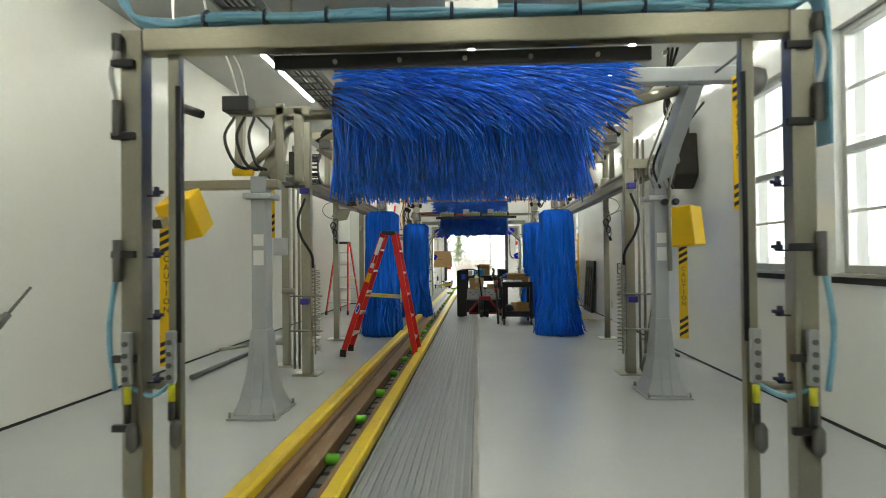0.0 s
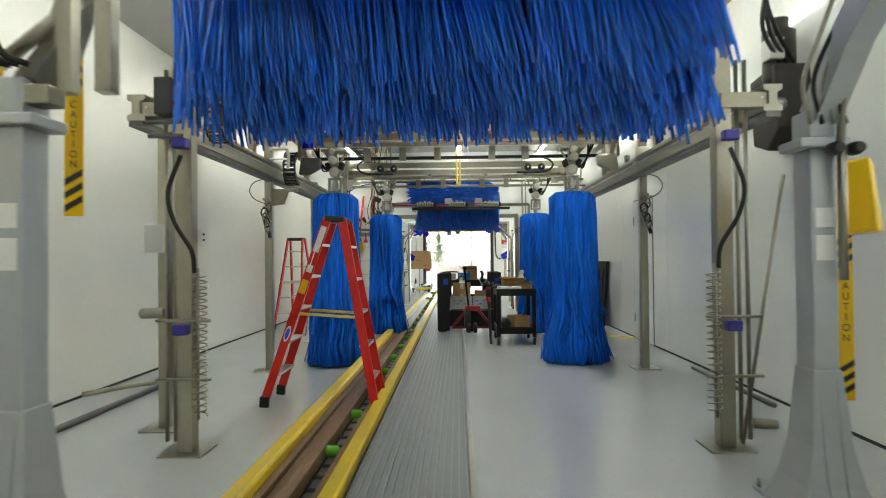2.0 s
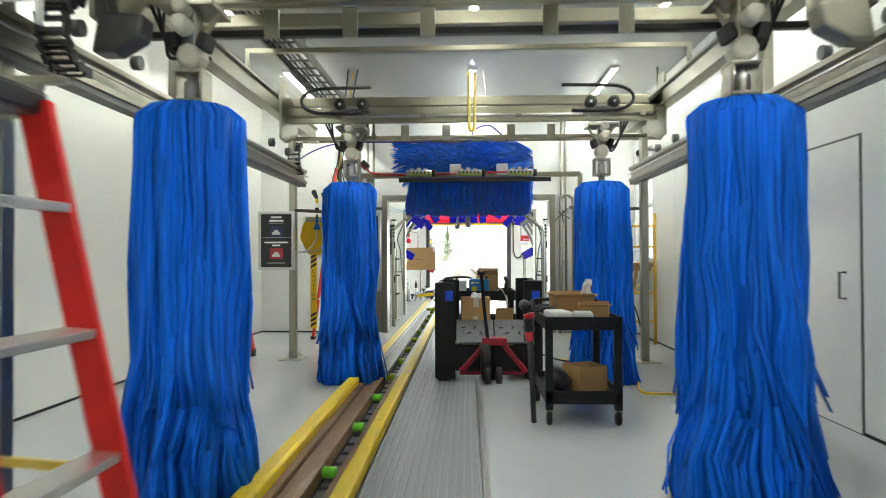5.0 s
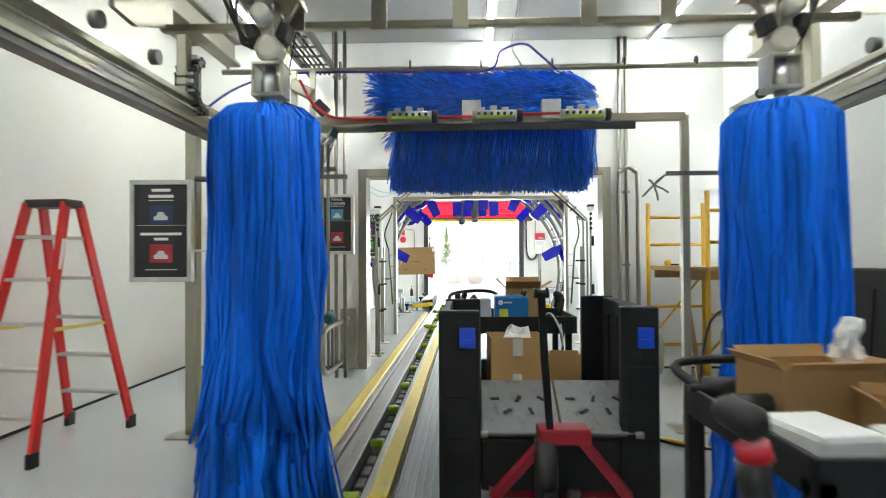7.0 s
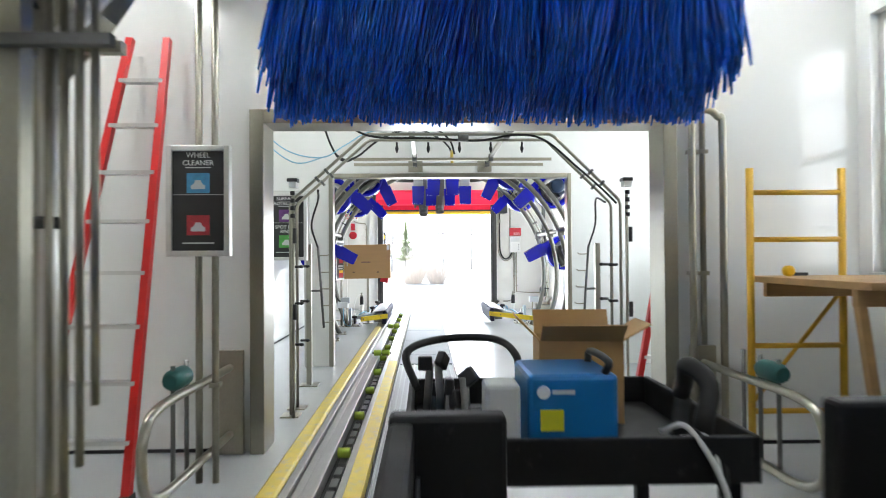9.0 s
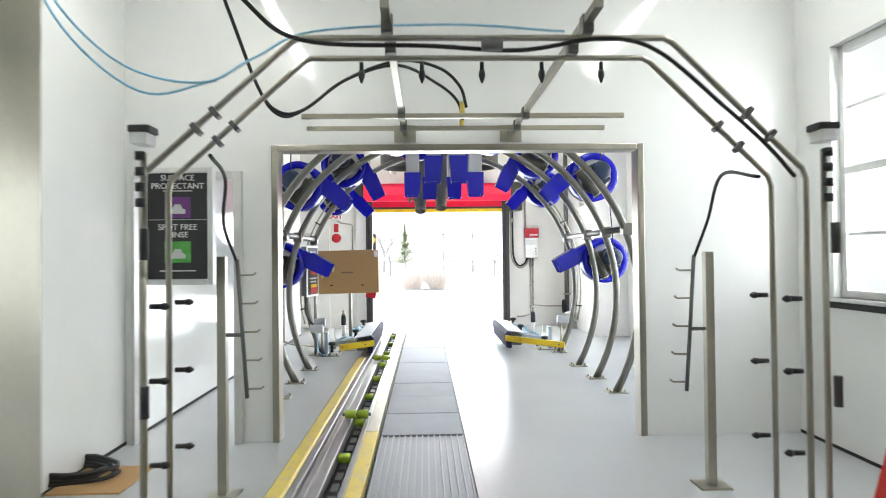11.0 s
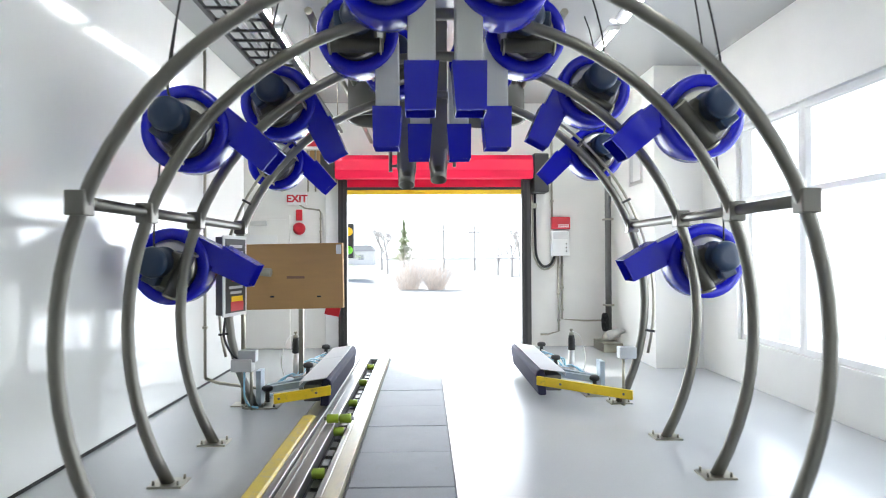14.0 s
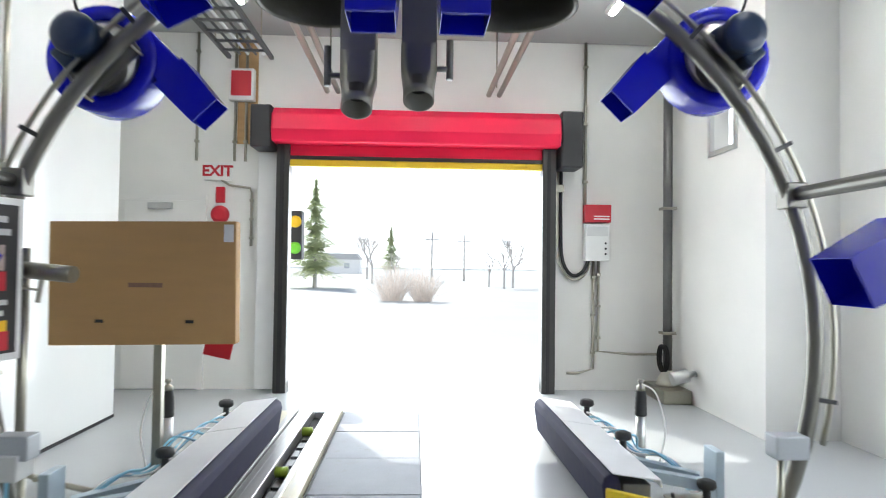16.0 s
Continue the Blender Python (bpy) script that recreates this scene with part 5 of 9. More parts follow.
def bridge(y, xl, xr, label, chain):
    """A travelling bridge across the tunnel from which two side brushes hang."""
    b = thing("brush_bridge", (0, y, 2.7), label, "brush bridge", "brush bridges")
    for z0, z1, dy, mat in ((2.84, 2.93, -0.10, M_STEEL_X), (2.76, 2.81, -0.12, M_STEEL_X), (2.84, 2.93, 0.22, M_STEEL_X), (2.65, 2.69, 0.24, M_BLACK if y < 12 else M_STEEL_X), (3.00, 3.10, 0.14, M_STEEL_X)):
        bm = bmesh.new()
        box(bm, -1.95, 2.0, y + dy - 0.03, y + dy + 0.03, z0, z1)
        part("beam", bm, mat, b, "", 0.006)
    for x in (-1.15, -0.68, -0.22, 0.50, 0.94):
        bm = bmesh.new()
        box(bm, x - 0.045, x + 0.045, y + 0.19, y + 0.207, 2.63, 2.80)
        part("bar_clip", bm, M_STEEL, b, "", 0.003)
    bm = bmesh.new()
    cyl(bm, (-1.5, y - 0.165, 2.825), (1.95, y - 0.165, 2.825), 0.016, 10)
    part("guide_rod", bm, M_ALUM, b, "bright round guide rod")
    for x in (-1.35, -0.45, 0.55, 1.25, 1.85):
        bm = bmesh.new()
        box(bm, x - 0.03, x + 0.03, y - 0.185, y - 0.13, 2.80, 2.85)
        part("rod_block", bm, M_STEEL, b, "", 0.006)
    for x in (-1.93, 2.03):
        bm = bmesh.new()
        prism(bm, [(y - 0.32, 2.58), (y - 0.10, 2.56), (y + 0.30, 2.70), (y + 0.30, 2.98), (y - 0.08, 3.10), (y - 0.14, 3.22), (y - 0.32, 3.22)], x - 0.014, x + 0.014, "x")
        part("end_plate", bm, M_STEEL, b)
        for j in (-0.25, 0.35):
            bm = bmesh.new()
            cyl(bm, (x * 1.06 - 0.025, y + j, 2.545), (x * 1.06 + 0.025, y + j, 2.545), 0.045, 16)
            part("wheel", bm, M_DARKSTEEL, b)
        if y > 12:
            continue
        sx = -1 if x < 0 else 1
        bm = bmesh.new()
        prism(bm, [(x - sx * 0.02, 2.62), (x - sx * 0.26, 2.60), (x - sx * 0.24, 2.48), (x - sx * 0.10, 2.40), (x + sx * 0.02, 2.40)], y - 0.30, y - 0.16)
        part("gear_case", bm, M_DARKSTEEL if sx < 0 else M_STEEL, b, "angled gear case", 0.02)
        bm = bmesh.new()
        turned_box(bm, (0.05, 0.03, 0.36), pose(x - sx * 0.03, y - 0.2, 2.74, 0, 14 * sx, 0))
        part("strut", bm, M_STEEL, b, "", 0.004)
    for x in (xl, xr):
        s = 1 if x > 0 else -1
        bm = bmesh.new()
        for xa, xb, za, zb in ((-0.085, -0.066, 2.215, 2.36), (0.066, 0.085, 2.215, 2.36), (-0.085, 0.085, 2.36, 2.38), (-0.085, 0.085, 2.195, 2.215)):
            box(bm, x + xa, x + xb, y - 0.07, y + 0.07, za, zb)
        hd = part("yoke", bm, M_STEEL, b, "open steel yoke over the brush", 0.004)
        bm = bmesh.new()
        disc_profile(bm, (x, y, 2.14), (x, y, 2.36), [(0, 0.03), (0.3, 0.03), (0.32, 0.045), (0.8, 0.045), (0.85, 0.03), (1, 0.03)], 14)
        part("spindle", bm, M_ALUM, hd)
        bm = bmesh.new()
        disc_profile(bm, (x, y - 0.07, 2.455), (x, y + 0.07, 2.455), [(0, 0.05), (0.1, 0.075), (0.9, 0.075), (1, 0.05)], 8)
        part("gear_block", bm, M_CREAM, hd, "pale cast gear block", 0.006)
        bm = bmesh.new()
        box(bm, x - 0.04, x + 0.04, y - 0.06, y + 0.06, 2.50, 2.72)
        part("neck", bm, M_STEEL, hd, "", 0.01)
        for j in (-1, 1):
            bm = bmesh.new()
            turned_box(bm, (0.055, 0.13, 0.09), pose(x + 0.085 * j, y - 0.02, 2.535, 0, 18 * j, 0))
            part("valve_block", bm, M_RUBBER, hd, "black clamp block", 0.012)
            bm = bmesh.new()
            turned_box(bm, (0.022, 0.04, 0.24), pose(x + 0.10 * j, y + 0.03, 2.66, 0, 30 * j, 0))
            part("brace", bm, M_STEEL_X, hd, "", 0.004)
        for dz, r_ in ((2.70, 0.044), (2.605, 0.052)):
            bm = bmesh.new()
            disc_profile(bm, (x + 0.012 * s, y - 0.17, dz), (x + 0.012 * s, y - 0.06, dz), [(0, r_ * 0.55), (0.08, r_ * 0.9), (0.2, r_), (0.9, r_), (1, r_ * 0.8)], 18)
            part("roller", bm, M_CREAM, hd, "pale round boss")
        bm = bmesh.new()
        box(bm, x - 0.16, x + 0.16, y - 0.12, y + 0.16, 2.715, 2.745)
        part("mount_plate", bm, M_STEEL, hd, "", 0.004)
        for j in (-1, 1):
            bm = bmesh.new()
            xx = x + 0.12 * j - s * 0.03
            disc_profile(bm, (xx, y - 0.225, 2.945), (xx, y - 0.15, 2.945), [(0, 0.018), (0.05, 0.018), (0.06, 0.03), (0.1, 0.062), (0.4, 0.048), (0.6, 0.048), (0.9, 0.062), (1, 0.03)], 18)
            pu = part("pulley", bm, M_BLACK, b, "black grooved pulley")
            bm = bmesh.new()
            cyl(bm, (xx, y - 0.235, 2.945), (xx, y - 0.222, 2.945), 0.015, 10)
            part("hub", bm, M_ALUM, pu, "bright hub")
        bm = bmesh.new()
        prism(bm, [(x - 0.22, 2.875), (x + 0.22, 2.875), (x + 0.20, 2.90), (x - 0.16, 2.905)], y - 0.20, y - 0.10)
        part("pulley_plate", bm, M_DARKSTEEL, b, "", 0.004)
        for j in range(3):
            bm = bmesh.new()
            rr = random.Random(int(100 * (x + y)) + j)
            sweep(bm, bend([(x + 0.05 * j, y + 0.05, 2.58), (x + s * (0.10 + 0.03 * j), y + 0.1, 2.50 + rr.uniform(-0.03, 0.03)), (x + s * 0.22, y + 0.12, 2.62), (x + s * (0.26 + 0.04 * j), y + 0.2, 2.84)]), 0.011, 6)
            part("hose", bm, M_RUBBER, b, "black hose")
    energy_chain(chain, b)
    return b


br1 = bridge(10.8, -1.54, 1.51, "steel bridge carrying two blue side brushes near the doorway", (-2.0, 10.45, 2.46))
br2 = bridge(14.12, -1.24, 1.45, "steel bridge carrying two blue side brushes near the bin", (-2.17, 15.35, 2.60))
bm = bmesh.new()
box(bm, 0.30, 0.72, 10.45, 10.66, 2.90, 3.22)
part("junction_box", bm, M_GREYBOX, br1, "light grey electrical box", 0.01)
bm = bmesh.new()
box(bm, 0.86, 1.12, 10.45, 10.62, 3.02, 3.22)
part("junction_box", bm, M_GREYBOX, br1, "small grey electrical box", 0.01)
bm = bmesh.new()
cyl(bm, (-1.80, 10.4, 2.875), (-1.80, 10.4, 3.08), 0.068, 18)
part("motor", bm, M_ALUM, br1, "silver motor can")
bm = bmesh.new()
cyl(bm, (-1.80, 10.4, 2.70), (-1.80, 10.4, 2.875), 0.070, 18)
part("motor", bm, M_BLOWER, br1, "blue motor can")
for k in range(4):
    bm = bmesh.new()
    sweep(bm, bend([(0.90 + 0.05 * k, 10.55, 3.03), (0.88 + 0.05 * k, 10.5, 2.97), (0.95 + 0.04 * k, 10.5, 2.95), (1.05, 10.55, 3.0)]), 0.006, 6)
    part("wire", bm, M_RUBBER, br1, "short looped black wire")
for y, b in ((13.9, br2),):
    for s in (-1, 1):
        bm = bmesh.new()
        xc = s * 1.5
        pts = [(xc + 0.24 * math.cos(radians(a)) * s, y, 2.98 + 0.13 * math.sin(radians(a))) for a in range(-90, 100, 18)]
        pts = [(xc - s * 0.4, y, 2.85)] + pts + [(xc - s * 0.5, y, 3.12)]
        sweep(bm, pts, 0.018, 8)
        part("drive_belt", bm, M_RUBBER, b, "black drive belt loop")
bm = bmesh.new()
sweep(bm, bend([(0.03, 13.84, 3.25), (0.03, 13.82, 2.95), (0.035, 13.8, 2.68), (0.06, 13.8, 2.63), (0.085, 13.8, 2.68), (0.09, 13.82, 2.95), (0.09, 13.84, 3.25)]), 0.017, 8)
part("cable", bm, M_YELLOW_WORN, br2, "hanging loop of yellow cable")


# ---- second brush arch with spray bar ----
yb = 15.75
ar2 = thing("brush_arch", (0.1, yb, 0), "stainless steel arch with a black bar and air valves", "spray arch")
for x, r in ((-1.42, 0.03), (1.51, 0.028)):
    bm = bmesh.new()
    sweep(bm, [(x, yb, 0.012), (x, yb, 2.44)], r, square=True)
    p = part("post", bm, M_STEEL, ar2)
    bm = bmesh.new()
    box(bm, x - 0.12, x + 0.12, yb - 0.12, yb + 0.12, 0, 0.012)
    part("foot_plate", bm, M_STEEL, p)
    bm = bmesh.new()
    sweep(bm, [(x - 0.16, yb - 0.06, 1.98), (x + 0.3, yb - 0.06, 1.98)], 0.016, square=True)
    part("bracket_arm", bm, M_DARKSTEEL, p)
bm = bmesh.new()
sweep(bm, [(-1.42, yb, 2.43), (1.51, yb, 2.43)], 0.03, square=True)
part("top_beam", bm, M_STEEL_X, ar2)
bm = bmesh.new()
box(bm, -0.90, 1.12, yb - 0.07, yb - 0.035, 2.33, 2.385)
part("spray_bar", bm, M_BLACK, ar2, "black rubber bar", 0.006)
for x in (-0.80, -0.14, 0.54):
    bm = bmesh.new()
    cyl(bm, (x, yb - 0.05, 2.445), (x + 0.36, yb - 0.05, 2.445), 0.045, 14)
    vb = part("valve_block", bm, M_ALUM, ar2, "silver valve block with yellow tags")
    bm = bmesh.new()
    box(bm, x + 0.03, x + 0.33, yb - 0.098, yb - 0.08, 2.415, 2.440)
    part("tag_strip", bm, M_LIME, vb, "yellow-green tag strip", 0.003)
    for k in range(6):
        bm = bmesh.new()
        cyl(bm, (x + 0.05 + 0.05 * k, yb - 0.108, 2.452), (x + 0.05 + 0.05 * k, yb - 0.085, 2.452), 0.013, 10)
        part("plug", bm, M_BLACK, vb)
    for k in range(3):
        bm = bmesh.new()
        box(bm, x + 0.05 + 0.09 * k, x + 0.10 + 0.09 * k, yb - 0.07, yb - 0.03, 2.485, 2.51 + 0.012 * (k % 2))
        part("fitting", bm, M_GREYBOX if k % 2 else M_ALUM, vb, "", 0.004)
    bm = bmesh.new()
    cyl(bm, (x + 0.345, yb - 0.05, 2.445), (x + 0.39, yb - 0.05, 2.445), 0.05, 14)
    part("end_cap", bm, M_BLACK, vb)
for x in (-0.22, 0.40):
    bm = bmesh.new()
    box(bm, x, x + 0.15, yb - 0.06, yb + 0.02, 2.42, 2.57)
    part("junction_box", bm, M_GREYBOX, ar2, "", 0.008)
# claw at the end of the right bracket arm
for k, (dx, dz) in enumerate(((-0.10, -0.10), (0.02, -0.13), (0.10, -0.07), (-0.05, 0.03))):
    bm = bmesh.new()
    sweep(bm, bend([(1.34, yb - 0.06, 1.97), (1.26, yb - 0.07, 1.90), (1.26 + dx * 0.6, yb - 0.08, 1.90 + dz * 0.6), (1.26 + dx, yb - 0.08, 1.90 + dz)]), 0.008, 6)
    part("claw", bm, M_DARKSTEEL, ar2)
M_MAGENTA = material("magenta_cup_plastic", (0.55, 0.005, 0.25), 0.4, vary=0.08, bump=0.02)
M_CUPBLUE = material("bright_blue_cup_plastic", (0.01, 0.16, 0.60), 0.4, vary=0.08, bump=0.02)
def dosing_valves(s, xs, zo):
    vm = thing("dosing_valves", (s * 2.0, 15.62, 1.7), "pair of upright dosing valves with coloured cups on a bar", "valve", "dosing valves")
    bm = bmesh.new()
    cyl(bm, (s * 1.74, 15.62, 1.93 + zo), (s * 2.25, 15.5, 1.95 + zo), 0.022, 10)
    part("bar", bm, M_DARKSTEEL, vm)
    for x, dz, cup in ((xs[0], zo, M_MAGENTA), (xs[1], zo + 0.03, M_CUPBLUE)):
        for z0, z1, r, mt in ((1.67, 1.70, 0.044, cup), (1.70, 1.74, 0.034, cup), (1.74, 1.82, 0.017, cup), (1.82, 1.87, 0.013, M_BLACK), (1.87, 1.91, 0.016, M_WHITE), (1.91, 1.96, 0.026, M_BLACK), (1.96, 2.02, 0.016, M_WHITE), (2.02, 2.08, 0.020, M_YBOX)):
            bm = bmesh.new()
            cyl(bm, (x, 15.60, z0 + dz), (x, 15.60, z1 + dz), r, 12)
            part("section", bm, mt, vm)
        bm = bmesh.new()
        disc_profile(bm, (x, 15.60, 2.08 + dz), (x - 0.05, 15.60, 2.19 + dz), [(0, 0.018), (0.3, 0.028), (0.8, 0.036), (1, 0.024)], 12)
        part("cap", bm, M_BLACK, vm)
        bm = bmesh.new()
        sweep(bm, bend([(x, 15.60, 1.69 + dz), (x + s * 0.02, 15.58, 1.55), (x + s * 0.13, 15.55, 1.42), (s * 2.27, 15.45, 1.40)]), 0.009, 6)
        part("hose", bm, M_GREYBOX, vm, "thin clear hose")


dosing_valves(1, (1.83, 1.97), 0.0)
dosing_valves(-1, (-1.85, -1.98), 0.0)
ub = thing("bent_pipe", (1.72, 18.36, 0), "tall inverted U-shaped steel pipe beside the opening", "pipe")
bm = bmesh.new()
sweep(bm, bend([(1.63, 18.36, 0.0), (1.63, 18.36, 1.2), (1.63, 18.36, 2.25), (1.66, 18.36, 2.36), (1.74, 18.36, 2.41), (1.82, 18.36, 2.36), (1.85, 18.36, 2.25), (1.85, 18.36, 1.2), (1.85, 18.36, 0.0)]), 0.026, 12)
part("pipe", bm, M_STEEL, ub)
bm = bmesh.new()
sweep(bm, bend([(-1.5, yb - 0.05, 2.75), (-1.35, yb - 0.06, 2.52), (-1.0, yb - 0.06, 2.43), (0.6, yb - 0.06, 2.46)]), 0.012, 6)
part("hose", bm, M_RED2, ar2, "thin red air hose")
sp = thing("spray_pipe", (0.2, 16.3, 3.0), "long thin steel pipe across the tunnel with a violet hose", "spray pipe")
bm = bmesh.new()
cyl(bm, (-2.35, 16.3, 3.0), (2.75, 16.3, 3.0), 0.026, 12)
part("pipe", bm, M_STEEL_X, sp)
for x_ in (-2.3, 2.7):
    bm = bmesh.new()
    cyl(bm, (x_, 16.3, 3.0), (x_, 16.3, 4.0), 0.014, 8)
    part("hanger", bm, M_STEEL, sp)
for k in range(6):
    bm = bmesh.new()
    xx = -1.3 + 0.62 * k
    cyl(bm, (xx, 16.3, 3.035), (xx + 0.012, 16.3, 3.035), 0.045, 10)
    part("hose_tie", bm, M_BLACK, sp)
bm = bmesh.new()
sweep(bm, bend([(-2.6, 16.2, 2.55), (-2.2, 16.26, 2.85), (-1.7, 16.27, 2.97), (-0.6, 16.265, 2.965), (0.0, 16.265, 2.97), (0.12, 16.27, 3.14), (0.32, 16.27, 3.2), (0.46, 16.27, 3.10), (0.6, 16.265, 2.97)]), 0.011, 6)
part("hose", bm, M_PURPLE, sp, "violet air hose")
bm = bmesh.new()
sweep(bm, bend([(0.30, 16.3, 3.03), (0.22, 16.3, 3.2), (0.28, 16.32, 3.6), (0.25, 16.35, 4.0)]), 0.010, 6)
part("hose", bm, M_WHITE, sp, "white air hose")

# left arm stand of the second brush
st = thing("brush_pedestal", (-1.72, 16.2, 0), "stainless steel brush stand with a counterweight arm and yellow damper", "brush stand", "brush stands")
bm = bmesh.new()
box(bm, -1.735, -1.645, 16.14, 16.24, 0.014, 2.35)
part("column", bm, M_STEEL, st, "", 0.008)
bm = bmesh.new()
box(bm, -1.90, -1.54, 16.02, 16.38, 0, 0.014)
part("base_plate", bm, M_STEEL, st)
bm = bmesh.new()
box(bm, -2.35, -1.735, 16.12, 16.24, 1.82, 1.905)
part("arm", bm, M_STEEL_X, st, "", 0.008)
bm = bmesh.new()
prism(bm, [(-2.36, 1.60), (-2.30, 1.82), (-2.06, 1.81), (-2.01, 1.55), (-2.08, 1.36), (-2.24, 1.37)], 15.85, 16.11)
part("guard_box", bm, M_YBOX, st, "bright yellow box guard", 0.015)
caution(-2.17, 15.88, 0.36, 1.38, st, 0.085)
bm = bmesh.new()
cyl(bm, (-1.88, 16.1, 1.96), (-1.745, 16.1, 1.96), 0.03, 14)
part("damper", bm, M_YBOX, st, "yellow damper")
bm = bmesh.new()
sweep(bm, [(-1.97, 16.12, 2.10), (-1.37, 16.12, 2.10)], 0.02, square=True)
part("cross_bar", bm, M_STEEL_X, st)
bm = bmesh.new()
sweep(bm, [(-1.66, 16.2, 2.0), (-1.52, 16.3, 2.25), (-1.45, 16.45, 2.52)], 0.035, square=True)
part("lift_arm", bm, M_STEEL, st)
bm = bmesh.new()
cyl(bm, (-1.6, 16.1, 2.1), (-1.42, 16.2, 2.38), 0.03, 12)
part("ram", bm, M_ALUM, st)
bm = bmesh.new()
cyl(bm, (-1.60, 16.08, 0.6), (-1.60, 16.08, 2.12), 0.028, 14)
lr = part("lift_ram", bm, M_ALUM, st, "bright steel lift ram")
bm = bmesh.new()
cyl(bm, (-1.60, 16.08, 1.48), (-1.60, 16.08, 1.52), 0.042, 14)
part("collar", bm, M_BLACK, lr)
for z_, x_, w_, m__ in ((2.30, -1.72, 0.10, M_DARKSTEEL), (2.42, -1.60, 0.14, M_STEEL), (2.60, -1.75, 0.16, M_BLACK), (2.62, -1.50, 0.12, M_BLACK), (2.36, -1.52, 0.09, M_ALUM), (2.78, -1.66, 0.20, M_STEEL)):
    bm = bmesh.new()
    turned_box(bm, (w_, 0.10, 0.10), pose(x_, 16.1, z_, 0, 90 * x_, 0))
    part("valve_block", bm, m__, st, "", 0.012)
for x_ in (-1.86, -1.74, -1.58):
    bm = bmesh.new()
    sweep(bm, [(x_, 16.14, 2.16), (x_, 16.14, 2.95)], 0.022, square=True)
    part("frame_bar", bm, M_STEEL, st)
for k in range(3):
    bm = bmesh.new()
    sweep(bm, bend([(-1.84 + 0.07 * k, 16.08, 2.60), (-1.87 + 0.07 * k, 16.04, 2.46), (-1.80 + 0.06 * k, 16.05, 2.32), (-1.72 + 0.04 * k, 16.08, 2.22)]), 0.008, 6)
    part("hose", bm, M_RUBBER, st, "black hydraulic hose")
for j in range(4):
    bm = bmesh.new()
    cyl(bm, (-1.58 + 0.05 * j, 16.05, 0.3 + 0.2 * j), (-1.58 + 0.05 * j, 16.05, 2.3), 0.014, 8)
    part("pipe", bm, M_STEEL, st)
for j in range(3):
    bm = bmesh.new()
    sweep(bm, bend([(-1.92 + 0.06 * j, 16.1, 2.1), (-1.95 + 0.06 * j, 16.07, 2.4), (-1.86 + 0.03 * j, 16.1, 2.8), (-1.75 + 0.07 * j, 16.2, 4.0)]), 0.008, 6)
    part("hose", bm, (M_RUBBER, M_YBOX, M_RUBBER)[j], st)
st.location.x += 0.078


# ---- posters ----
def text_part(body, size, mat, parent, loc, name="lettering", bold=0.0):
    cu = bpy.data.curves.new(name, 'FONT')
    cu.body, cu.size, cu.align_x, cu.align_y, cu.extrude = body, size, 'CENTER', 'CENTER', 0.001
    cu.offset = bold
    tmp = new(name, cu)
    me = bpy.data.meshes.new_from_object(tmp)
    bpy.data.objects.remove(tmp)
    me.materials.append(mat)
    ob = new(name, me)
    ob.parent = parent
    ob.location = Vector(loc) - BASE[parent]
    ob.rotation_euler = (radians(90), 0, 0)
    return ob


def poster(x, y, z, w, h, mats, label, words=()):
    """A dark framed menu sign facing -y; its small print is plain bars."""
    b = thing("menu_sign", (x, y, z), label, "sign", "menu signs")
    f = 0.035
    for x0, x1, z0, z1 in ((x, x + f, z, z + h), (x + w - f, x + w, z, z + h), (x + f, x + w - f, z, z + f), (x + f, x + w - f, z + h - f, z + h)):
        bm = bmesh.new()
        box(bm, x0, x1, y - 0.03, y + 0.03, z0, z1)
        part("frame", bm, M_ALUM, b, "grey metal sign frame", 0.005)
    bm = bmesh.new()
    box(bm, x + f, x + w - f, y - 0.015, y + 0.02, z + f, z + h - f)
    pn = part("panel", bm, M_BLACK, b, "black printed panel")
    bars = [(0.90, 0.30, 0.022, M_WHITE), (0.84, 0.40, 0.022, M_WHITE), (0.80, 0.40, 0.006, M_GREYBOX), (0.555, 0.8, 0.003, M_GREYBOX), (0.47, 0.66, 0.02, M_WHITE), (0.42, 0.22, 0.02, M_WHITE), (0.12, 0.5, 0.008, M_GREYBOX)]
    if words:
        bars = [q for q in bars if q[3] is not M_WHITE]
        for fz, body in words:
            text_part(body, w * 0.115, M_WHITE, pn, (x + w / 2, y - 0.018, z + h * fz))
    for fz, fw, fh, mt in bars:
        bm = bmesh.new()
        zc = z + h * fz
        ww = w * fw / 2
        box(bm, x + w / 2 - ww, x + w / 2 + ww, y - 0.018, y - 0.0155, zc - fh / 2, zc + fh / 2)
        part("print_bar", bm, mt, pn)
    for fz, mt in ((0.66, mats[0]), (0.28, mats[1])):
        bm = bmesh.new()
        zc = z + h * fz
        box(bm, x + w * 0.32, x + w * 0.68, y - 0.018, y - 0.0155, zc - h * 0.09, zc + h * 0.09)
        part("picture", bm, mt, pn)
        bm = bmesh.new()
        prism(bm, [(x + w * (0.5 + u_), zc + h * v_) for u_, v_ in ((-0.11, -0.055), (0.11, -0.055), (0.11, -0.02), (0.07, -0.01), (0.04, 0.025), (-0.04, 0.025), (-0.07, -0.01), (-0.11, -0.02))], y - 0.021, y - 0.0185)
        part("picture_mark", bm, M_GREYBOX, pn)
    return b


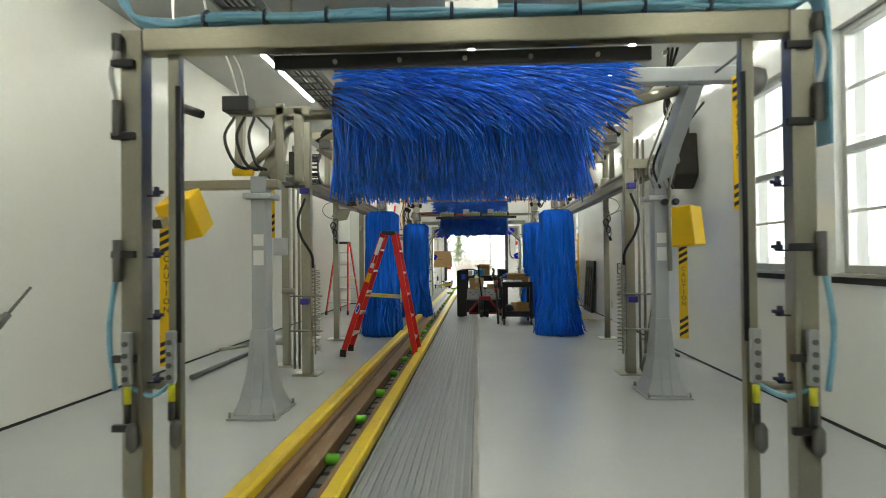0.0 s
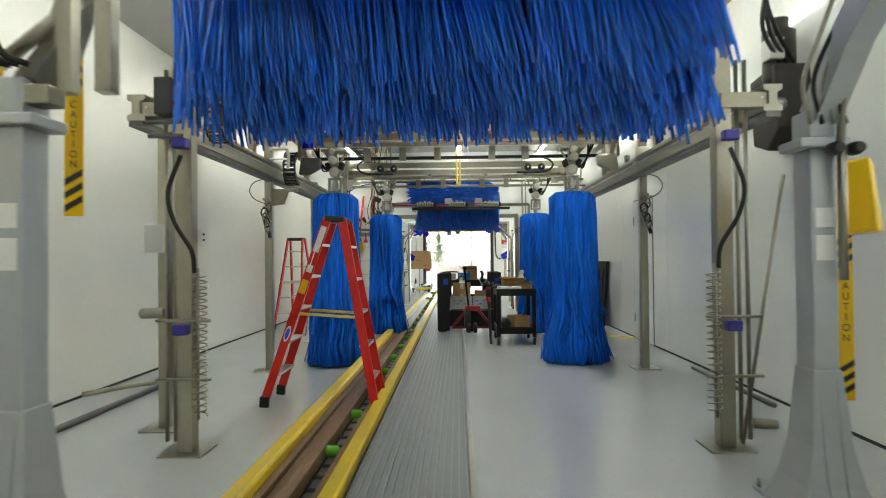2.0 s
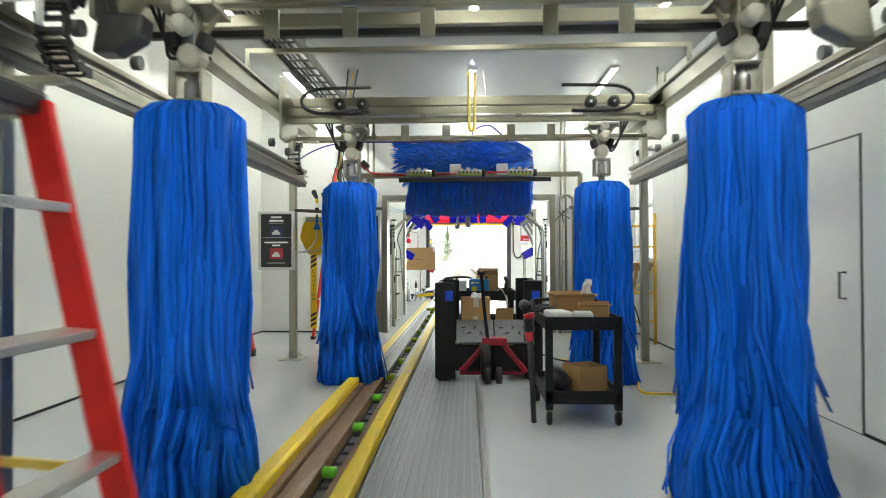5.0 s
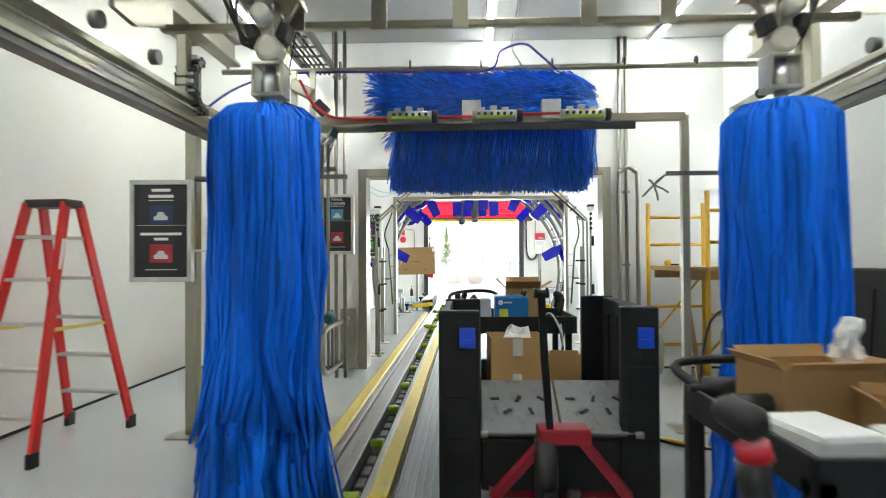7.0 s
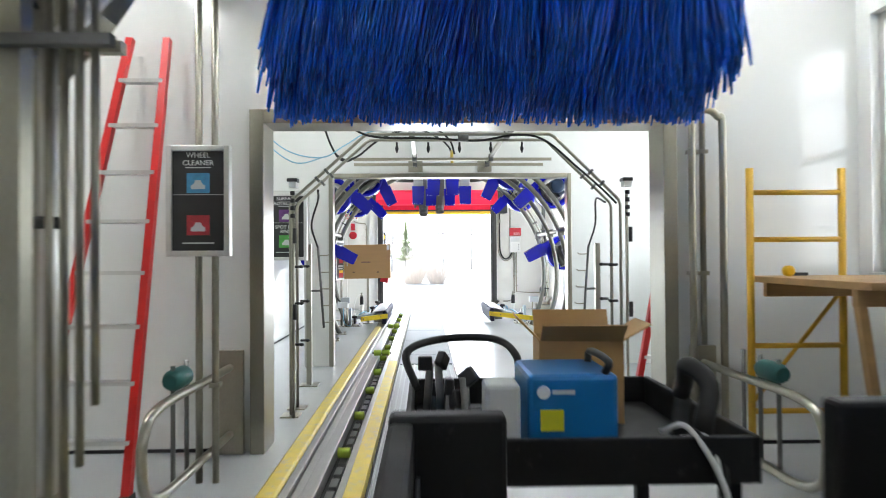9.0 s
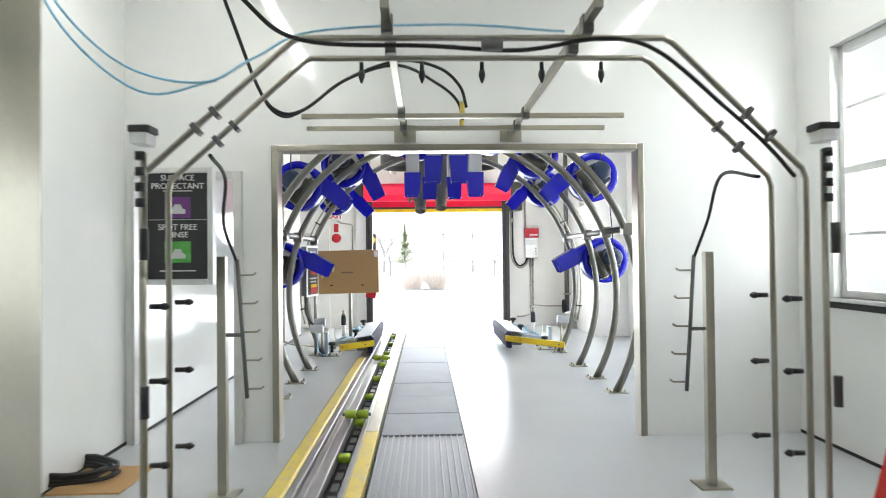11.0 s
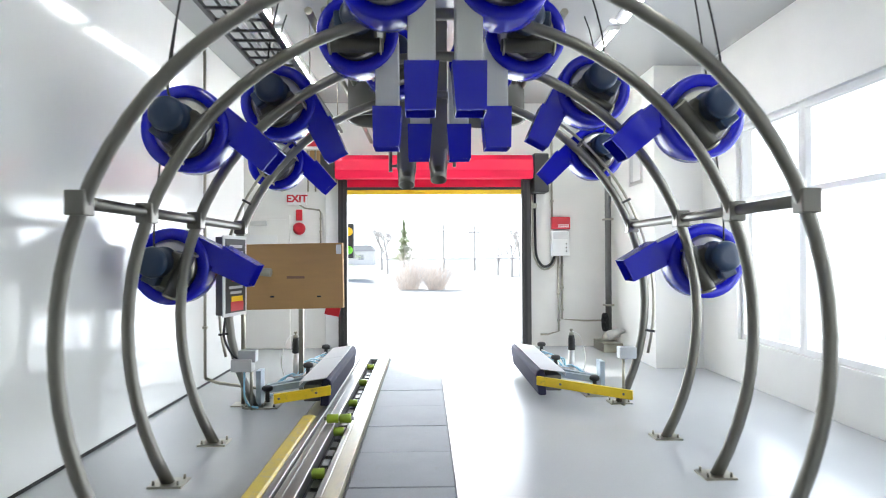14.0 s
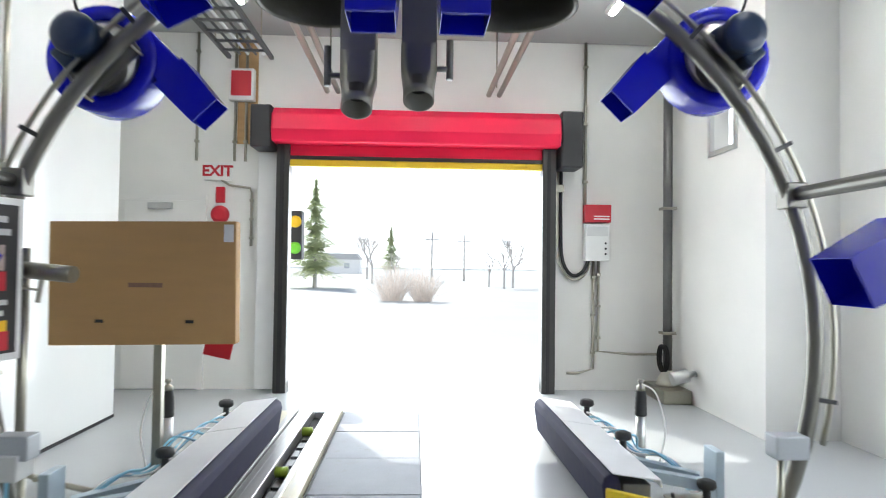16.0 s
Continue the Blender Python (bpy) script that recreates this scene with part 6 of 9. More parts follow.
M_PIC_BLUE = material("print_light_blue", (0.06, 0.25, 0.45), 0.4, vary=0.3, scale=20)
M_PIC_NAVY = material("print_navy", (0.02, 0.03, 0.10), 0.4, vary=0.3, scale=20)
M_PIC_RED = material("print_red", (0.35, 0.02, 0.03), 0.4, vary=0.3, scale=20)
M_PIC_GREEN = material("print_green", (0.08, 0.35, 0.06), 0.4, vary=0.4, scale=20)
M_PIC_VIOLET = material("print_violet", (0.12, 0.03, 0.18), 0.4, vary=0.4, scale=20)
poster(-2.70, 15.42, 1.17, 0.47, 0.76, (M_PIC_NAVY, M_PIC_RED), "dark framed menu sign fixed to a gantry post")
poster(-1.82, 17.8, 1.39, 0.38, 0.67, (M_PIC_BLUE, M_PIC_RED), "dark framed sign with a light blue picture on conduits",
       ((0.91, "WHEEL"), (0.84, "CLEANER")))
poster(-1.93, 20.62, 1.35, 0.43, 0.71, (M_PIC_VIOLET, M_PIC_GREEN), "dark framed sign with a green picture hung by the spray hoops",
       ((0.91, "SURFACE"), (0.84, "PROTECTANT"), (0.49, "SPOT FREE"), (0.425, "RINSE")))


# ---- bulk bin with pallet jack ----
def cardboard_box(name, x, y, z, w, d, h, turn, label, open_top=True, flap=0.45):
    b = thing(name, (x, y, z), label, "cardboard box", "cardboard boxes")
    m = pose(x, y, z, 0, 0, turn)
    for nm, sz, c in (("side", (w, 0.008, h), (0, -d / 2, h / 2)), ("side", (w, 0.008, h), (0, d / 2, h / 2)), ("side", (0.008, d, h), (-w / 2, 0, h / 2)), ("side", (0.008, d, h), (w / 2, 0, h / 2)), ("bottom", (w, d, 0.008), (0, 0, 0.004))):
        bm = bmesh.new()
        turned_box(bm, sz, m @ Matrix.Translation(c))
        part(nm, bm, M_CARD, b)
    if open_top is None:
        return b
    if open_top:
        for k, (sz, c, ax, a) in enumerate((((w, 0.006, d * flap), (0, -d / 2, h), 'X', 50), ((w, 0.006, d * flap), (0, d / 2, h), 'X', -25), ((0.006, d, w * flap * 0.9), (-w / 2, 0, h), 'Y', -45), ((0.006, d, w * flap * 0.9), (w / 2, 0, h), 'Y', 60))):
            bm = bmesh.new()
            turned_box(bm, sz, m @ Matrix.Translation(c) @ Matrix.Rotation(radians(a), 4, ax) @ Matrix.Translation((0, 0, sz[2] / 2)))
            part("flap", bm, M_CARD, b)
    else:
        bm = bmesh.new()
        turned_box(bm, (w, d, 0.008), m @ Matrix.Translation((0, 0, h)))
        part("lid", bm, M_CARD, b)
        bm = bmesh.new()
        turned_box(bm, (0.05, d * 1.005, 0.002), m @ Matrix.Translation((0, 0, h + 0.006)))
        part("tape", bm, M_CREAM, b)
    return b


M_BIN = material("black_bin_plastic", (0.010, 0.0105, 0.011), 0.5, vary=0.3, scale=9.0, bump=0.10, spec=0.3, spots=0.12, spot_color=(0.035, 0.035, 0.037))
M_BINGREY = material("scuffed_grey_panel", (0.20, 0.205, 0.21), 0.5, 0.2, vary=0.15, scale=5.0, bump=0.06, spots=0.4, spot_color=(0.05, 0.05, 0.05))
bin_ = thing("bulk_bin", (0.25, 14.8, 0), "open black plastic bulk bin with blue latches and a lowered front", "bulk bin")
bx0, bx1, by0, by1 = -0.345, 0.815, 14.13, 15.33
for nm, a in (("corner_post", (bx0, bx0 + 0.22, by0, by0 + 0.07, 0.02, 1.055)), ("corner_post", (bx1 - 0.20, bx1, by0, by0 + 0.07, 0.02, 1.075)),
              ("corner_post", (bx0, bx0 + 0.25, by1 - 0.07, by1, 0.02, 1.045)), ("corner_post", (bx1 - 0.20, bx1 + 0.02, by1 - 0.07, by1, 0.02, 1.065)),
              ("side_wall", (bx0, bx0 + 0.055, by0 + 0.072, by1 - 0.072, 0.1, 1.035)), ("side_wall", (bx1 - 0.055, bx1, by0 + 0.072, by1 - 0.072, 0.1, 1.06)),
              ("front_wall", (bx0 + 0.222, bx1 - 0.202, by0 + 0.012, by0 + 0.06, 0.1, 0.375)), ("back_wall", (bx0 + 0.252, bx1 - 0.202, by1 - 0.06, by1 - 0.01, 0.1, 0.618)),
              ("deck", (bx0 + 0.06, bx1 - 0.06, by0 + 0.072, by1 - 0.072, 0.12, 0.2))):
    bm = bmesh.new()
    box(bm, *a)
    w = part(nm, bm, M_BIN, bin_, "", 0.012)
    if nm == "side_wall":
        for k in range(4):
            bm = bmesh.new()
            yy = by0 + 0.17 + 0.24 * k
            xx = a[1] + 0.001 if a[0] < 0 else a[0] - 0.013
            box(bm, xx, xx + 0.012, yy, yy + 0.13, 0.25, 0.96)
            part("rib", bm, M_BIN, w, "", 0.005)
    if nm == "corner_post" and a[2] == by0:
        for k in range(3):
            bm = bmesh.new()
            zz = 0.16 + 0.22 * k
            box(bm, a[0] + 0.03, a[1] - 0.03, by0 - 0.006, by0 - 0.001, zz, zz + 0.16)
            part("rib", bm, M_BIN, w, "", 0.004)
for k in range(3):
    bm = bmesh.new()
    xx = (bx0 + 0.02, 0.165, bx1 - 0.16)[k]
    box(bm, xx, xx + 0.14, by0 + 0.02, by1, 0.0, 0.12)
    part("skid", bm, M_BIN, bin_, "", 0.01)
for x in (-0.235, 0.70):
    bm = bmesh.new()
    box(bm, x, x + 0.085, by0 - 0.010, by0 - 0.001, 0.855, 0.965)
    lt = part("latch", bm, M_BLUELABEL, bin_, "bright blue latch", 0.008)
    bm = bmesh.new()
    box(bm, x + 0.02, x + 0.065, by0 - 0.020, by0 - 0.010, 0.885, 0.905)
    part("thumb_grip", bm, M_BLUELABEL, lt, "", 0.003)
for x0, x1 in ((-0.115, 0.295), (0.305, 0.715)):
    tilt = Matrix.Translation(((x0 + x1) / 2, 14.315, 0.505)) @ pose(0, 0, 0, 29, 0, 0)
    bm = bmesh.new()
    turned_box(bm, (x1 - x0, 0.43, 0.03), tilt)
    pn = part("drop_panel", bm, M_BINGREY, bin_, "scuffed grey drop panel", 0.008)
    for k in range(5):
        bm = bmesh.new()
        turned_box(bm, (0.05, 0.018, 0.006), tilt @ pose(-0.13 + 0.065 * k, 0.05 * (-1) ** k, 0.016, 0, 0, 35 * k))
        part("slot", bm, M_RUBBER, pn)
    for x in (x0 + 0.01, x1 - 0.01):
        bm = bmesh.new()
        cyl(bm, (x - 0.02, by0 - 0.01, 0.405), (x + 0.02, by0 - 0.01, 0.405), 0.018, 10)
        part("hinge_pin", bm, M_STEEL, pn)
cardboard_box("cardboard_box", 0.10, 14.66, 0.20, 0.315, 0.31, 0.665, 3, "tall open brown cardboard box in the bin", None)
tp = thing("packing_tape", (0.10, 14.503, 0.6), "pale strip of tape on the tall cardboard box", "tape")
bm = bmesh.new()
turned_box(bm, (0.06, 0.003, 0.10), pose(0.105, 14.494, 0.81, 0, 0, 3))
part("strip", bm, M_CREAM, tp)
bm = bmesh.new()
turned_box(bm, (0.055, 0.003, 0.07), pose(0.10, 14.494, 0.62, 0, 0, 3))
part("strip", bm, M_CREAM, tp)
cardboard_box("cardboard_box", 0.46, 15.06, 0.20, 0.20, 0.18, 0.50, -6, "small brown cardboard box at the back of the bin", None)
wrap = thing("packing_paper", (0.1, 14.68, 0.75), "crumpled white packing paper in the tall box", "paper")
bm = bmesh.new()
bmesh.ops.create_icosphere(bm, subdivisions=3, radius=0.10, matrix=Matrix.Translation((0.11, 14.70, 0.79)))
for v in bm.verts:
    v.co += v.normal * (0.07 * noise.noise(v.co * 16) + 0.03 * noise.noise(v.co * 45))
part("sheet", bm, M_WHITE, wrap)

jack = thing("pallet_jack", (0.28, 14.0, 0), "red pallet jack with a black handle under the bin", "pallet jack")
for x0, x1 in ((-0.06, 0.22), (0.62, 0.36)):
    bm = bmesh.new()
    sweep(bm, [(x0, 14.22, 0.10), (x0, 14.02, 0.12), (x1, 13.98, 0.44)], 0.023, square=True)
    part("frame_leg", bm, M_JACK, jack, "red painted frame leg", 0.004)
bm = bmesh.new()
box(bm, 0.16, 0.42, 13.93, 14.08, 0.40, 0.48)
part("frame_head", bm, M_JACK, jack, "", 0.01)
bm = bmesh.new()
box(bm, -0.08, 0.64, 14.18, 14.26, 0.05, 0.13)
part("crossbar", bm, M_JACK, jack, "", 0.008)
for x in (0.05, 0.40):
    bm = bmesh.new()
    box(bm, x, x + 0.15, 14.26, 15.2, 0.06, 0.1)
    part("fork", bm, M_JACK, jack, "", 0.01)
bm = bmesh.new()
cyl(bm, (0.2, 13.98, 0.12), (0.2, 13.98, 0.42), 0.06, 16)
part("pump", bm, M_BLACK, jack)
for x in (0.18, 0.30):
    bm = bmesh.new()
    disc_profile(bm, (x, 13.95, 0.09), (x + 0.07, 13.95, 0.09), [(0, 0.06), (0.1, 0.088), (0.9, 0.088), (1, 0.06)], 20)
    part("wheel", bm, M_RUBBER, jack)
bm = bmesh.new()
sweep(bm, [(0.22, 13.97, 0.45), (0.175, 13.82, 0.85), (0.15, 13.72, 1.165)], 0.017, square=True)
hd = part("handle", bm, M_BIN, jack)
bm = bmesh.new()
cyl(bm, (0.115, 13.715, 1.165), (0.185, 13.715, 1.165), 0.019, 14)
part("grip", bm, M_BIN, hd, "short black grip")
for x in (0.118, 0.170):
    bm = bmesh.new()
    disc_profile(bm, (x, 13.715, 1.175), (x + 0.014, 13.715, 1.175), [(0, 0.014), (0.2, 0.020), (0.8, 0.020), (1, 0.014)], 14)
    part("release_lever", bm, M_BIN, hd, "small black lever")

# second bin behind with machines
bin2 = thing("tool_cart", (0.1, 16.1, 0), "black open tool cart loaded with machines behind the bin", "tool cart")
for nm, a in (("top_tray", (-0.30, 0.62, 15.66, 16.50, 0.765, 0.785)), ("shelf", (-0.28, 0.60, 15.68, 16.48, 0.22, 0.25)),
              ("lip", (-0.31, 0.63, 15.64, 15.66, 0.755, 0.885)), ("lip", (-0.31, 0.63, 16.50, 16.52, 0.755, 0.885)), ("lip", (-0.33, -0.31, 15.64, 16.52, 0.755, 0.885)), ("lip", (0.63, 0.65, 15.64, 16.52, 0.755, 0.885))):
    bm = bmesh.new()
    box(bm, *a)
    part(nm, bm, M_BIN, bin2, "", 0.006)
for x in (-0.29, 0.57):
    for y in (15.69, 16.43):
        bm = bmesh.new()
        box(bm, x, x + 0.05, y, y + 0.05, 0.11, 0.765)
        part("leg", bm, M_BIN, bin2, "", 0.006)
        bm = bmesh.new()
        disc_profile(bm, (x + 0.005, y + 0.025, 0.055), (x + 0.045, y + 0.025, 0.055), [(0, 0.045), (0.2, 0.055), (0.8, 0.055), (1, 0.045)], 14)
        part("castor", bm, M_RUBBER, bin2)
bm = bmesh.new()
sweep(bm, bend([(-0.30, 16.35, 0.88), (-0.34, 16.45, 1.00), (-0.20, 16.62, 1.03), (0.02, 16.62, 1.03), (0.10, 16.5, 0.98), (0.10, 16.4, 0.88)]), 0.016, 8)
part("push_handle", bm, M_BIN, bin2)
psu = thing("battery_charger", (-0.06, 15.75, 0.79), "small grey charger box on the cart", "charger")
bm = bmesh.new()
box(bm, -0.10, 0.00, 15.70, 15.82, 0.785, 1.02)
part("case", bm, M_GREYBOX, psu, "", 0.012)
wel = thing("welder", (0.22, 15.85, 0.80), "small blue welding machine with a yellow label on the cart", "welding machine")
bm = bmesh.new()
box(bm, 0.03, 0.295, 15.76, 16.05, 0.80, 1.035)
wb = part("case", bm, M_WELD, wel, "", 0.015)
bm = bmesh.new()
box(bm, 0.065, 0.132, 15.752, 15.76, 0.875, 0.935)
part("label_plate", bm, M_VALVE, wb, "yellow warning label")
bm = bmesh.new()
disc_profile(bm, (0.075, 15.752, 0.985), (0.075, 15.76, 0.985), [(0, 0.018), (1, 0.02)], 14)
part("badge", bm, M_WHITE, wb)
bm = bmesh.new()
box(bm, 0.10, 0.165, 15.754, 15.76, 0.980, 0.992)
part("badge_bar", bm, M_WHITE, wb)
bm = bmesh.new()
sweep(bm, bend([(0.26, 15.78, 1.035), (0.27, 15.78, 1.07), (0.27, 15.98, 1.07), (0.26, 15.98, 1.035)]), 0.012, 8)
part("handle", bm, M_BLACK, wb)
cardboard_box("cardboard_box", 0.295, 16.28, 0.787, 0.29, 0.22, 0.29, -4, "open brown cardboard box with raised flaps on the cart")
reel = thing("cable_reel", (0.53, 15.80, 0.785), "black coiled cable reel standing on the cart", "cable reel")
bm = bmesh.new()
n = 28
sweep(bm, [(0.53 + 0.012 * math.sin(k * 7), 15.80 + 0.10 * math.cos(2 * math.pi * k / n), 0.935 + 0.115 * math.sin(2 * math.pi * k / n)) for k in range(n + 1)], 0.028, 10)
part("coil", bm, M_RUBBER, reel)
bm = bmesh.new()
cyl(bm, (0.48, 15.80, 0.805), (0.58, 15.80, 0.805), 0.02, 10)
part("stand", bm, M_RUBBER, reel)
for j in range(4):
    cb = thing("cable", (0.4, 15.7, 0.83), "loose grey cable lying over the cart", "cable", "loose cables")
    bm = bmesh.new()
    sweep(bm, bend([(0.40 + 0.03 * j, 15.72, 0.88 - 0.01 * j), (0.46 + 0.03 * j, 15.66, 0.90 - 0.02 * j), (0.53, 15.58, 0.72 - 0.05 * j), (0.48 + 0.04 * j, 15.6, 0.5), (0.45 + 0.06 * j, 15.58, 0.28)]), 0.008, 6)
    part("cord", bm, M_RUBBER if j % 2 else M_GREYBOX, cb)
rng = random.Random(5)
for j in range(7):
    x = -0.27 + 0.026 * j + rng.uniform(-0.01, 0.01)
    y = 15.85 + rng.uniform(-0.05, 0.4)
    h = rng.uniform(0.10, 0.24)
    tl = thing("hand_tool", (x, y, 0.785), "dark hand tool standing in the cart tray", "tool", "hand tools")
    bm = bmesh.new()
    cyl(bm, (x, y, 0.785), (x + rng.uniform(-0.02, 0.02), y, 0.80 + h), 0.014, 8)
    part("shank", bm, M_DARKSTEEL, tl)
    bm = bmesh.new()
    turned_box(bm, (0.05, 0.03, 0.05), pose(x, y, 0.80 + h, 0, 20 * (j % 3), 30 * j))
    part("head", bm, M_BLACK, tl, "", 0.006)

# ---- service cart with boxes ----
cart = thing("service_cart", (0.9, 12.75, 0), "black plastic two-shelf service cart loaded with boxes", "service cart")
cx0, cx1, cy0, cy1 = 0.62, 1.22, 12.3, 13.2
for x in (cx0, cx1 - 0.06):
    for y in (cy0, cy1 - 0.06):
        bm = bmesh.new()
        box(bm, x, x + 0.06, y, y + 0.06, 0.12, 0.80)
        part("post", bm, M_BIN, cart, "", 0.008)
        bm = bmesh.new()
        disc_profile(bm, (x + 0.01, y + 0.03, 0.06), (x + 0.05, y + 0.03, 0.06), [(0, 0.05), (0.2, 0.06), (0.8, 0.06), (1, 0.05)], 14)
        c = part("castor", bm, M_RUBBER, cart)
        bm = bmesh.new()
        box(bm, x + 0.0, x + 0.06, y + 0.01, y + 0.05, 0.09, 0.13)
        part("castor_fork", bm, M_STEEL, c)
for z in (0.20, 0.78):
    bm = bmesh.new()
    box(bm, cx0 + 0.003, cx1 - 0.003, cy0 + 0.003, cy1 - 0.003, z, z + 0.03)
    sh = part("shelf", bm, M_BIN, cart, "", 0.006)
    for a in ((cx0, cx1, cy0, cy0 + 0.02), (cx0, cx1, cy1 - 0.02, cy1), (cx0, cx0 + 0.02, cy0 + 0.02, cy1 - 0.02), (cx1 - 0.02, cx1, cy0 + 0.02, cy1 - 0.02)):
        bm = bmesh.new()
        box(bm, *a, z - 0.03, z + 0.075)
        part("lip", bm, M_BIN, sh, "", 0.006)
bm = bmesh.new()
sweep(bm, bend([(cx0 + 0.03, cy1 - 0.05, 0.85), (cx0 + 0.03, cy1 + 0.10, 0.92), (cx1 - 0.03, cy1 + 0.10, 0.92), (cx1 - 0.03, cy1 - 0.05, 0.85)]), 0.018, 8)
part("push_handle", bm, M_BIN, cart)
cardboard_box("cardboard_box", 0.92, 12.90, 0.81, 0.32, 0.28, 0.17, 6, "open brown cardboard box with short flaps on the cart", True, 0.16)
cardboard_box("cardboard_box", 1.06, 12.58, 0.81, 0.22, 0.22, 0.11, -14, "small open brown cardboard box on the cart", True, 0.16)
cardboard_box("cardboard_box", 0.98, 12.62, 0.23, 0.26, 0.26, 0.20, 22, "open brown cardboard box on the lower shelf", None)
for x, y, w, d_, h, tr in ((0.745, 12.50, 0.18, 0.26, 0.08, 8), (0.93, 12.42, 0.16, 0.14, 0.08, -6), (1.15, 12.95, 0.08, 0.16, 0.1, 4)):
    pk = thing("parts_packet", (x, y, 0.81), "small white parts packet on the cart", "packet", "white packets")
    bm = bmesh.new()
    turned_box(bm, (w, d_, h), pose(x, y, 0.81 + h / 2, 0, 0, tr))
    part("wrap", bm, M_WHITE, pk, "", 0.02)
pb = thing("plastic_bag", (0.86, 12.98, 1.0), "clear white plastic bag sticking out of a box on the cart", "bag")
bm = bmesh.new()
bmesh.ops.create_icosphere(bm, subdivisions=3, radius=0.065, matrix=Matrix.Translation((1.06, 12.90, 1.00)) @ Matrix.Diagonal((0.6, 0.6, 1.9, 1)))
for v in bm.verts:
    v.co += v.normal * (0.05 * noise.noise(v.co * 14) + 0.02 * noise.noise(v.co * 40))
part("film", bm, M_WHITE, pb)
ht = thing("stick_vacuum", (0.50, 12.34, 0.0), "red and black stick tool leaning on the cart", "power tool")
bm = bmesh.new()
cyl(bm, (0.53, 12.33, 0.02), (0.50, 12.33, 0.70), 0.022, 12)
sv = part("wand", bm, M_BLACK, ht)
for za, zb, r_, mt in ((0.66, 0.74, 0.032, M_RED2), (0.74, 0.84, 0.040, M_BLACK), (0.84, 0.88, 0.042, M_RED2)):
    bm = bmesh.new()
    cyl(bm, (0.50, 12.33, za), (0.488, 12.33, zb), r_, 14)
    part("collar", bm, mt, sv, "red plastic band" if mt is M_RED2 else "")
bm = bmesh.new()
disc_profile(bm, (0.49, 12.27, 0.93), (0.45, 12.42, 0.95), [(0, 0.02), (0.2, 0.045), (0.8, 0.042), (1, 0.025)], 14)
part("motor_head", bm, M_RUBBER, ht)
bag = thing("tool_bag", (0.75, 12.6, 0.23), "dark cloth tool bag on the lower shelf", "bag")
bm = bmesh.new()
disc_profile(bm, (0.77, 12.42, 0.31), (0.77, 12.95, 0.31), [(0, 0.03), (0.08, 0.075), (0.5, 0.082), (0.92, 0.075), (1, 0.03)], 16)
part("body", bm, M_BLACK, bag)
for k, (x, y) in enumerate(((0.70, 13.08), (0.69, 12.80))):
    dr = thing("power_tool", (x, y, 0.81), "red and black power tool lying on the cart edge", "power tool", "power tools")
    bm = bmesh.new()
    disc_profile(bm, (x - 0.10, y, 0.86), (x + 0.06, y, 0.86), [(0, 0.015), (0.3, 0.02), (0.32, 0.042), (1, 0.042)], 14)
    part("body", bm, M_BLACK, dr)
    bm = bmesh.new()
    box(bm, x - 0.03, x + 0.05, y - 0.02, y + 0.02, 0.81, 0.84)
    part("battery", bm, M_RED2, dr, "", 0.006)

panel = thing("black_panel", (2.85, 15.55, 0), "black moulded plastic bin panel leaning against the wall", "plastic panel")
bm = bmesh.new()
turned_box(bm, (0.05, 1.13, 1.24), pose(2.86, 15.37, 0.625, 0, 4, 0))
bp = part("sheet", bm, M_BIN, panel, "", 0.02)
for k in range(3):
    bm = bmesh.new()
    turned_box(bm, (0.014, 0.10, 0.95), pose(2.829, 15.07 + 0.3 * k, 0.62, 0, 4, 0))
    part("rib", bm, M_BIN, bp, "", 0.006)

# ---- scaffold bench, gas bottle, ladders ----
sc = thing("scaffold", (2.35, 17.6, 0), "yellow scaffold end frames holding a plank worktop", "scaffold")
for y, xa, xb, zt in ((18.05, 1.88, 2.50, 1.95), (17.0, 2.15, 2.85, 1.98)):
    for x in (xa, xb):
        bm = bmesh.new()
        cyl(bm, (x, y, 0.0), (x, y, zt), 0.024, 12)
        part("upright", bm, M_SCAF, sc)
    for z in (0.35, 0.78, 1.48, 1.79):
        bm = bmesh.new()
        cyl(bm, (xa, y, z), (xb, y, z), 0.018, 10)
        part("rung", bm, M_SCAF, sc)
    bm = bmesh.new()
    cyl(bm, (xa, y, 0.4), (xb, y, 1.15), 0.014, 8)
    part("brace", bm, M_SCAF, sc)
for k in range(4):
    bm = bmesh.new()
    xx = 1.90 + 0.235 * k
    box(bm, xx, xx + 0.225, 16.95, 18.12, 1.20, 1.24)
    part("plank", bm, M_WOOD, sc, "", 0.004)
for y in (17.1, 17.95):
    bm = bmesh.new()
    box(bm, 1.92, 2.82, y - 0.02, y + 0.02, 1.11, 1.20)
    part("joist", bm, M_WOOD, sc, "", 0.004)
for x, x2 in ((1.95, 2.12), (2.6, 2.4)):
    bm = bmesh.new()
    sweep(bm, [(x, 17.1, 1.12), (x2, 17.12, 0.0)], 0.022, square=True)
    part("wood_leg", bm, M_WOOD, sc)
tape = thing("tape_measure", (2.05, 17.9, 1.24), "yellow and black tape measure on the plank top", "tape measure")
bm = bmesh.new()
disc_profile(bm, (2.05, 17.88, 1.275), (2.05, 17.93, 1.275), [(0, 0.02), (0.15, 0.035), (0.85, 0.035), (1, 0.02)], 16)
tb = part("case", bm, M_YBOX, tape)
bm = bmesh.new()
box(bm, 2.08, 2.17, 17.89, 17.91, 1.245, 1.265)
part("hook_end", bm, M_BLACK, tb)
can = thing("paint_can", (2.52, 17.5, 1.24), "teal can standing on the plank top", "can")
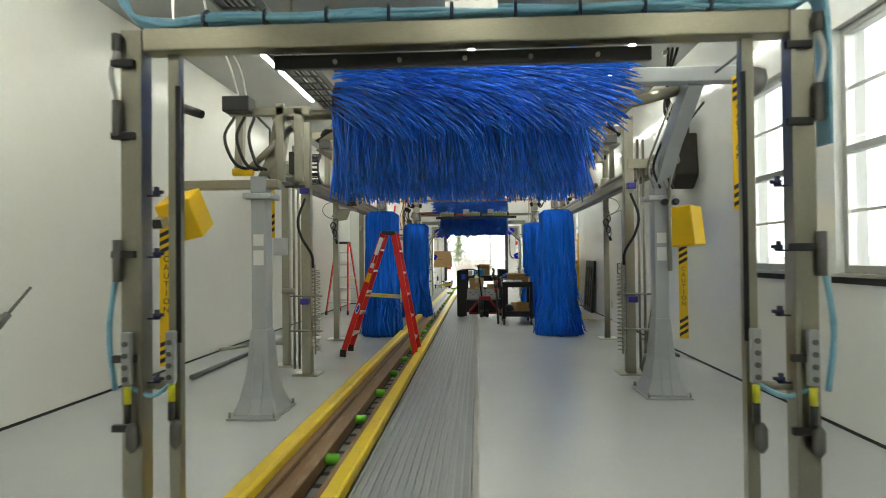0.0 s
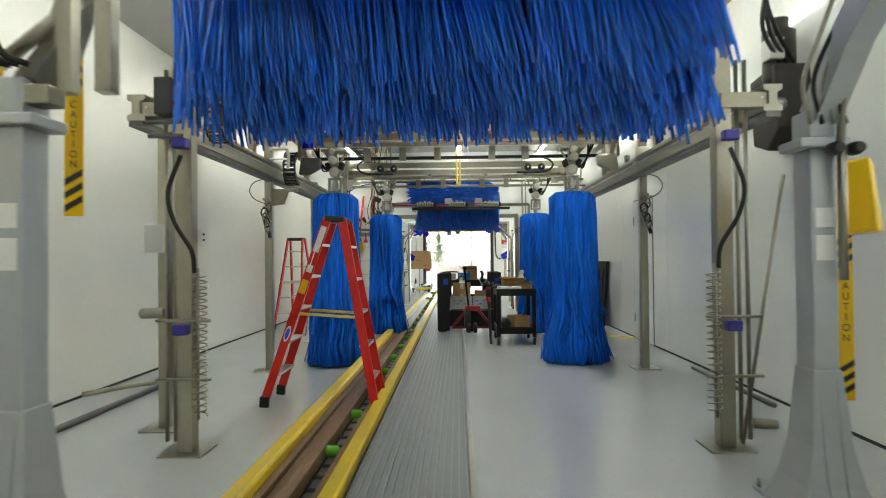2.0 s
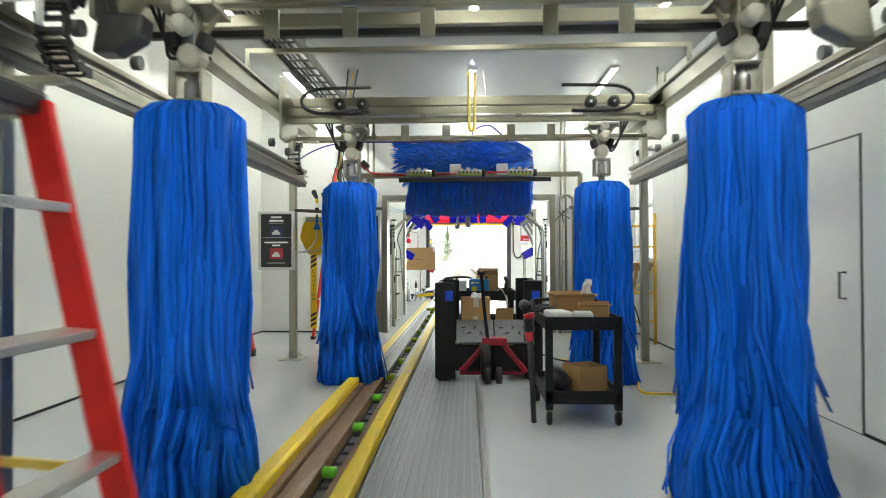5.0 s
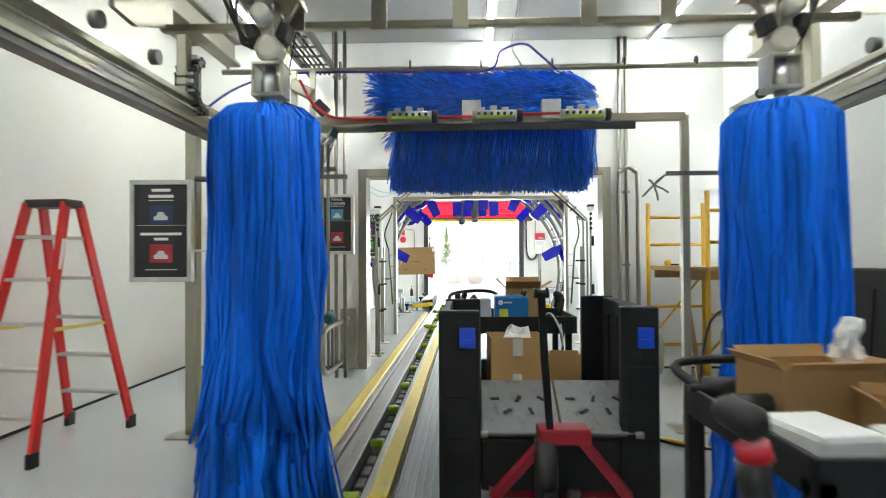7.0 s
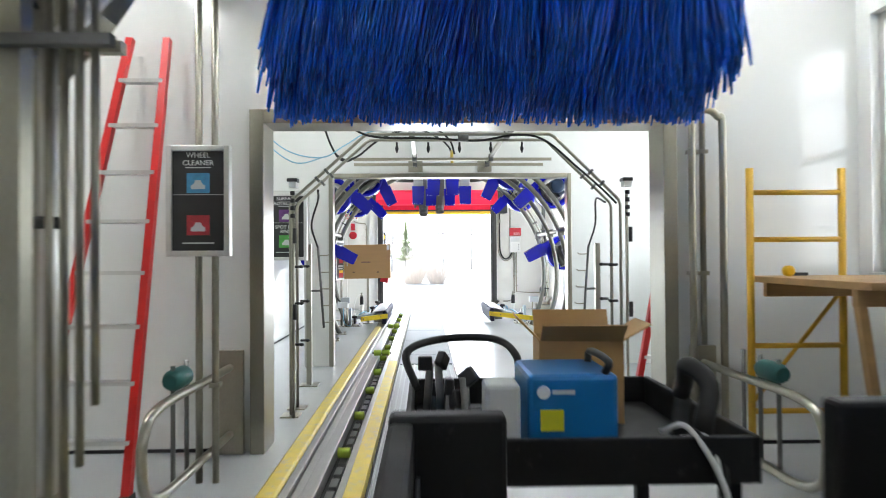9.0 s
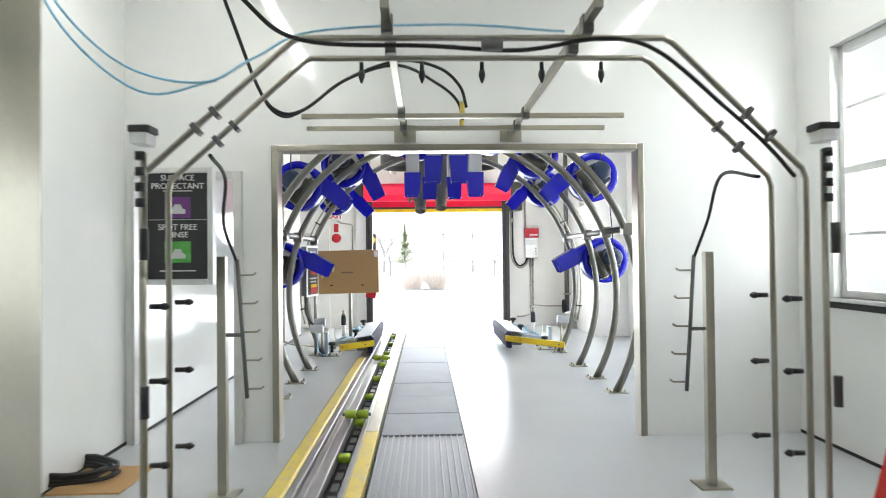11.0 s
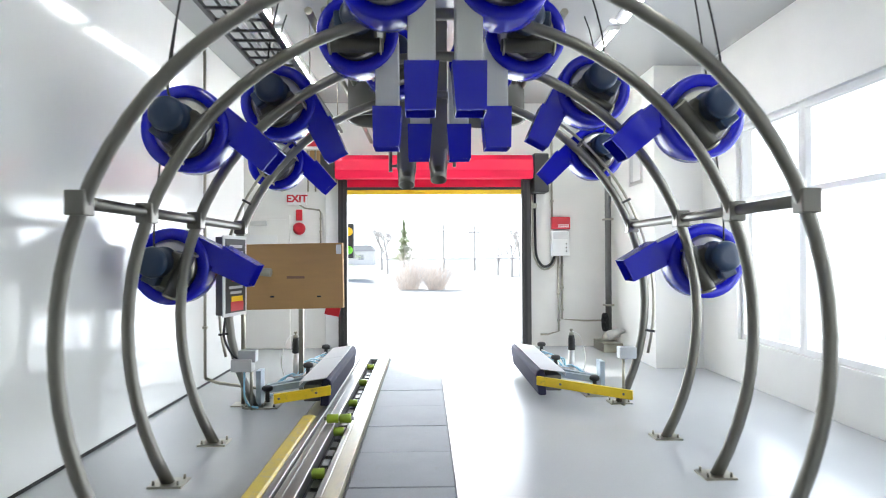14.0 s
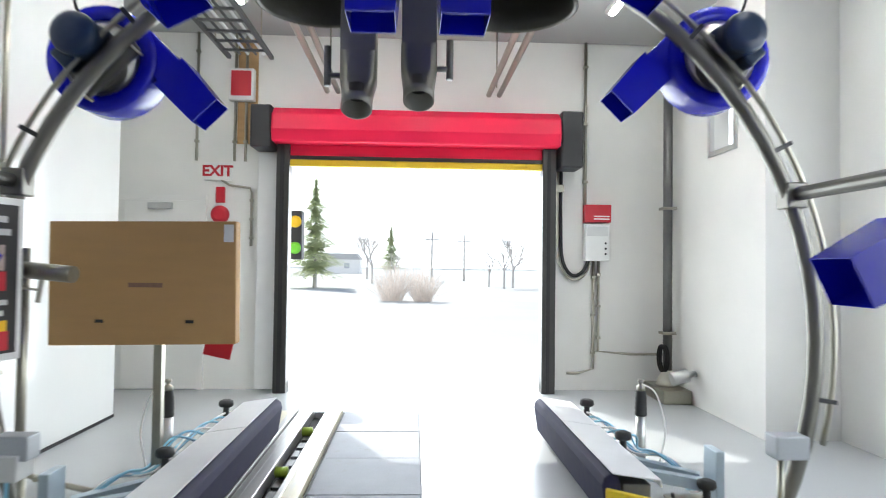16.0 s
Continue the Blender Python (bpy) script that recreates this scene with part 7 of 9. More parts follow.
bm = bmesh.new()
disc_profile(bm, (2.52, 17.5, 1.24), (2.52, 17.5, 1.40), [(0, 0.05), (0.05, 0.055), (0.95, 0.055), (1, 0.05)], 16)
part("body", bm, M_TEAL, can)
gas = thing("gas_cylinder", (1.95, 15.95, 0), "dark green gas cylinder with a regulator standing on the floor", "gas cylinder")
bm = bmesh.new()
disc_profile(bm, (1.95, 15.95, 0), (1.95, 15.95, 0.90), [(0, 0.085), (0.02, 0.095), (0.80, 0.095), (0.92, 0.06), (1, 0.03)], 20)
gc = part("bottle", bm, M_TEAL, gas)
bm = bmesh.new()
cyl(bm, (1.95, 15.95, 0.92), (1.95, 15.95, 1.0), 0.02, 12)
cyl(bm, (1.90, 15.90, 0.98), (2.08, 15.90, 0.98), 0.022, 12)
part("regulator", bm, M_DARKSTEEL, gc)
for x in (1.93, 2.06):
    bm = bmesh.new()
    cyl(bm, (x, 15.86, 1.02), (x, 15.89, 1.02), 0.035, 14)
    part("gauge", bm, M_BLACK, gc)
for k, pts in enumerate(([(1.95, 15.9, 0.97), (1.7, 15.8, 0.8), (1.62, 15.7, 0.3), (1.8, 15.4, 0.02), (1.5, 15.2, 0.015), (1.2, 15.4, 0.015), (1.0, 15.9, 0.015)],
                         [(2.05, 15.9, 0.97), (2.25, 15.8, 0.6), (2.3, 15.6, 0.02), (2.0, 15.3, 0.015), (1.7, 15.5, 0.015), (1.9, 15.7, 0.015)])):
    cb = thing("cable", pts[-1], "black gas hose lying on the floor", "hose", "loose cables")
    bm = bmesh.new()
    sweep(bm, bend(pts), 0.011, 6)
    part("cord", bm, M_RUBBER, cb)
cb = thing("cable", (2.3, 13.6, 0), "yellow extension cord lying on the floor", "cable", "loose cables")
bm = bmesh.new()
sweep(bm, bend([(2.90, 13.1, 0.012), (2.5, 13.3, 0.012), (2.25, 13.5, 0.012), (1.9, 13.45, 0.012), (1.7, 13.6, 0.012), (1.9, 14.6, 0.012), (1.4, 15.3, 0.012), (1.15, 15.5, 0.012)]), 0.011, 6)
part("cord", bm, M_YBOX, cb)


def straight_ladder(x, y0, y1, h, label, w=0.42, n=10, lean=0.0, top=0.8):
    b = thing("leaning_ladder", (x, y0, 0), label, "ladder", "red stepladders")
    ww = w / 2
    for s in (-1, 1):
        bm = bmesh.new()
        sweep(bm, [(x + s * ww, y0, 0.03), (x + lean + s * ww * top, y1, h)], 0.024, square=True)
        r = part("rail", bm, M_RED, b, "red fibreglass side rail")
        bm = bmesh.new()
        box(bm, x + s * ww - 0.03, x + s * ww + 0.03, y0 - 0.05, y0 + 0.05, 0, 0.05)
        part("foot", bm, M_RUBBER, r)
    for k in range(1, n):
        t = k / n
        bm = bmesh.new()
        wk = ww * (1 - (1 - top) * t)
        box(bm, x + lean * t - wk, x + lean * t + wk, y0 + (y1 - y0) * t - 0.035, y0 + (y1 - y0) * t + 0.035, h * t - 0.01, h * t + 0.015)
        part("step", bm, M_ALUM, b)
    return b


straight_ladder(-2.23, 17.55, 18.36, 2.90, "tall red ladder with metal steps leaning on the cross wall", 0.56, 9, 0.06, 0.45)
straight_ladder(1.59, 19.25, 18.98, 1.34, "folded red ladder leaning in the middle room", 0.22, 5, 0.07, 0.3)

# U-shaped pipe guards at the foot of the opening
for s, x in ((-1, -1.62), (1, 1.70)):
    g = thing("pipe_guard", (x, 17.9, 0), "bent stainless pipe guard rail beside the opening", "guard rail", "pipe guards")
    bm = bmesh.new()
    sweep(bm, bend([(x, 18.36, 0.62), (x, 17.9, 0.62), (x, 17.2, 0.62), (x, 17.02, 0.52), (x, 17.0, 0.36), (x, 17.06, 0.22), (x, 17.3, 0.16), (x, 17.9, 0.16), (x, 18.36, 0.16)]), 0.026, 12)
    part("loop", bm, M_STEEL, g)
    bm = bmesh.new()
    box(bm, x - 0.09, x + 0.09, 18.36, 18.40, 0.02, 0.74)
    part("wall_plate", bm, M_STEEL, g, "", 0.004)
    for k in range(3):
        bm = bmesh.new()
        cyl(bm, (x + s * 0.05, 17.5 + 0.2 * k, 0.12), (x + s * 0.05, 17.5 + 0.2 * k, 0.78), 0.014, 8)
        part("pipe", bm, M_DARKSTEEL, g)
    bm = bmesh.new()
    disc_profile(bm, (x + s * 0.05, 17.45, 0.70), (x + s * 0.05, 17.7, 0.70), [(0, 0.04), (0.2, 0.06), (0.8, 0.06), (1, 0.04)], 14)
    part("valve", bm, M_TEAL, g, "green valve body")


# ---- middle room: two spray hoops ----
def hoop(y, label):
    h = thing("spray_hoop", (0.03, y, 0), label, "spray arch", "spray hoops")
    zs, zt = 1.86, 2.46
    bm = bmesh.new()
    sweep(bm, [(-1.44, y, 0.012), (-1.44, y, zs - 0.03), (-1.425, y, zs + 0.02), (-0.80, y, zt - 0.02), (-0.76, y, zt), (0.84, y, zt), (0.88, y, zt - 0.02), (1.455, y, zs + 0.02), (1.47, y, zs - 0.03), (1.47, y, 0.012)], 0.014, 12)
    part("pipe_frame", bm, M_STEEL, h)
    for x in (-1.44, 1.47):
        bm = bmesh.new()
        box(bm, x - 0.08, x + 0.08, y - 0.08, y + 0.08, 0, 0.012)
        part("foot_plate", bm, M_STEEL, h)
    for x, z in ((-1.2, 2.06), (-1.12, 2.13), (1.2, 2.12), (1.3, 2.02)):
        bm = bmesh.new()
        turned_box(bm, (0.022, 0.04, 0.055), pose(x, y - 0.02, z, 0, 40 if x > 0 else -40, 0))
        part("clip", bm, M_DARKSTEEL, h)
    for s, x in ((-1, -1.44), (1, 1.47)):
        for z in (1.30, 0.98, 0.62):
            bm = bmesh.new()
            xx = x - s * 0.03
            cyl(bm, (xx, y, z), (xx - s * 0.05, y, z), 0.012, 8)
            disc_profile(bm, (xx - s * 0.05, y, z), (xx - s * 0.085, y, z), [(0, 0.014), (0.5, 0.017), (1, 0.006)], 10)
            part("spray_nozzle", bm, M_BLACK, h, "black spray nozzle")
    return h


h1 = hoop(19.5, "stainless steel spray hoop with hoses over the conveyor")
h2 = hoop(19.78, "stainless steel spray hoop with a row of black nozzles")
for k in range(5):
    bm = bmesh.new()
    xx = -0.52 + 0.29 * k
    cyl(bm, (xx, 19.78, 2.44), (xx, 19.78, 2.40), 0.010, 8)
    disc_profile(bm, (xx, 19.78, 2.40), (xx, 19.78, 2.34), [(0, 0.014), (0.4, 0.017), (1, 0.005)], 10)
    part("spray_nozzle", bm, M_BLACK, h2)
bm = bmesh.new()
sweep(bm, bend([(-1.5, 19.4, 3.6), (-1.35, 19.42, 3.0), (-1.0, 19.45, 2.62), (-0.75, 19.46, 2.44), (-0.2, 19.48, 2.42), (0.2, 19.48, 2.40), (0.55, 19.48, 2.45), (0.8, 19.48, 2.40), (1.1, 19.48, 2.15), (1.3, 19.50, 1.98), (1.45, 19.55, 1.85)]), 0.010, 8)
part("hose", bm, M_RUBBER, h1, "black rubber hose")
bm = bmesh.new()
sweep(bm, bend([(-1.85, 19.3, 2.9), (-1.7, 19.3, 2.55), (-1.45, 19.35, 2.30), (-1.15, 19.4, 2.24), (-0.95, 19.46, 2.36), (-0.7, 19.5, 2.49), (-0.1, 19.5, 2.52), (0.4, 19.5, 2.49)]), 0.0055, 8)
part("hose", bm, M_BLUEHOSE, h1, "pale blue air hose")
bm = bmesh.new()
sweep(bm, bend([(-1.9, 19.35, 3.0), (-1.72, 19.33, 2.5), (-1.4, 19.38, 2.2), (-1.1, 19.44, 2.26)]), 0.0055, 8)
part("hose", bm, M_BLUEHOSE, h1, "pale blue air hose")
bm = bmesh.new()
cyl(bm, (0.03, 19.46, 2.42), (0.12, 19.46, 2.42), 0.03, 12)
part("hose_joint", bm, M_DARKSTEEL, h1)
for s, x in ((-1, -1.40), (1, 1.50)):
    v = thing("valve_pole", (x, 19.42, 0), "slim steel pole with a black and white valve block on top", "valve pole", "valve poles")
    bm = bmesh.new()
    sweep(bm, [(x, 19.42, 0.0), (x, 19.42, 1.95)], 0.013, 10)
    part("pole", bm, M_STEEL, v)
    bm = bmesh.new()
    box(bm, x - 0.045, x + 0.045, 19.37, 19.47, 2.03, 2.06)
    part("valve_cap", bm, M_BLACK, v, "", 0.006)
    bm = bmesh.new()
    box(bm, x - 0.035, x + 0.035, 19.37, 19.47, 1.98, 2.03)
    part("valve_block", bm, M_WHITE, v, "", 0.006)
    for k in range(4):
        bm = bmesh.new()
        cyl(bm, (x, 19.39, 1.72 + 0.065 * k), (x, 19.39, 1.755 + 0.065 * k), 0.02, 10)
        part("fitting", bm, M_BLACK, v)
    for z in (1.50, 0.85):
        bm = bmesh.new()
        cyl(bm, (x + 0.02, 19.38, z), (x + 0.02, 19.38, z + 0.13), 0.018, 10)
        part("regulator", bm, M_BLACK, v)
# short posts with hooked wands
for s, x in ((-1, -1.52), (1, 1.62)):
    w = thing("hook_post", (x, 20.82, 0), "short steel post with a hooked wand beside the conveyor", "hook post", "hook posts")
    bm = bmesh.new()
    sweep(bm, [(x, 20.82, 0.012), (x, 20.82, 1.52)], 0.027, square=True)
    part("post", bm, M_STEEL, w)
    bm = bmesh.new()
    box(bm, x - 0.10, x + 0.10, 20.73, 20.91, 0, 0.012)
    part("foot_plate", bm, M_STEEL, w)
    xi = x - s * 0.10
    bm = bmesh.new()
    sweep(bm, [(xi, 20.80, 1.50), (xi - s * 0.06, 20.80, 0.62)], 0.013, 8)
    wd = part("wand", bm, M_DARKSTEEL, w)
    for k in range(5):
        bm = bmesh.new()
        z = 1.40 - 0.18 * k
        xx = xi - s * 0.012 * k
        sweep(bm, [(xx, 20.8, z), (xx - s * 0.10, 20.8, z), (xx - s * 0.12, 20.8, z + 0.015)], 0.007, 6)
        part("hook", bm, M_STEEL, wd)
    bm = bmesh.new()
    sweep(bm, [(x, 20.82, 1.02), (xi - s * 0.03, 20.80, 1.02)], 0.012, 8)
    part("clamp_arm", bm, M_DARKSTEEL, w)
    bm = bmesh.new()
    top = (1.42, 19.8, 1.88) if s > 0 else (-1.25, 19.8, 2.0)
    sweep(bm, bend([(xi, 20.8, 1.48), (xi + s * 0.05, 20.7, 1.72), ((xi + top[0]) / 2, 20.3, 1.95), top]), 0.010, 8)
    part("hose", bm, M_RUBBER, w, "curved black hose")
# blower bars over the opening
bar = thing("ceiling_spray_bars", (0.05, 21.3, 2.5), "two long steel spray bars hung over the opening", "spray bar")
for y, xa, xb in ((21.2, -1.08, 1.2), (21.62, -1.12, 1.18)):
    bm = bmesh.new()
    sweep(bm, [(xa, y, 2.50), (xa + 0.03, y, 2.50), (xb - 0.03, y, 2.50), (xb, y, 2.50)], 0.016, square=True)
    part("bar", bm, M_STEEL_X, bar)
for x in (-0.38, 0.50):
    bm = bmesh.new()
    sweep(bm, [(x, 19.3, 2.535), (x, 22.0, 2.535)], 0.018, square=True)
    rl = part("support_rail", bm, M_STEEL, bar)
    bm = bmesh.new()
    box(bm, x - 0.09, x + 0.09, 21.985, 21.999, 2.46, 2.60)
    part("wall_plate", bm, M_STEEL, rl)
    for y in (19.5, 19.78, 21.2, 21.62):
        bm = bmesh.new()
        box(bm, x - 0.026, x + 0.026, y - 0.03, y + 0.03, 2.478, 2.56)
        part("clamp", bm, M_DARKSTEEL, rl, "", 0.005)
for j in range(2):
    bm = bmesh.new()
    y_ = 21.2 + 0.4 * j
    sweep(bm, bend([(0.08, y_, 2.56), (0.03, y_ - 0.05, 2.70), (-0.12, y_ - 0.08, 2.82), (-0.40, 21.1, 2.86 - 0.03 * j), (-0.75, 21.0, 2.70), (-1.0, 20.95, 2.50), (-1.16, 20.9, 2.44 + 0.02 * j), (-1.28, 20.8, 2.60), (-1.42, 20.5, 3.1), (-1.6, 20.2, 3.6)]), 0.011, 8)
    part("hose", bm, M_RUBBER, bar, "looped black hose")
for x, y in ((0.05, 21.2), (0.07, 21.62)):
    bm = bmesh.new()
    cyl(bm, (x, y, 2.52), (x, y, 2.60), 0.018, 10)
    part("brass_fitting", bm, M_YELLOW_WORN, bar, "brass hose fitting")
rack2 = thing("ladder_tray", (-1.5, 25.0, 3.25), "black open cable tray hung under the ceiling", "cable tray")
for x in (-1.62, -1.25):
    bm = bmesh.new()
    sweep(bm, [(x, 22.3, 3.22), (x, 29.0, 3.22)], 0.016, square=True)
    part("side_rail", bm, M_BLACK, rack2)
for k in range(30):
    bm = bmesh.new()
    sweep(bm, [(-1.61, 22.4 + 0.22 * k, 3.21), (-1.26, 22.4 + 0.22 * k, 3.21)], 0.010, square=True)
    part("rung", bm, M_BLACK, rack2)
for k in range(4):
    bm = bmesh.new()
    sweep(bm, bend([(-1.55 + 0.07 * k, 22.4, 3.25), (-1.52 + 0.07 * k, 24.5, 3.25), (-1.56 + 0.07 * k, 27, 3.25), (-1.53 + 0.07 * k, 29.0, 3.25)], 5), 0.012, 6)
    part("cable", bm, (M_RUBBER, M_GREYBOX)[k % 2], rack2)
for k in range(4):
    for x in (-1.62, -1.25):
        bm = bmesh.new()
        sweep(bm, [(x, 22.6 + 2.0 * k, 3.22), (x, 22.6 + 2.0 * k, 4.0)], 0.006, 6)
        part("hanger", bm, M_STEEL, rack2)
coil = thing("hose_coil", (-2.6, 21.15, 0), "black coiled hose on a torn cardboard sheet", "hose")
bm = bmesh.new()
box(bm, -2.98, -2.2, 20.88, 21.42, 0.0, 0.012)
part("sheet", bm, M_CARD, coil)
bm = bmesh.new()
sweep(bm, [(-2.68 + (0.30 + 0.04 * math.sin(k)) * math.cos(k * 0.42), 21.15 + (0.22 + 0.03 * math.cos(1.3 * k)) * math.sin(k * 0.42), 0.03 + 0.0014 * k) for k in range(60)], 0.015, 8)
part("coil", bm, M_RUBBER, coil)
bm = bmesh.new()
box(bm, -2.618, -2.59, 21.96, 22.12, 0, 2.198)
box(bm, -1.785, -1.72, 21.94, 22.12, 0, 2.225)
box(bm, -2.59, -1.785, 21.94, 22.12, 2.165, 2.225)
structure("door_frame_4", bm, M_ALUM, "steel lining of the narrow side doorway", "door frame", 0.004)

# ---- exit room ----
def tyre_unit(s, xi, y0, y1, bar_end, label):
    """Tyre dressing pad: s is the side of the lane, xi its face towards the lane, y0 to y1 its length."""
    u = thing("tyre_brush_unit", (xi, (y0 + y1) / 2, 0), label, "tyre brush", "tyre brushes")

    def X(d):
        return xi + s * d
    bm = bmesh.new()
    prism(bm, [(X(a), c) for a, c in ((0.03, 0.07), (0.0, 0.27), (0.012, 0.315), (0.05, 0.335), (0.085, 0.325), (0.10, 0.28), (0.11, 0.07))], y0 + 0.03, y1)
    part("pad", bm, M_PAD, u, "dark navy felt pad", 0.012)
    ym = y0 + 0.58 * (y1 - y0)
    for ya_, yb_ in ((y0, ym - 0.006), (ym + 0.006, y1 - 0.02)):
        bm = bmesh.new()
        prism(bm, [(X(a), c) for a, c in ((0.045, 0.342), (0.045, 0.349), (0.30, 0.312), (0.306, 0.272), (0.299, 0.272), (0.294, 0.306))], ya_, yb_)
        part("top_cover", bm, M_COVER, u, "pale sheet metal cover")
    bm = bmesh.new()
    box(bm, min(X(0.115), X(0.27)), max(X(0.115), X(0.27)), y0 + 0.06, y1 - 0.05, 0.11, 0.27)
    part("housing", bm, M_DARKSTEEL, u, "", 0.01)
    bx_, by_, bz_ = bar_end
    a_, c_ = Vector((X(0.0), y0 - 0.03, 0.235)), Vector((bx_, by_, bz_))
    d_ = (c_ - a_).normalized()
    n_ = Vector((d_.y, -d_.x, 0)).normalized()
    bm = bmesh.new()
    vs = []
    for q in (a_, c_):
        for o, h in ((-0.018, -0.045), (0.018, -0.045), (0.018, 0.045), (-0.018, 0.045)):
            vs.append(bm.verts.new(q + n_ * o + Vector((0, 0, h))))
    for f in ((3, 2, 1, 0), (4, 5, 6, 7), (0, 1, 5, 4), (1, 2, 6, 5), (2, 3, 7, 6), (3, 0, 4, 7)):
        bm.faces.new([vs[k] for k in f])
    bmesh.ops.recalc_face_normals(bm, faces=bm.faces[:])
    gb_ = part("guide_bar", bm, M_YELLOW, u, "yellow painted guide bar", 0.006)
    for t in (0.25, 0.9):
        bm = bmesh.new()
        q = a_.lerp(c_, t) + Vector((0, -0.02, 0.0))
        cyl(bm, q, q + Vector((0, -0.012, 0)), 0.012, 8)
        part("bolt", bm, M_DARKSTEEL, gb_)
    # linkage
    px, py = X(0.72), y0 + 0.42
    for ya_, yb_ in ((y0 + 0.72, py + 0.06), (y0 + 0.45, py - 0.06)):
        bm = bmesh.new()
        sweep(bm, [(X(0.25), ya_, 0.22), (px, yb_, 0.16)], 0.032, square=True)
        part("arm", bm, M_PALEBLUE, u, "pale blue-grey steel arm", 0.004)
    bm = bmesh.new()
    box(bm, px - 0.16, px + 0.16, py - 0.20, py + 0.20, 0.0, 0.014)
    pl_ = part("foot_plate", bm, M_STEEL, u)
    for i in (-1, 1):
        for k in (-1, 1):
            bm = bmesh.new()
            cyl(bm, (px + 0.12 * i, py + 0.16 * k, 0.014), (px + 0.12 * i, py + 0.16 * k, 0.04), 0.012, 8)
            part("bolt", bm, M_DARKSTEEL, pl_)
    bm = bmesh.new()
    box(bm, px + s * 0.05 - 0.025, px + s * 0.05 + 0.025, py - 0.10, py + 0.06, 0.014, 0.36)
    part("stand", bm, M_PALEBLUE, u, "upright pale steel channel", 0.005)
    for xx, yy, zz in ((px - s * 0.05, py - 0.14, 0.06), (X(0.36), y0 + 0.78, 0.20), (X(0.34), y1 - 0.35, 0.24)):
        bm = bmesh.new()
        cyl(bm, (xx, yy, zz), (xx, yy, zz + 0.12), 0.022, 12)
        kn = part("knob_post", bm, M_RUBBER, u)
        bm = bmesh.new()
        disc_profile(bm, (xx, yy, zz + 0.11), (xx, yy, zz + 0.16), [(0, 0.045), (0.3, 0.055), (0.8, 0.052), (1, 0.03)], 10)
        part("knob", bm, M_RUBBER, kn, "black knob")
    xx, yy = X(0.66), y1 - 0.62
    bm = bmesh.new()
    cyl(bm, (xx, yy, 0.0), (xx, yy, 0.34), 0.036, 14)
    sh = part("spring_leg", bm, M_ALUM, u)
    bm = bmesh.new()
    disc_profile(bm, (xx, yy, 0.34), (xx, yy, 0.52), [(0, 0.040), (0.1, 0.044), (0.2, 0.040), (0.3, 0.044), (0.4, 0.040), (0.5, 0.043), (0.6, 0.039), (0.7, 0.041), (0.8, 0.037), (1, 0.034)], 14)
    part("bellows", bm, M_RUBBER, sh, "black rubber bellows")
    bm = bmesh.new()
    disc_profile(bm, (xx, yy, 0.52), (xx, yy, 0.60), [(0, 0.03), (0.4, 0.03), (0.5, 0.014), (0.7, 0.014), (0.75, 0.024), (1, 0.02)], 12)
    part("gland", bm, M_STEEL, sh)
    bm = bmesh.new()
    sweep(bm, bend([(xx, yy, 0.57), (xx + s * 0.10, yy - 0.03, 0.50), (xx + s * 0.16, yy - 0.05, 0.25), (xx + s * 0.10, yy - 0.10, 0.03)]), 0.007, 6)
    part("hose", bm, M_WHITE, sh, "thin white hose")
    rr = random.Random(int(10 * xi))
    for k in range(6):
        bm = bmesh.new()
        o = rr.uniform(-0.06, 0.06)
        sweep(bm, bend([(X(0.28), y1 - 0.25 - 0.16 * k, 0.28), (X(0.36 + 0.02 * k), y1 - 0.45 - 0.12 * k, 0.30 + 0.3 * o), (X(0.46 + o), y0 + 0.85 + o, 0.22), (X(0.56 - o), y0 + 0.62, 0.25 + 0.4 * o), (px, py + 0.10 + o, 0.10), (px + s * 0.02, py + 0.30 + 2 * o, 0.02)]), 0.008, 6)
        part("hose", bm, M_BLUEHOSE if k % 3 else M_WHITE, u, "pale blue hose")


M_PAD = material("navy_felt_pad", (0.022, 0.022, 0.05), 0.75, vary=0.25, scale=12.0, bump=0.12, spec=0.2)
M_COVER = material("pale_sheet_cover", (0.78, 0.79, 0.81), 0.35, 0.1, vary=0.06, scale=5.0, bump=0.02)
M_PALEBLUE = material("pale_blue_grey_steel", (0.42, 0.50, 0.56), 0.4, 0.4, vary=0.12, scale=6.0, bump=0.03)
tyre_unit(1, 1.02, 26.64, 28.55, (1.85, 26.16, 0.175), "low tyre dressing unit with a long yellow guide bar")
tyre_unit(-1, -1.0, 26.28, 28.5, (-1.50, 26.10, 0.19), "low tyre dressing unit with a short yellow guide bar")

M_FADED = material("faded_print", (0.22, 0.125, 0.085), 0.75, vary=0.2, scale=40, bump=0.02)
M_FADED2 = material("brown_printed_picture", (0.38, 0.30, 0.27), 0.5, vary=0.45, scale=26, bump=0.0)
crd = thing("cardboard_sheet", (-1.45, 27.1, 0), "large flat brown cardboard box strapped to thin steel posts", "cardboard box")
bm = bmesh.new()
vs = turned_box(bm, (1.04, 0.09, 0.70), pose(-1.505, 27.1, 1.287, 0, -0.8, 0))
cb = part("box", bm, M_CARD, crd, "", 0.006)
bm = bmesh.new()
turned_box(bm, (0.055, 0.002, 0.10), pose(-1.03, 27.053, 1.575))
part("sticker", bm, M_WHITE, cb, "white shipping sticker")
bm = bmesh.new()
turned_box(bm, (0.19, 0.002, 0.026), pose(-1.49, 27.053, 1.275))
part("print_bar", bm, M_FADED, cb, "faint printed bar")
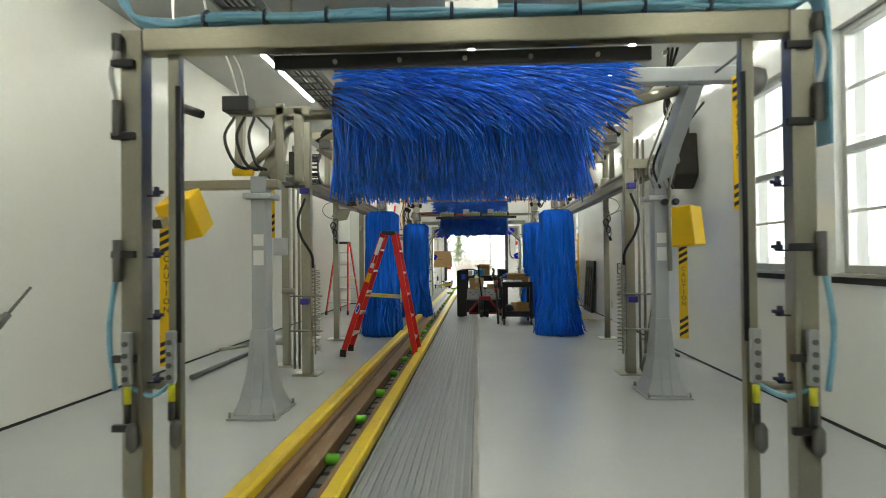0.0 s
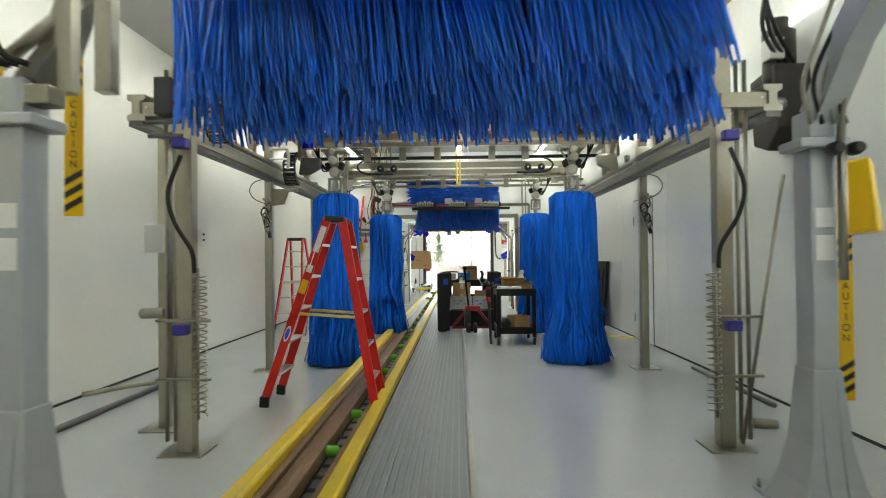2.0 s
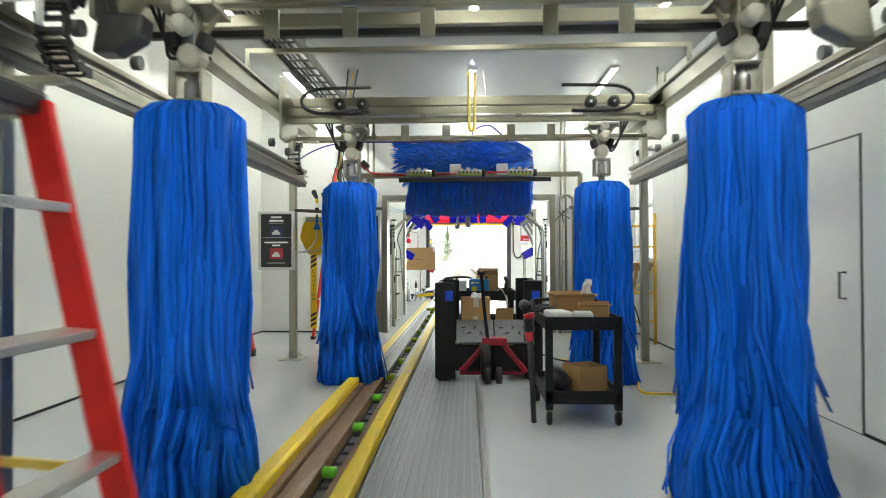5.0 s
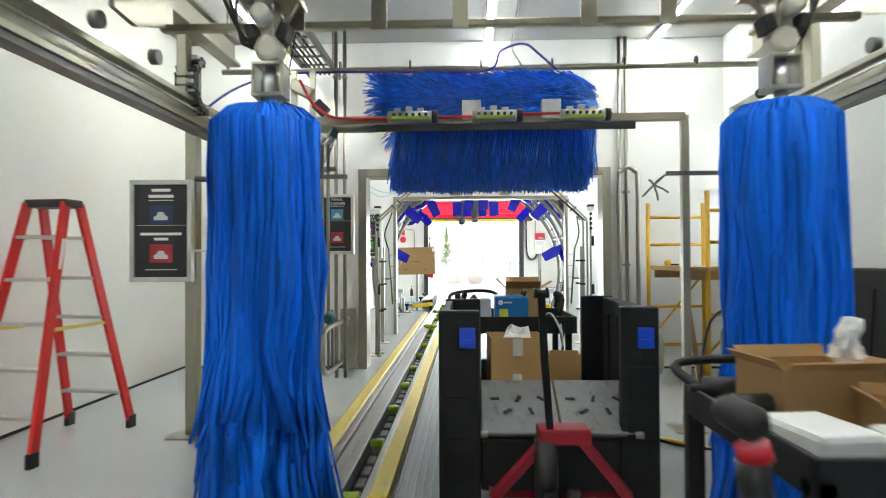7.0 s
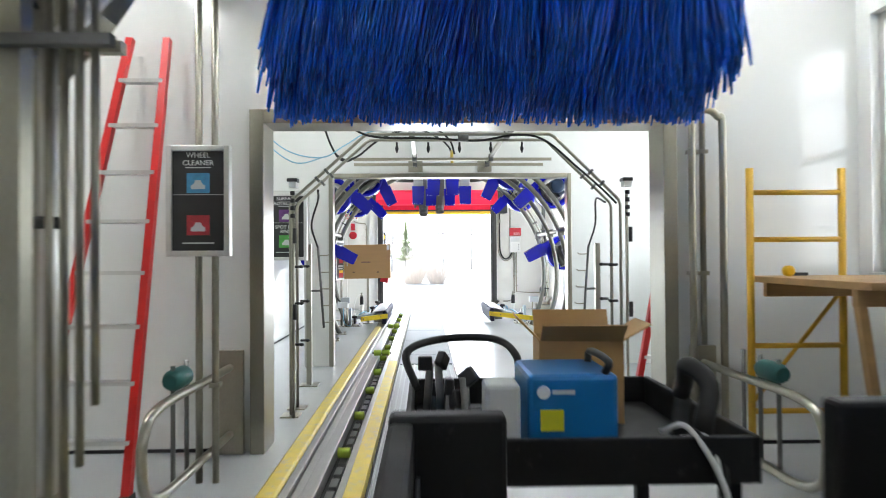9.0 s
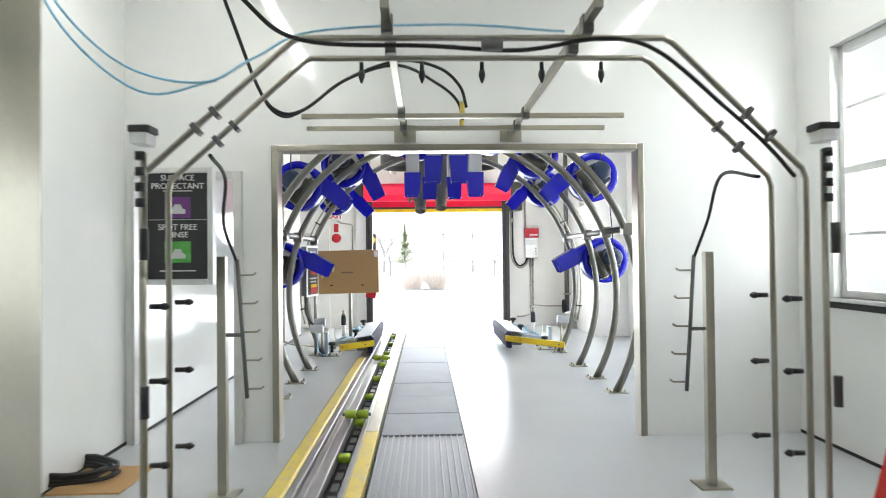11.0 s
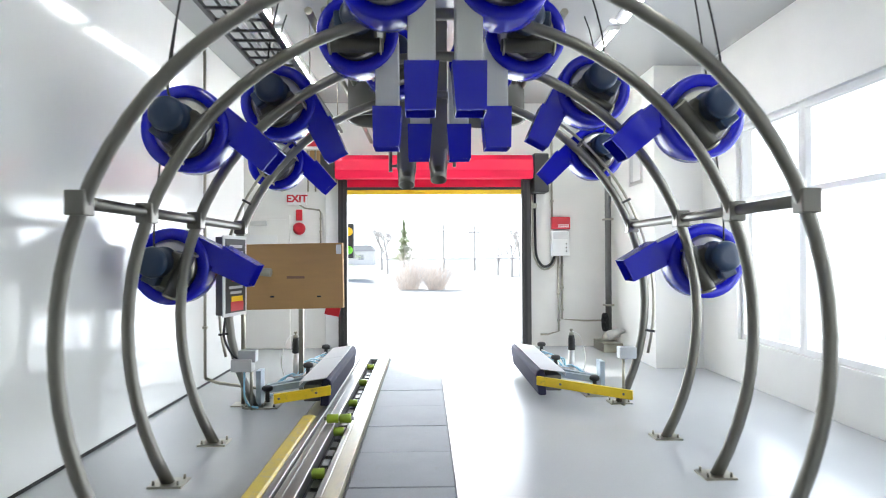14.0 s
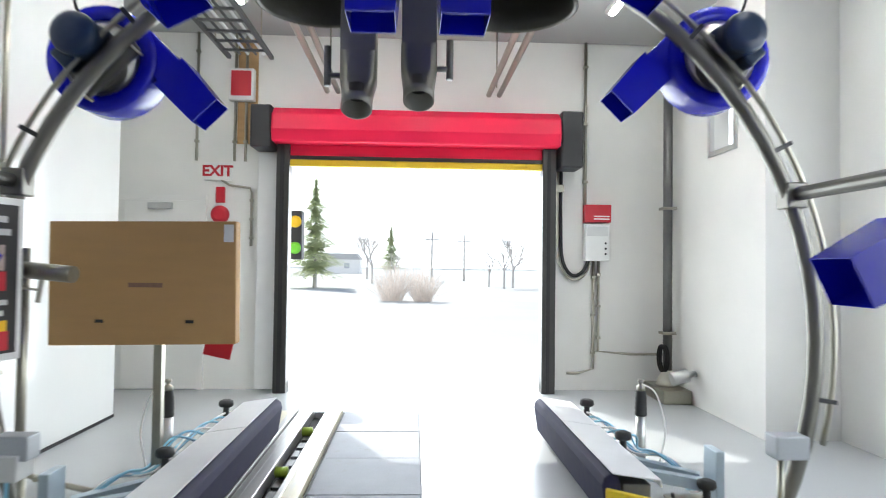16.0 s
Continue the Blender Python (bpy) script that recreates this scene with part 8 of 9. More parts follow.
for x in (-1.74, -1.24):
    bm = bmesh.new()
    turned_box(bm, (0.045, 0.004, 0.018), pose(x, 27.052, 1.07))
    part("tab", bm, M_BLACK, cb)
for x in (-1.46,):
    bm = bmesh.new()
    sweep(bm, [(x, 27.2, 0.0), (x, 27.2, 1.60)], 0.024, square=True)
    part("post", bm, M_STEEL, crd)
bm = bmesh.new()
box(bm, -1.56, -1.36, 27.1, 27.3, 0, 0.012)
part("foot_plate", bm, M_STEEL, crd)
bm = bmesh.new()
turned_box(bm, (0.16, 0.01, 0.10), pose(-1.12, 27.2, 0.90, 0, 12, 0))
part("red_tag", bm, M_RED2, crd, "red tag hanging under the box")

ctl = thing("control_post", (-1.95, 26.7, 0), "steel pipe control post with a printed panel and sensor", "control post")
bm = bmesh.new()
sweep(bm, [(-1.945, 26.7, 0.012), (-1.945, 26.7, 1.47)], 0.024, 12)
pst = part("post", bm, M_STEEL, ctl)
bm = bmesh.new()
box(bm, -2.05, -1.85, 26.61, 26.79, 0, 0.012)
part("foot_plate", bm, M_STEEL, pst)
bm = bmesh.new()
cyl(bm, (-1.90, 26.62, 1.36), (-1.64, 26.58, 1.34), 0.042, 16)
sn = part("sensor", bm, M_STEEL, ctl, "steel sensor tube")
bm = bmesh.new()
cyl(bm, (-1.80, 26.6, 1.32), (-1.82, 26.6, 1.20), 0.012, 8)
cyl(bm, (-2.02, 26.64, 1.28), (-1.80, 26.6, 1.26), 0.007, 6)
part("screw_clamp", bm, M_CREAM, sn)
bm = bmesh.new()
box(bm, -1.99, -1.79, 26.42, 26.56, 0.38, 0.50)
part("junction_box", bm, M_GREYBOX, ctl, "grey metal junction box", 0.006)
turn_ = Matrix.Translation((-1.93, 26.36, 1.318)) @ pose(0, 0, 0, 0, 0, 76)
for nm, sz, c, mt, lb in (("control_box", (0.36, 0.10, 0.74), (0.02, 0.055, 0.0), M_DARKSTEEL, "dark control box behind the panel"), ("print_panel", (0.42, 0.016, 0.77), (0, 0, 0), M_WHITE, "white framed printed panel")):
    bm = bmesh.new()
    turned_box(bm, sz, turn_ @ Matrix.Translation(c))
    cb2 = part(nm, bm, mt, ctl, lb, 0.006)
for nm, w_, h_, cx_, cz_, mt in (("poster", 0.35, 0.70, 0, 0, M_BLACK), ("print_bar", 0.22, 0.03, 0, 0.28, M_GREYBOX), ("print_bar", 0.26, 0.03, 0, 0.22, M_GREYBOX), ("picture", 0.20, 0.12, 0, 0.10, M_FADED2), ("print_bar", 0.18, 0.09, 0.02, -0.01, M_RED2),
                                 ("print_bar", 0.24, 0.025, 0, -0.11, M_GREYBOX), ("print_bar", 0.20, 0.025, 0, -0.16, M_GREYBOX), ("picture", 0.20, 0.05, 0.02, -0.22, M_YBOX), ("picture", 0.22, 0.09, 0.02, -0.29, M_RED2)):
    bm = bmesh.new()
    turned_box(bm, (w_, 0.003, h_), turn_ @ Matrix.Translation((cx_, -0.0105 if nm == "poster" else -0.0145, cz_)))
    part(nm, bm, mt, cb2)
bm = bmesh.new()
sweep(bm, bend([(-2.03, 26.40, 0.93), (-2.05, 26.42, 0.72), (-1.99, 26.45, 0.56), (-1.93, 26.48, 0.49)]), 0.012, 8)
part("cable", bm, M_RUBBER, ctl, "black cable")
bm = bmesh.new()
sweep(bm, bend([(-1.88, 26.5, 0.38), (-1.88, 26.5, 0.15), (-1.84, 26.5, 0.05), (-1.74, 26.48, 0.02)]), 0.010, 8)
part("hose", bm, M_BLUEHOSE, ctl, "pale blue hose")

# stainless air nozzles in front of the door
for x, zt in ((-0.29, 2.24), (0.04, 2.29)):
    a = thing("air_nozzle", (x, 26.85, zt), "stainless steel air nozzle, square above and round at its mouth", "air nozzle", "air nozzles")
    bm = bmesh.new()
    box(bm, x - 0.096, x + 0.096, 26.79, 26.97, zt + 0.26, 4.0)
    part("duct", bm, M_ARCH, a, "", 0.006)
    bm = bmesh.new()
    loops = []
    for k, (zz, sq, r, yc) in enumerate(((zt + 0.32, 1.0, 0.098, 26.88), (zt + 0.17, 1.0, 0.098, 26.87), (zt + 0.05, 0.0, 0.084, 26.79), (zt - 0.01, 0.0, 0.084, 26.75), (zt - 0.01, 0.0, 0.076, 26.75), (zt + 0.10, 0.0, 0.07, 26.80))):
        loop = []
        for j in range(24):
            c, q = math.cos(2 * math.pi * j / 24), math.sin(2 * math.pi * j / 24)
            g = 1 / max(abs(c), abs(q)) if sq else 1.0
            g = min(g, 1.34)
            lift = 0.035 * q if not sq else 0.0
            loop.append(bm.verts.new((x + r * g * c, yc + r * g * q, zz - lift)))
        loops.append(loop)
    for la, lb in zip(loops, loops[1:]):
        for j in range(24):
            bm.faces.new((la[j], la[(j + 1) % 24], lb[(j + 1) % 24], lb[j])).smooth = True
    bm.faces.new(loops[-1])
    bmesh.ops.recalc_face_normals(bm, faces=bm.faces[:])
    nz = part("nozzle", bm, M_ARCH, a)
    # Black disc stands in for the shaded inside of the nozzle.
    bm = bmesh.new()
    cyl(bm, (x, 26.79, zt + 0.085), (x, 26.788, zt + 0.08), 0.066, 24)
    part("mouth", bm, M_RUBBER, nz)
    sd = 1 if x > 0 else -1
    bm = bmesh.new()
    cyl(bm, (x + sd * 0.10, 26.86, zt + 0.20), (x + sd * 0.18, 26.86, zt + 0.20), 0.016, 10)
    cyl(bm, (x + sd * 0.17, 26.86, zt + 0.14), (x + sd * 0.17, 26.86, zt + 0.36), 0.02, 10)
    part("actuator", bm, M_DARKSTEEL, a)


for s in (-1, 1):
    pp = thing("ceiling_pipe", (s * 0.72, 27, 3.4), "pair of steel pipes hung below the ceiling", "pipe", "ceiling pipes")
    for k in range(2):
        bm = bmesh.new()
        cyl(bm, (s * (0.85 + 0.12 * k), 25.0, 3.35), (s * (0.85 + 0.12 * k), 30.5, 3.35), 0.03, 12)
        part("pipe", bm, M_STEEL, pp)
    for y in (25.5, 28.0, 30.2):
        bm = bmesh.new()
        sweep(bm, [(s * 0.9, y, 3.35), (s * 0.9, y, 4.0)], 0.008, 6)
        part("hanger", bm, M_STEEL, pp)
def intake(s):
    x, y, r = 0.03 + s * 0.60, 27.26, 0.38
    fan = thing("duct_ring", (x, y, 3.0), "dark open round fan intake seen from below", "fan duct", "fan ducts")
    bm = bmesh.new()
    loops = []
    for rr, z in ((r, 3.45), (r, 3.02), (r + 0.012, 3.0), (r - 0.008, 2.99), (r - 0.02, 3.01), (r - 0.02, 3.44)):
        loops.append([bm.verts.new((x + rr * math.cos(2 * math.pi * k / 32), y + rr * math.sin(2 * math.pi * k / 32), z)) for k in range(32)])
    for la, lb in zip(loops, loops[1:]):
        for k in range(32):
            bm.faces.new((la[k], la[(k + 1) % 32], lb[(k + 1) % 32], lb[k])).smooth = True
    bm.faces.new(loops[0])
    bm.faces.new(loops[-1][::-1])
    sh = part("shell", bm, M_INTAKE, fan, "dark metal rim")
    bm = bmesh.new()
    disc_profile(bm, (x, y, 3.16), (x, y, 3.40), [(0, 0.05), (0.2, 0.10), (1, 0.11)], 16)
    part("fan_hub", bm, M_RUBBER, sh)
    for k in range(2):
        bm = bmesh.new()
        sweep(bm, [(x - 0.2 + 0.4 * k, y, 3.45), (x - 0.2 + 0.4 * k, y, 4.0)], 0.015, 8)
        part("hanger", bm, M_STEEL, fan)


for s in (-1, 1):
    intake(s)


YW = 30.6
ex = thing("exit_sign", (-2.18, YW, 2.3), "white EXIT sign with red letters on the end wall", "exit sign")
bm = bmesh.new()
box(bm, -2.33, -2.03, YW - 0.05, YW, 2.33, 2.53)
part("plate", bm, M_WHITE, ex, "", 0.006)
text_part("EXIT", 0.165, M_RED2, ex, (-2.18, YW - 0.054, 2.43), bold=0.006)
al = thing("fire_alarm", (-2.15, YW, 2.0), "red fire alarm pull station and horn on the wall", "fire alarm")
bm = bmesh.new()
box(bm, -2.20, -2.10, YW - 0.04, YW, 2.08, 2.26)
part("pull_station", bm, M_RED2, al, "", 0.008)
bm = bmesh.new()
disc_profile(bm, (-2.15, YW, 1.95), (-2.15, YW - 0.07, 1.95), [(0, 0.10), (0.6, 0.10), (1, 0.06)], 18)
part("horn", bm, M_RED2, al)
rb = thing("alarm_panel", (-1.9, YW, 3.2), "red and white alarm box on a wooden board", "alarm box")
bm = bmesh.new()
box(bm, -1.98, -1.76, YW - 0.02, YW, 2.75, 3.95)
part("board", bm, M_WOOD, rb)
bm = bmesh.new()
box(bm, -2.06, -1.78, YW - 0.12, YW - 0.02, 3.22, 3.58)
bx = part("box", bm, M_WHITE, rb, "", 0.01)
bm = bmesh.new()
box(bm, -2.03, -1.81, YW - 0.126, YW - 0.12, 3.27, 3.55)
part("cover", bm, M_RED2, bx)
dc = thing("door_controller", (2.1, YW, 1.6), "white door controller box with a red sign above", "control box")
bm = bmesh.new()
box(bm, 1.96, 2.24, YW - 0.14, YW, 1.48, 1.90)
dcb = part("box", bm, M_WHITE, dc, "", 0.012)
bm = bmesh.new()
box(bm, 1.96, 2.26, YW - 0.12, YW - 0.02, 1.92, 2.12)
rs = part("red_sign", bm, M_RED2, dc, "red sign with white print bars")
for z in (1.98, 1.95):
    bm = bmesh.new()
    box(bm, 2.06, 2.24, YW - 0.124, YW - 0.12, z, z + 0.014)
    part("print_bar", bm, M_WHITE, rs)
for k in range(3):
    bm = bmesh.new()
    cyl(bm, (2.19, YW - 0.15, 1.56 + 0.06 * k), (2.19, YW - 0.14, 1.56 + 0.06 * k), 0.012, 10)
    part("button", bm, M_BLACK, dcb)
bm = bmesh.new()
box(bm, 1.98, 2.22, YW - 0.146, YW - 0.14, 1.76, 1.87)
part("window", bm, M_GREYBOX, dcb)


def conduit(pts, r, mat, label, cat="conduit"):
    c = thing("conduit", pts[0], label, cat, "wall conduits")
    bm = bmesh.new()
    sweep(bm, pts, r, 10)
    pp = part("pipe", bm, mat, c)
    a, b = max(zip(pts, pts[1:]), key=lambda q: (Vector(q[1]) - Vector(q[0])).length)
    for t in (0.15, 0.5, 0.85):
        q = Vector(a).lerp(Vector(b), t)
        bm = bmesh.new()
        turned_box(bm, (2.9 * r, 2.9 * r, 0.03), pose(q.x, q.y, q.z))
        part("clip", bm, M_STEEL, pp, "", 0.003)
    return c


yw = YW - 0.035
conduit([(2.08, yw, 1.48), (2.08, yw, 0.25), (1.9, yw, 0.2), (1.78, yw, 0.2)], 0.016, M_STEEL, "grey electrical conduit on the end wall")
conduit([(2.14, yw, 1.48), (2.14, yw, 0.45), (2.5, yw, 0.42), (2.9, yw, 0.42)], 0.016, M_STEEL, "grey electrical conduit on the end wall")
conduit([(1.98, yw, 2.1), (1.98, yw, 4.0)], 0.018, M_STEEL, "grey electrical conduit on the end wall")
conduit(bend([(1.70, yw, 2.5), (1.70, yw, 1.9), (1.72, yw, 1.5), (1.82, yw - 0.02, 1.32), (1.95, yw, 1.35), (2.03, yw, 1.5)]), 0.02, M_RUBBER, "looped flexible cable beside the roll-up door")
conduit(bend([(1.66, yw, 2.5), (1.66, yw, 1.9), (1.68, yw, 1.48), (1.82, yw - 0.02, 1.27), (1.98, yw, 1.32), (2.06, yw, 1.5)]), 0.014, M_STEEL, "looped flexible cable beside the roll-up door")
conduit([(2.80, 30.2, 0.12), (2.80, 30.2, 4.0)], 0.05, M_DARKSTEEL, "dark standpipe in the corner", "pipe")
for x in (-2.42, -2.0, -1.88):
    conduit([(x, yw, 2.55), (x, yw, 4.0)], 0.016, M_STEEL, "grey electrical conduit on the end wall")
conduit([(-2.24, yw, 2.4), (-2.05, yw, 2.28), (-1.82, yw, 2.25), (-1.8, yw, 2.2), (-1.8, yw, 1.6)], 0.014, M_STEEL, "grey electrical conduit on the end wall")
conduit([(-2.64, 27.6, 0.1), (-2.64, 27.6, 4.0)], 0.018, M_STEEL, "grey electrical conduit on the side wall")
conduit([(-2.64, 27.6, 0.1), (-2.5, 27.6, 0.05), (-2.1, 27.4, 0.04), (-1.7, 27.2, 0.04)], 0.018, M_STEEL, "grey conduit running over the floor")
vl = thing("hose_valve", (2.75, 29.9, 0.2), "steel block with valves at the foot of the corner", "valve")
bm = bmesh.new()
box(bm, 2.62, 2.92, 29.85, 30.45, 0.0, 0.14)
part("block", bm, M_STEEL, vl, "", 0.01)
bm = bmesh.new()
disc_profile(bm, (2.91, 29.75, 0.34), (2.66, 29.75, 0.28), [(0, 0.03), (0.3, 0.035), (0.35, 0.07), (1, 0.07)], 16)
part("nozzle", bm, M_ALUM, vl)
bm = bmesh.new()
disc_profile(bm, (2.80, 30.2, 0.13), (2.80, 30.2, 0.3), [(0, 0.12), (0.5, 0.10), (1, 0.05)], 16)
part("flange", bm, M_CREAM, vl)
for k in range(3):
    bm = bmesh.new()
    n = 20
    sweep(bm, [(2.70 + 0.02 * k, 30.12 + 0.11 * math.cos(2 * math.pi * j / n), 0.44 + 0.14 * math.sin(2 * math.pi * j / n)) for j in range(n + 1)], 0.010, 6)
    part("cable_loop", bm, M_RUBBER, vl)
# exit personnel door
pd = thing("door_2", (-2.75, YW, 0), "white glazed personnel door beside the exit", "door", "", "structure")
bm = bmesh.new()
box(bm, -3.2, -2.36, YW - 0.04, YW - 0.004, 0.01, 2.1)
lf = part("leaf", bm, M_PAINT, pd, "", 0.004)
bm = bmesh.new()
box(bm, -3.05, -2.50, YW - 0.046, YW - 0.04, 0.95, 1.85)
part("panel", bm, M_WHITE, lf)
bm = bmesh.new()
box(bm, -3.1, -2.42, YW - 0.09, YW - 0.06, 1.0, 1.04)
part("push_bar", bm, M_ALUM, lf)
bm = bmesh.new()
box(bm, -2.92, -2.66, YW - 0.10, YW - 0.04, 2.0, 2.07)
part("closer", bm, M_ALUM, lf, "", 0.006)
bm = bmesh.new()
box(bm, -2.36, -2.30, YW - 0.05, YW - 0.002, 0, 2.16)
part("frame_side", bm, M_PAINT, pd)
bm = bmesh.new()
box(bm, -3.26, -2.36, YW - 0.05, YW - 0.002, 2.1, 2.16)
part("frame_head", bm, M_PAINT, pd)

# ---- wall and post details of the long room ----
for s, pts in ((-1, [(-3.12, 6.4, 0.10), (-3.12, 10.0, 0.10)]), (1, [(2.76, 8.2, 0.03), (2.76, 10.1, 0.03)])):
    pf = thing("floor_pipe", pts[0], "dark pipe lying on the floor along the wall", "pipe", "floor pipes")
    bm = bmesh.new()
    if s < 0:
        sweep(bm, [(-3.1, 6.7, 0.03), (-3.1, 10.2, 0.03)], 0.028, 12)
    else:
        sweep(bm, pts, 0.022, 12)
    part("pipe", bm, M_DARKSTEEL, pf)
pf = thing("floor_pipe", (-2.9, 9.7, 0.05), "grey pipe lying on the floor by the doorway", "pipe", "floor pipes")
bm = bmesh.new()
sweep(bm, bend([(-3.6, 8.7, 0.05), (-3.3, 9.2, 0.05), (-3.0, 9.35, 0.05), (-2.75, 9.35, 0.05)]), 0.026, 12)
part("pipe", bm, M_STEEL, pf)
sw = thing("wall_switch", (WL, 11.62, 1.6), "small white switch box with black buttons on the wall", "switch")
bm = bmesh.new()
box(bm, WL, WL + 0.07, 11.58, 11.68, 1.58, 1.76)
swb = part("box", bm, M_WHITE, sw, "", 0.006)
for z in (1.63, 1.71):
    bm = bmesh.new()
    cyl(bm, (WL + 0.07, 11.63, z), (WL + 0.09, 11.63, z), 0.016, 10)
    part("button", bm, M_BLACK, swb)
for x, y, z in ((-2.24, 10.2, 1.9), (2.25, 10.2, 1.9)):
    hb = thing("hose_bundle", (x, y, z), "tied bundle of black hose ends on the gantry post", "hose", "hose bundles")
    rr = random.Random(int(x * 10))
    for k in range(5):
        bm = bmesh.new()
        cx = x + rr.uniform(-0.02, 0.03)
        n = 14
        ra = rr.uniform(0.025, 0.042)
        sweep(bm, [(cx + ra * math.cos(2 * math.pi * j / n), y - 0.06 - 0.012 * k, z + 0.06 - 0.06 * k + 0.055 * math.sin(2 * math.pi * j / n)) for j in range(n + 1)], 0.010, 6)
        part("loop", bm, M_RUBBER if k % 2 else M_DARKSTEEL, hb)
    bm = bmesh.new()
    cyl(bm, (x + 0.03, y - 0.08, z - 0.22), (x + 0.05, y - 0.10, z - 0.30), 0.022, 10)
    part("tail", bm, M_RUBBER, hb)
    for zz in (z + 0.16, z + 0.06, z - 0.10):
        bm = bmesh.new()
        box(bm, x - 0.045, x + 0.045, y - 0.07, y - 0.0, zz - 0.016, zz + 0.016)
        part("clip", bm, M_STEEL, hb, "", 0.004)
    bm = bmesh.new()
    s = 1 if x > 0 else -1
    sweep(bm, bend([(x, y - 0.06, z + 0.10), (x + s * 0.13, y - 0.1, z + 0.16), (x + s * 0.19, y - 0.1, z + 0.26), (x + s * 0.14, y - 0.08, z + 0.36), (x + s * 0.03, y - 0.06, z + 0.40)]), 0.006, 6)
    part("wire", bm, M_DARKSTEEL, hb)
# wire combs and pipework at the first gantry posts
for s, x in ((-1, -1.86), (1, 1.88)):
    wc = thing("spring_nozzle", (x, 7.0, 0.3), "upright coiled steel spring with violet clamps on the post", "spring", "post springs")
    xi = x - s * 0.02
    bm = bmesh.new()
    cyl(bm, (xi - s * 0.10, 6.93, 0.25), (xi - s * 0.10, 6.93, 1.28), 0.011, 8)
    sp = part("spine", bm, M_STEEL, wc)
    bm = bmesh.new()
    sweep(bm, [(xi - s * 0.115 + 0.045 * math.cos(k * 0.628), 6.93 + 0.045 * math.sin(k * 0.628), 0.28 + 0.0043 * k) for k in range(221)], 0.005, 5)
    part("spring", bm, M_STEEL, sp, "coiled steel spring")
    for z in (0.86, 2.14):
        bm = bmesh.new()
        box(bm, x - 0.05, x + 0.05, 6.90, 6.98, z - 0.035, z + 0.035)
        part("clamp", bm, M_PURPLE, wc, "violet plastic clamp", 0.01)
    for z in (0.92, 0.52):
        bm = bmesh.new()
        cyl(bm, (x - 0.18, 6.95, z), (x + 0.2, 6.95, z), 0.011, 8)
        part("cross_rod", bm, M_STEEL, wc)
    bm = bmesh.new()
    sweep(bm, bend([(x - s * 0.02, 6.9, 2.05), (x + s * 0.06, 6.88, 1.8), (x + s * 0.02, 6.88, 1.6), (x - s * 0.09, 6.9, 1.4), (x - s * 0.10, 6.92, 1.25)]), 0.016, 8)
    part("hose", bm, M_RUBBER, wc, "black hose")
    for k in range(2):
        bm = bmesh.new()
        xx = x + s * (0.12 + 0.06 * k)
        cyl(bm, (xx, 7.12, 0.05), (xx, 7.12, 2.7), 0.016, 10)
        part("pipe", bm, M_STEEL, wc)
    bm = bmesh.new()
    zc = 0.98 if s < 0 else 0.22
    disc_profile(bm, (x + s * 0.10, 6.9, zc), (x + s * 0.25, 6.87, zc), [(0, 0.036), (0.9, 0.036), (1, 0.028)], 14)
    part("end_fitting", bm, M_STEEL, wc)
bx = thing("wall_box", (-2.40, 7.56, 1.4), "small white electrical box on the rear post", "electrical box")
bm = bmesh.new()
box(bm, -2.42, -2.26, 7.54, 7.614, 1.40, 1.62)
part("box", bm, M_GREYBOX, bx, "", 0.008)
lp = thing("leaning_pipe", (2.05, 7.2, 0), "thin steel pipe leaning beside the gantry post", "pipe")
bm = bmesh.new()
sweep(bm, [(2.02, 7.15, 0.012), (2.36, 7.2, 1.9)], 0.014, 8)
part("tube", bm, M_STEEL, lp)
cm = thing("security_camera", (-2.66, 5.4, 2.7), "black bracketed camera hung from a rod", "camera")
bm = bmesh.new()
cyl(bm, (-2.66, 5.4, 2.74), (-2.66, 5.4, 4.0), 0.012, 8)
part("rod", bm, M_STEEL, cm)
bm = bmesh.new()
disc_profile(bm, (-2.66, 5.4, 2.79), (-2.36, 5.34, 2.68), [(0, 0.022), (0.35, 0.022), (0.4, 0.045), (1, 0.04)], 14)
part("body", bm, M_BLACK, cm)
tr = thing("cable_tray", (-1.5, 6, 3.6), "dark open steel cable tray hung under the ceiling", "cable tray")
for x in (-2.06, -1.72):
    bm = bmesh.new()
    box(bm, x - 0.015, x + 0.015, 0.5, 18.4, 3.52, 3.60)
    part("side_rail", bm, M_DARKSTEEL, tr)
for k in range(60):
    bm = bmesh.new()
    sweep(bm, [(-2.045, 0.6 + 0.297 * k, 3.53), (-1.735, 0.6 + 0.297 * k, 3.53)], 0.010, square=True)
    part("rung", bm, M_DARKSTEEL, tr)
for k in range(5):
    bm = bmesh.new()
    sweep(bm, bend([(-2.01 + 0.055 * k, 0.6, 3.56), (-1.98 + 0.055 * k, 6, 3.56), (-2.02 + 0.055 * k, 12, 3.56), (-1.99 + 0.055 * k, 18.3, 3.56)], 5), 0.012, 6)
    part("cable", bm, (M_RUBBER, M_RUBBER, M_DARKSTEEL, M_RUBBER, M_WHITE)[k], tr)
for y in (1.5, 6.0, 10.0, 14.0, 18.0):
    for x in (-2.06, -1.72):
        bm = bmesh.new()
        sweep(bm, [(x, y, 3.6), (x, y, 4.0)], 0.007, 6)
        part("hanger", bm, M_STEEL, tr)
M_OLD = material("dark_brown_casting", (0.045, 0.04, 0.035), 0.55, 0.3, vary=0.3, scale=8, bump=0.1)
pnl = thing("wall_actuator", (2.85, 8.0, 2.3), "dark brown drive unit with pipes mounted on the side wall", "drive unit")
bm = bmesh.new()
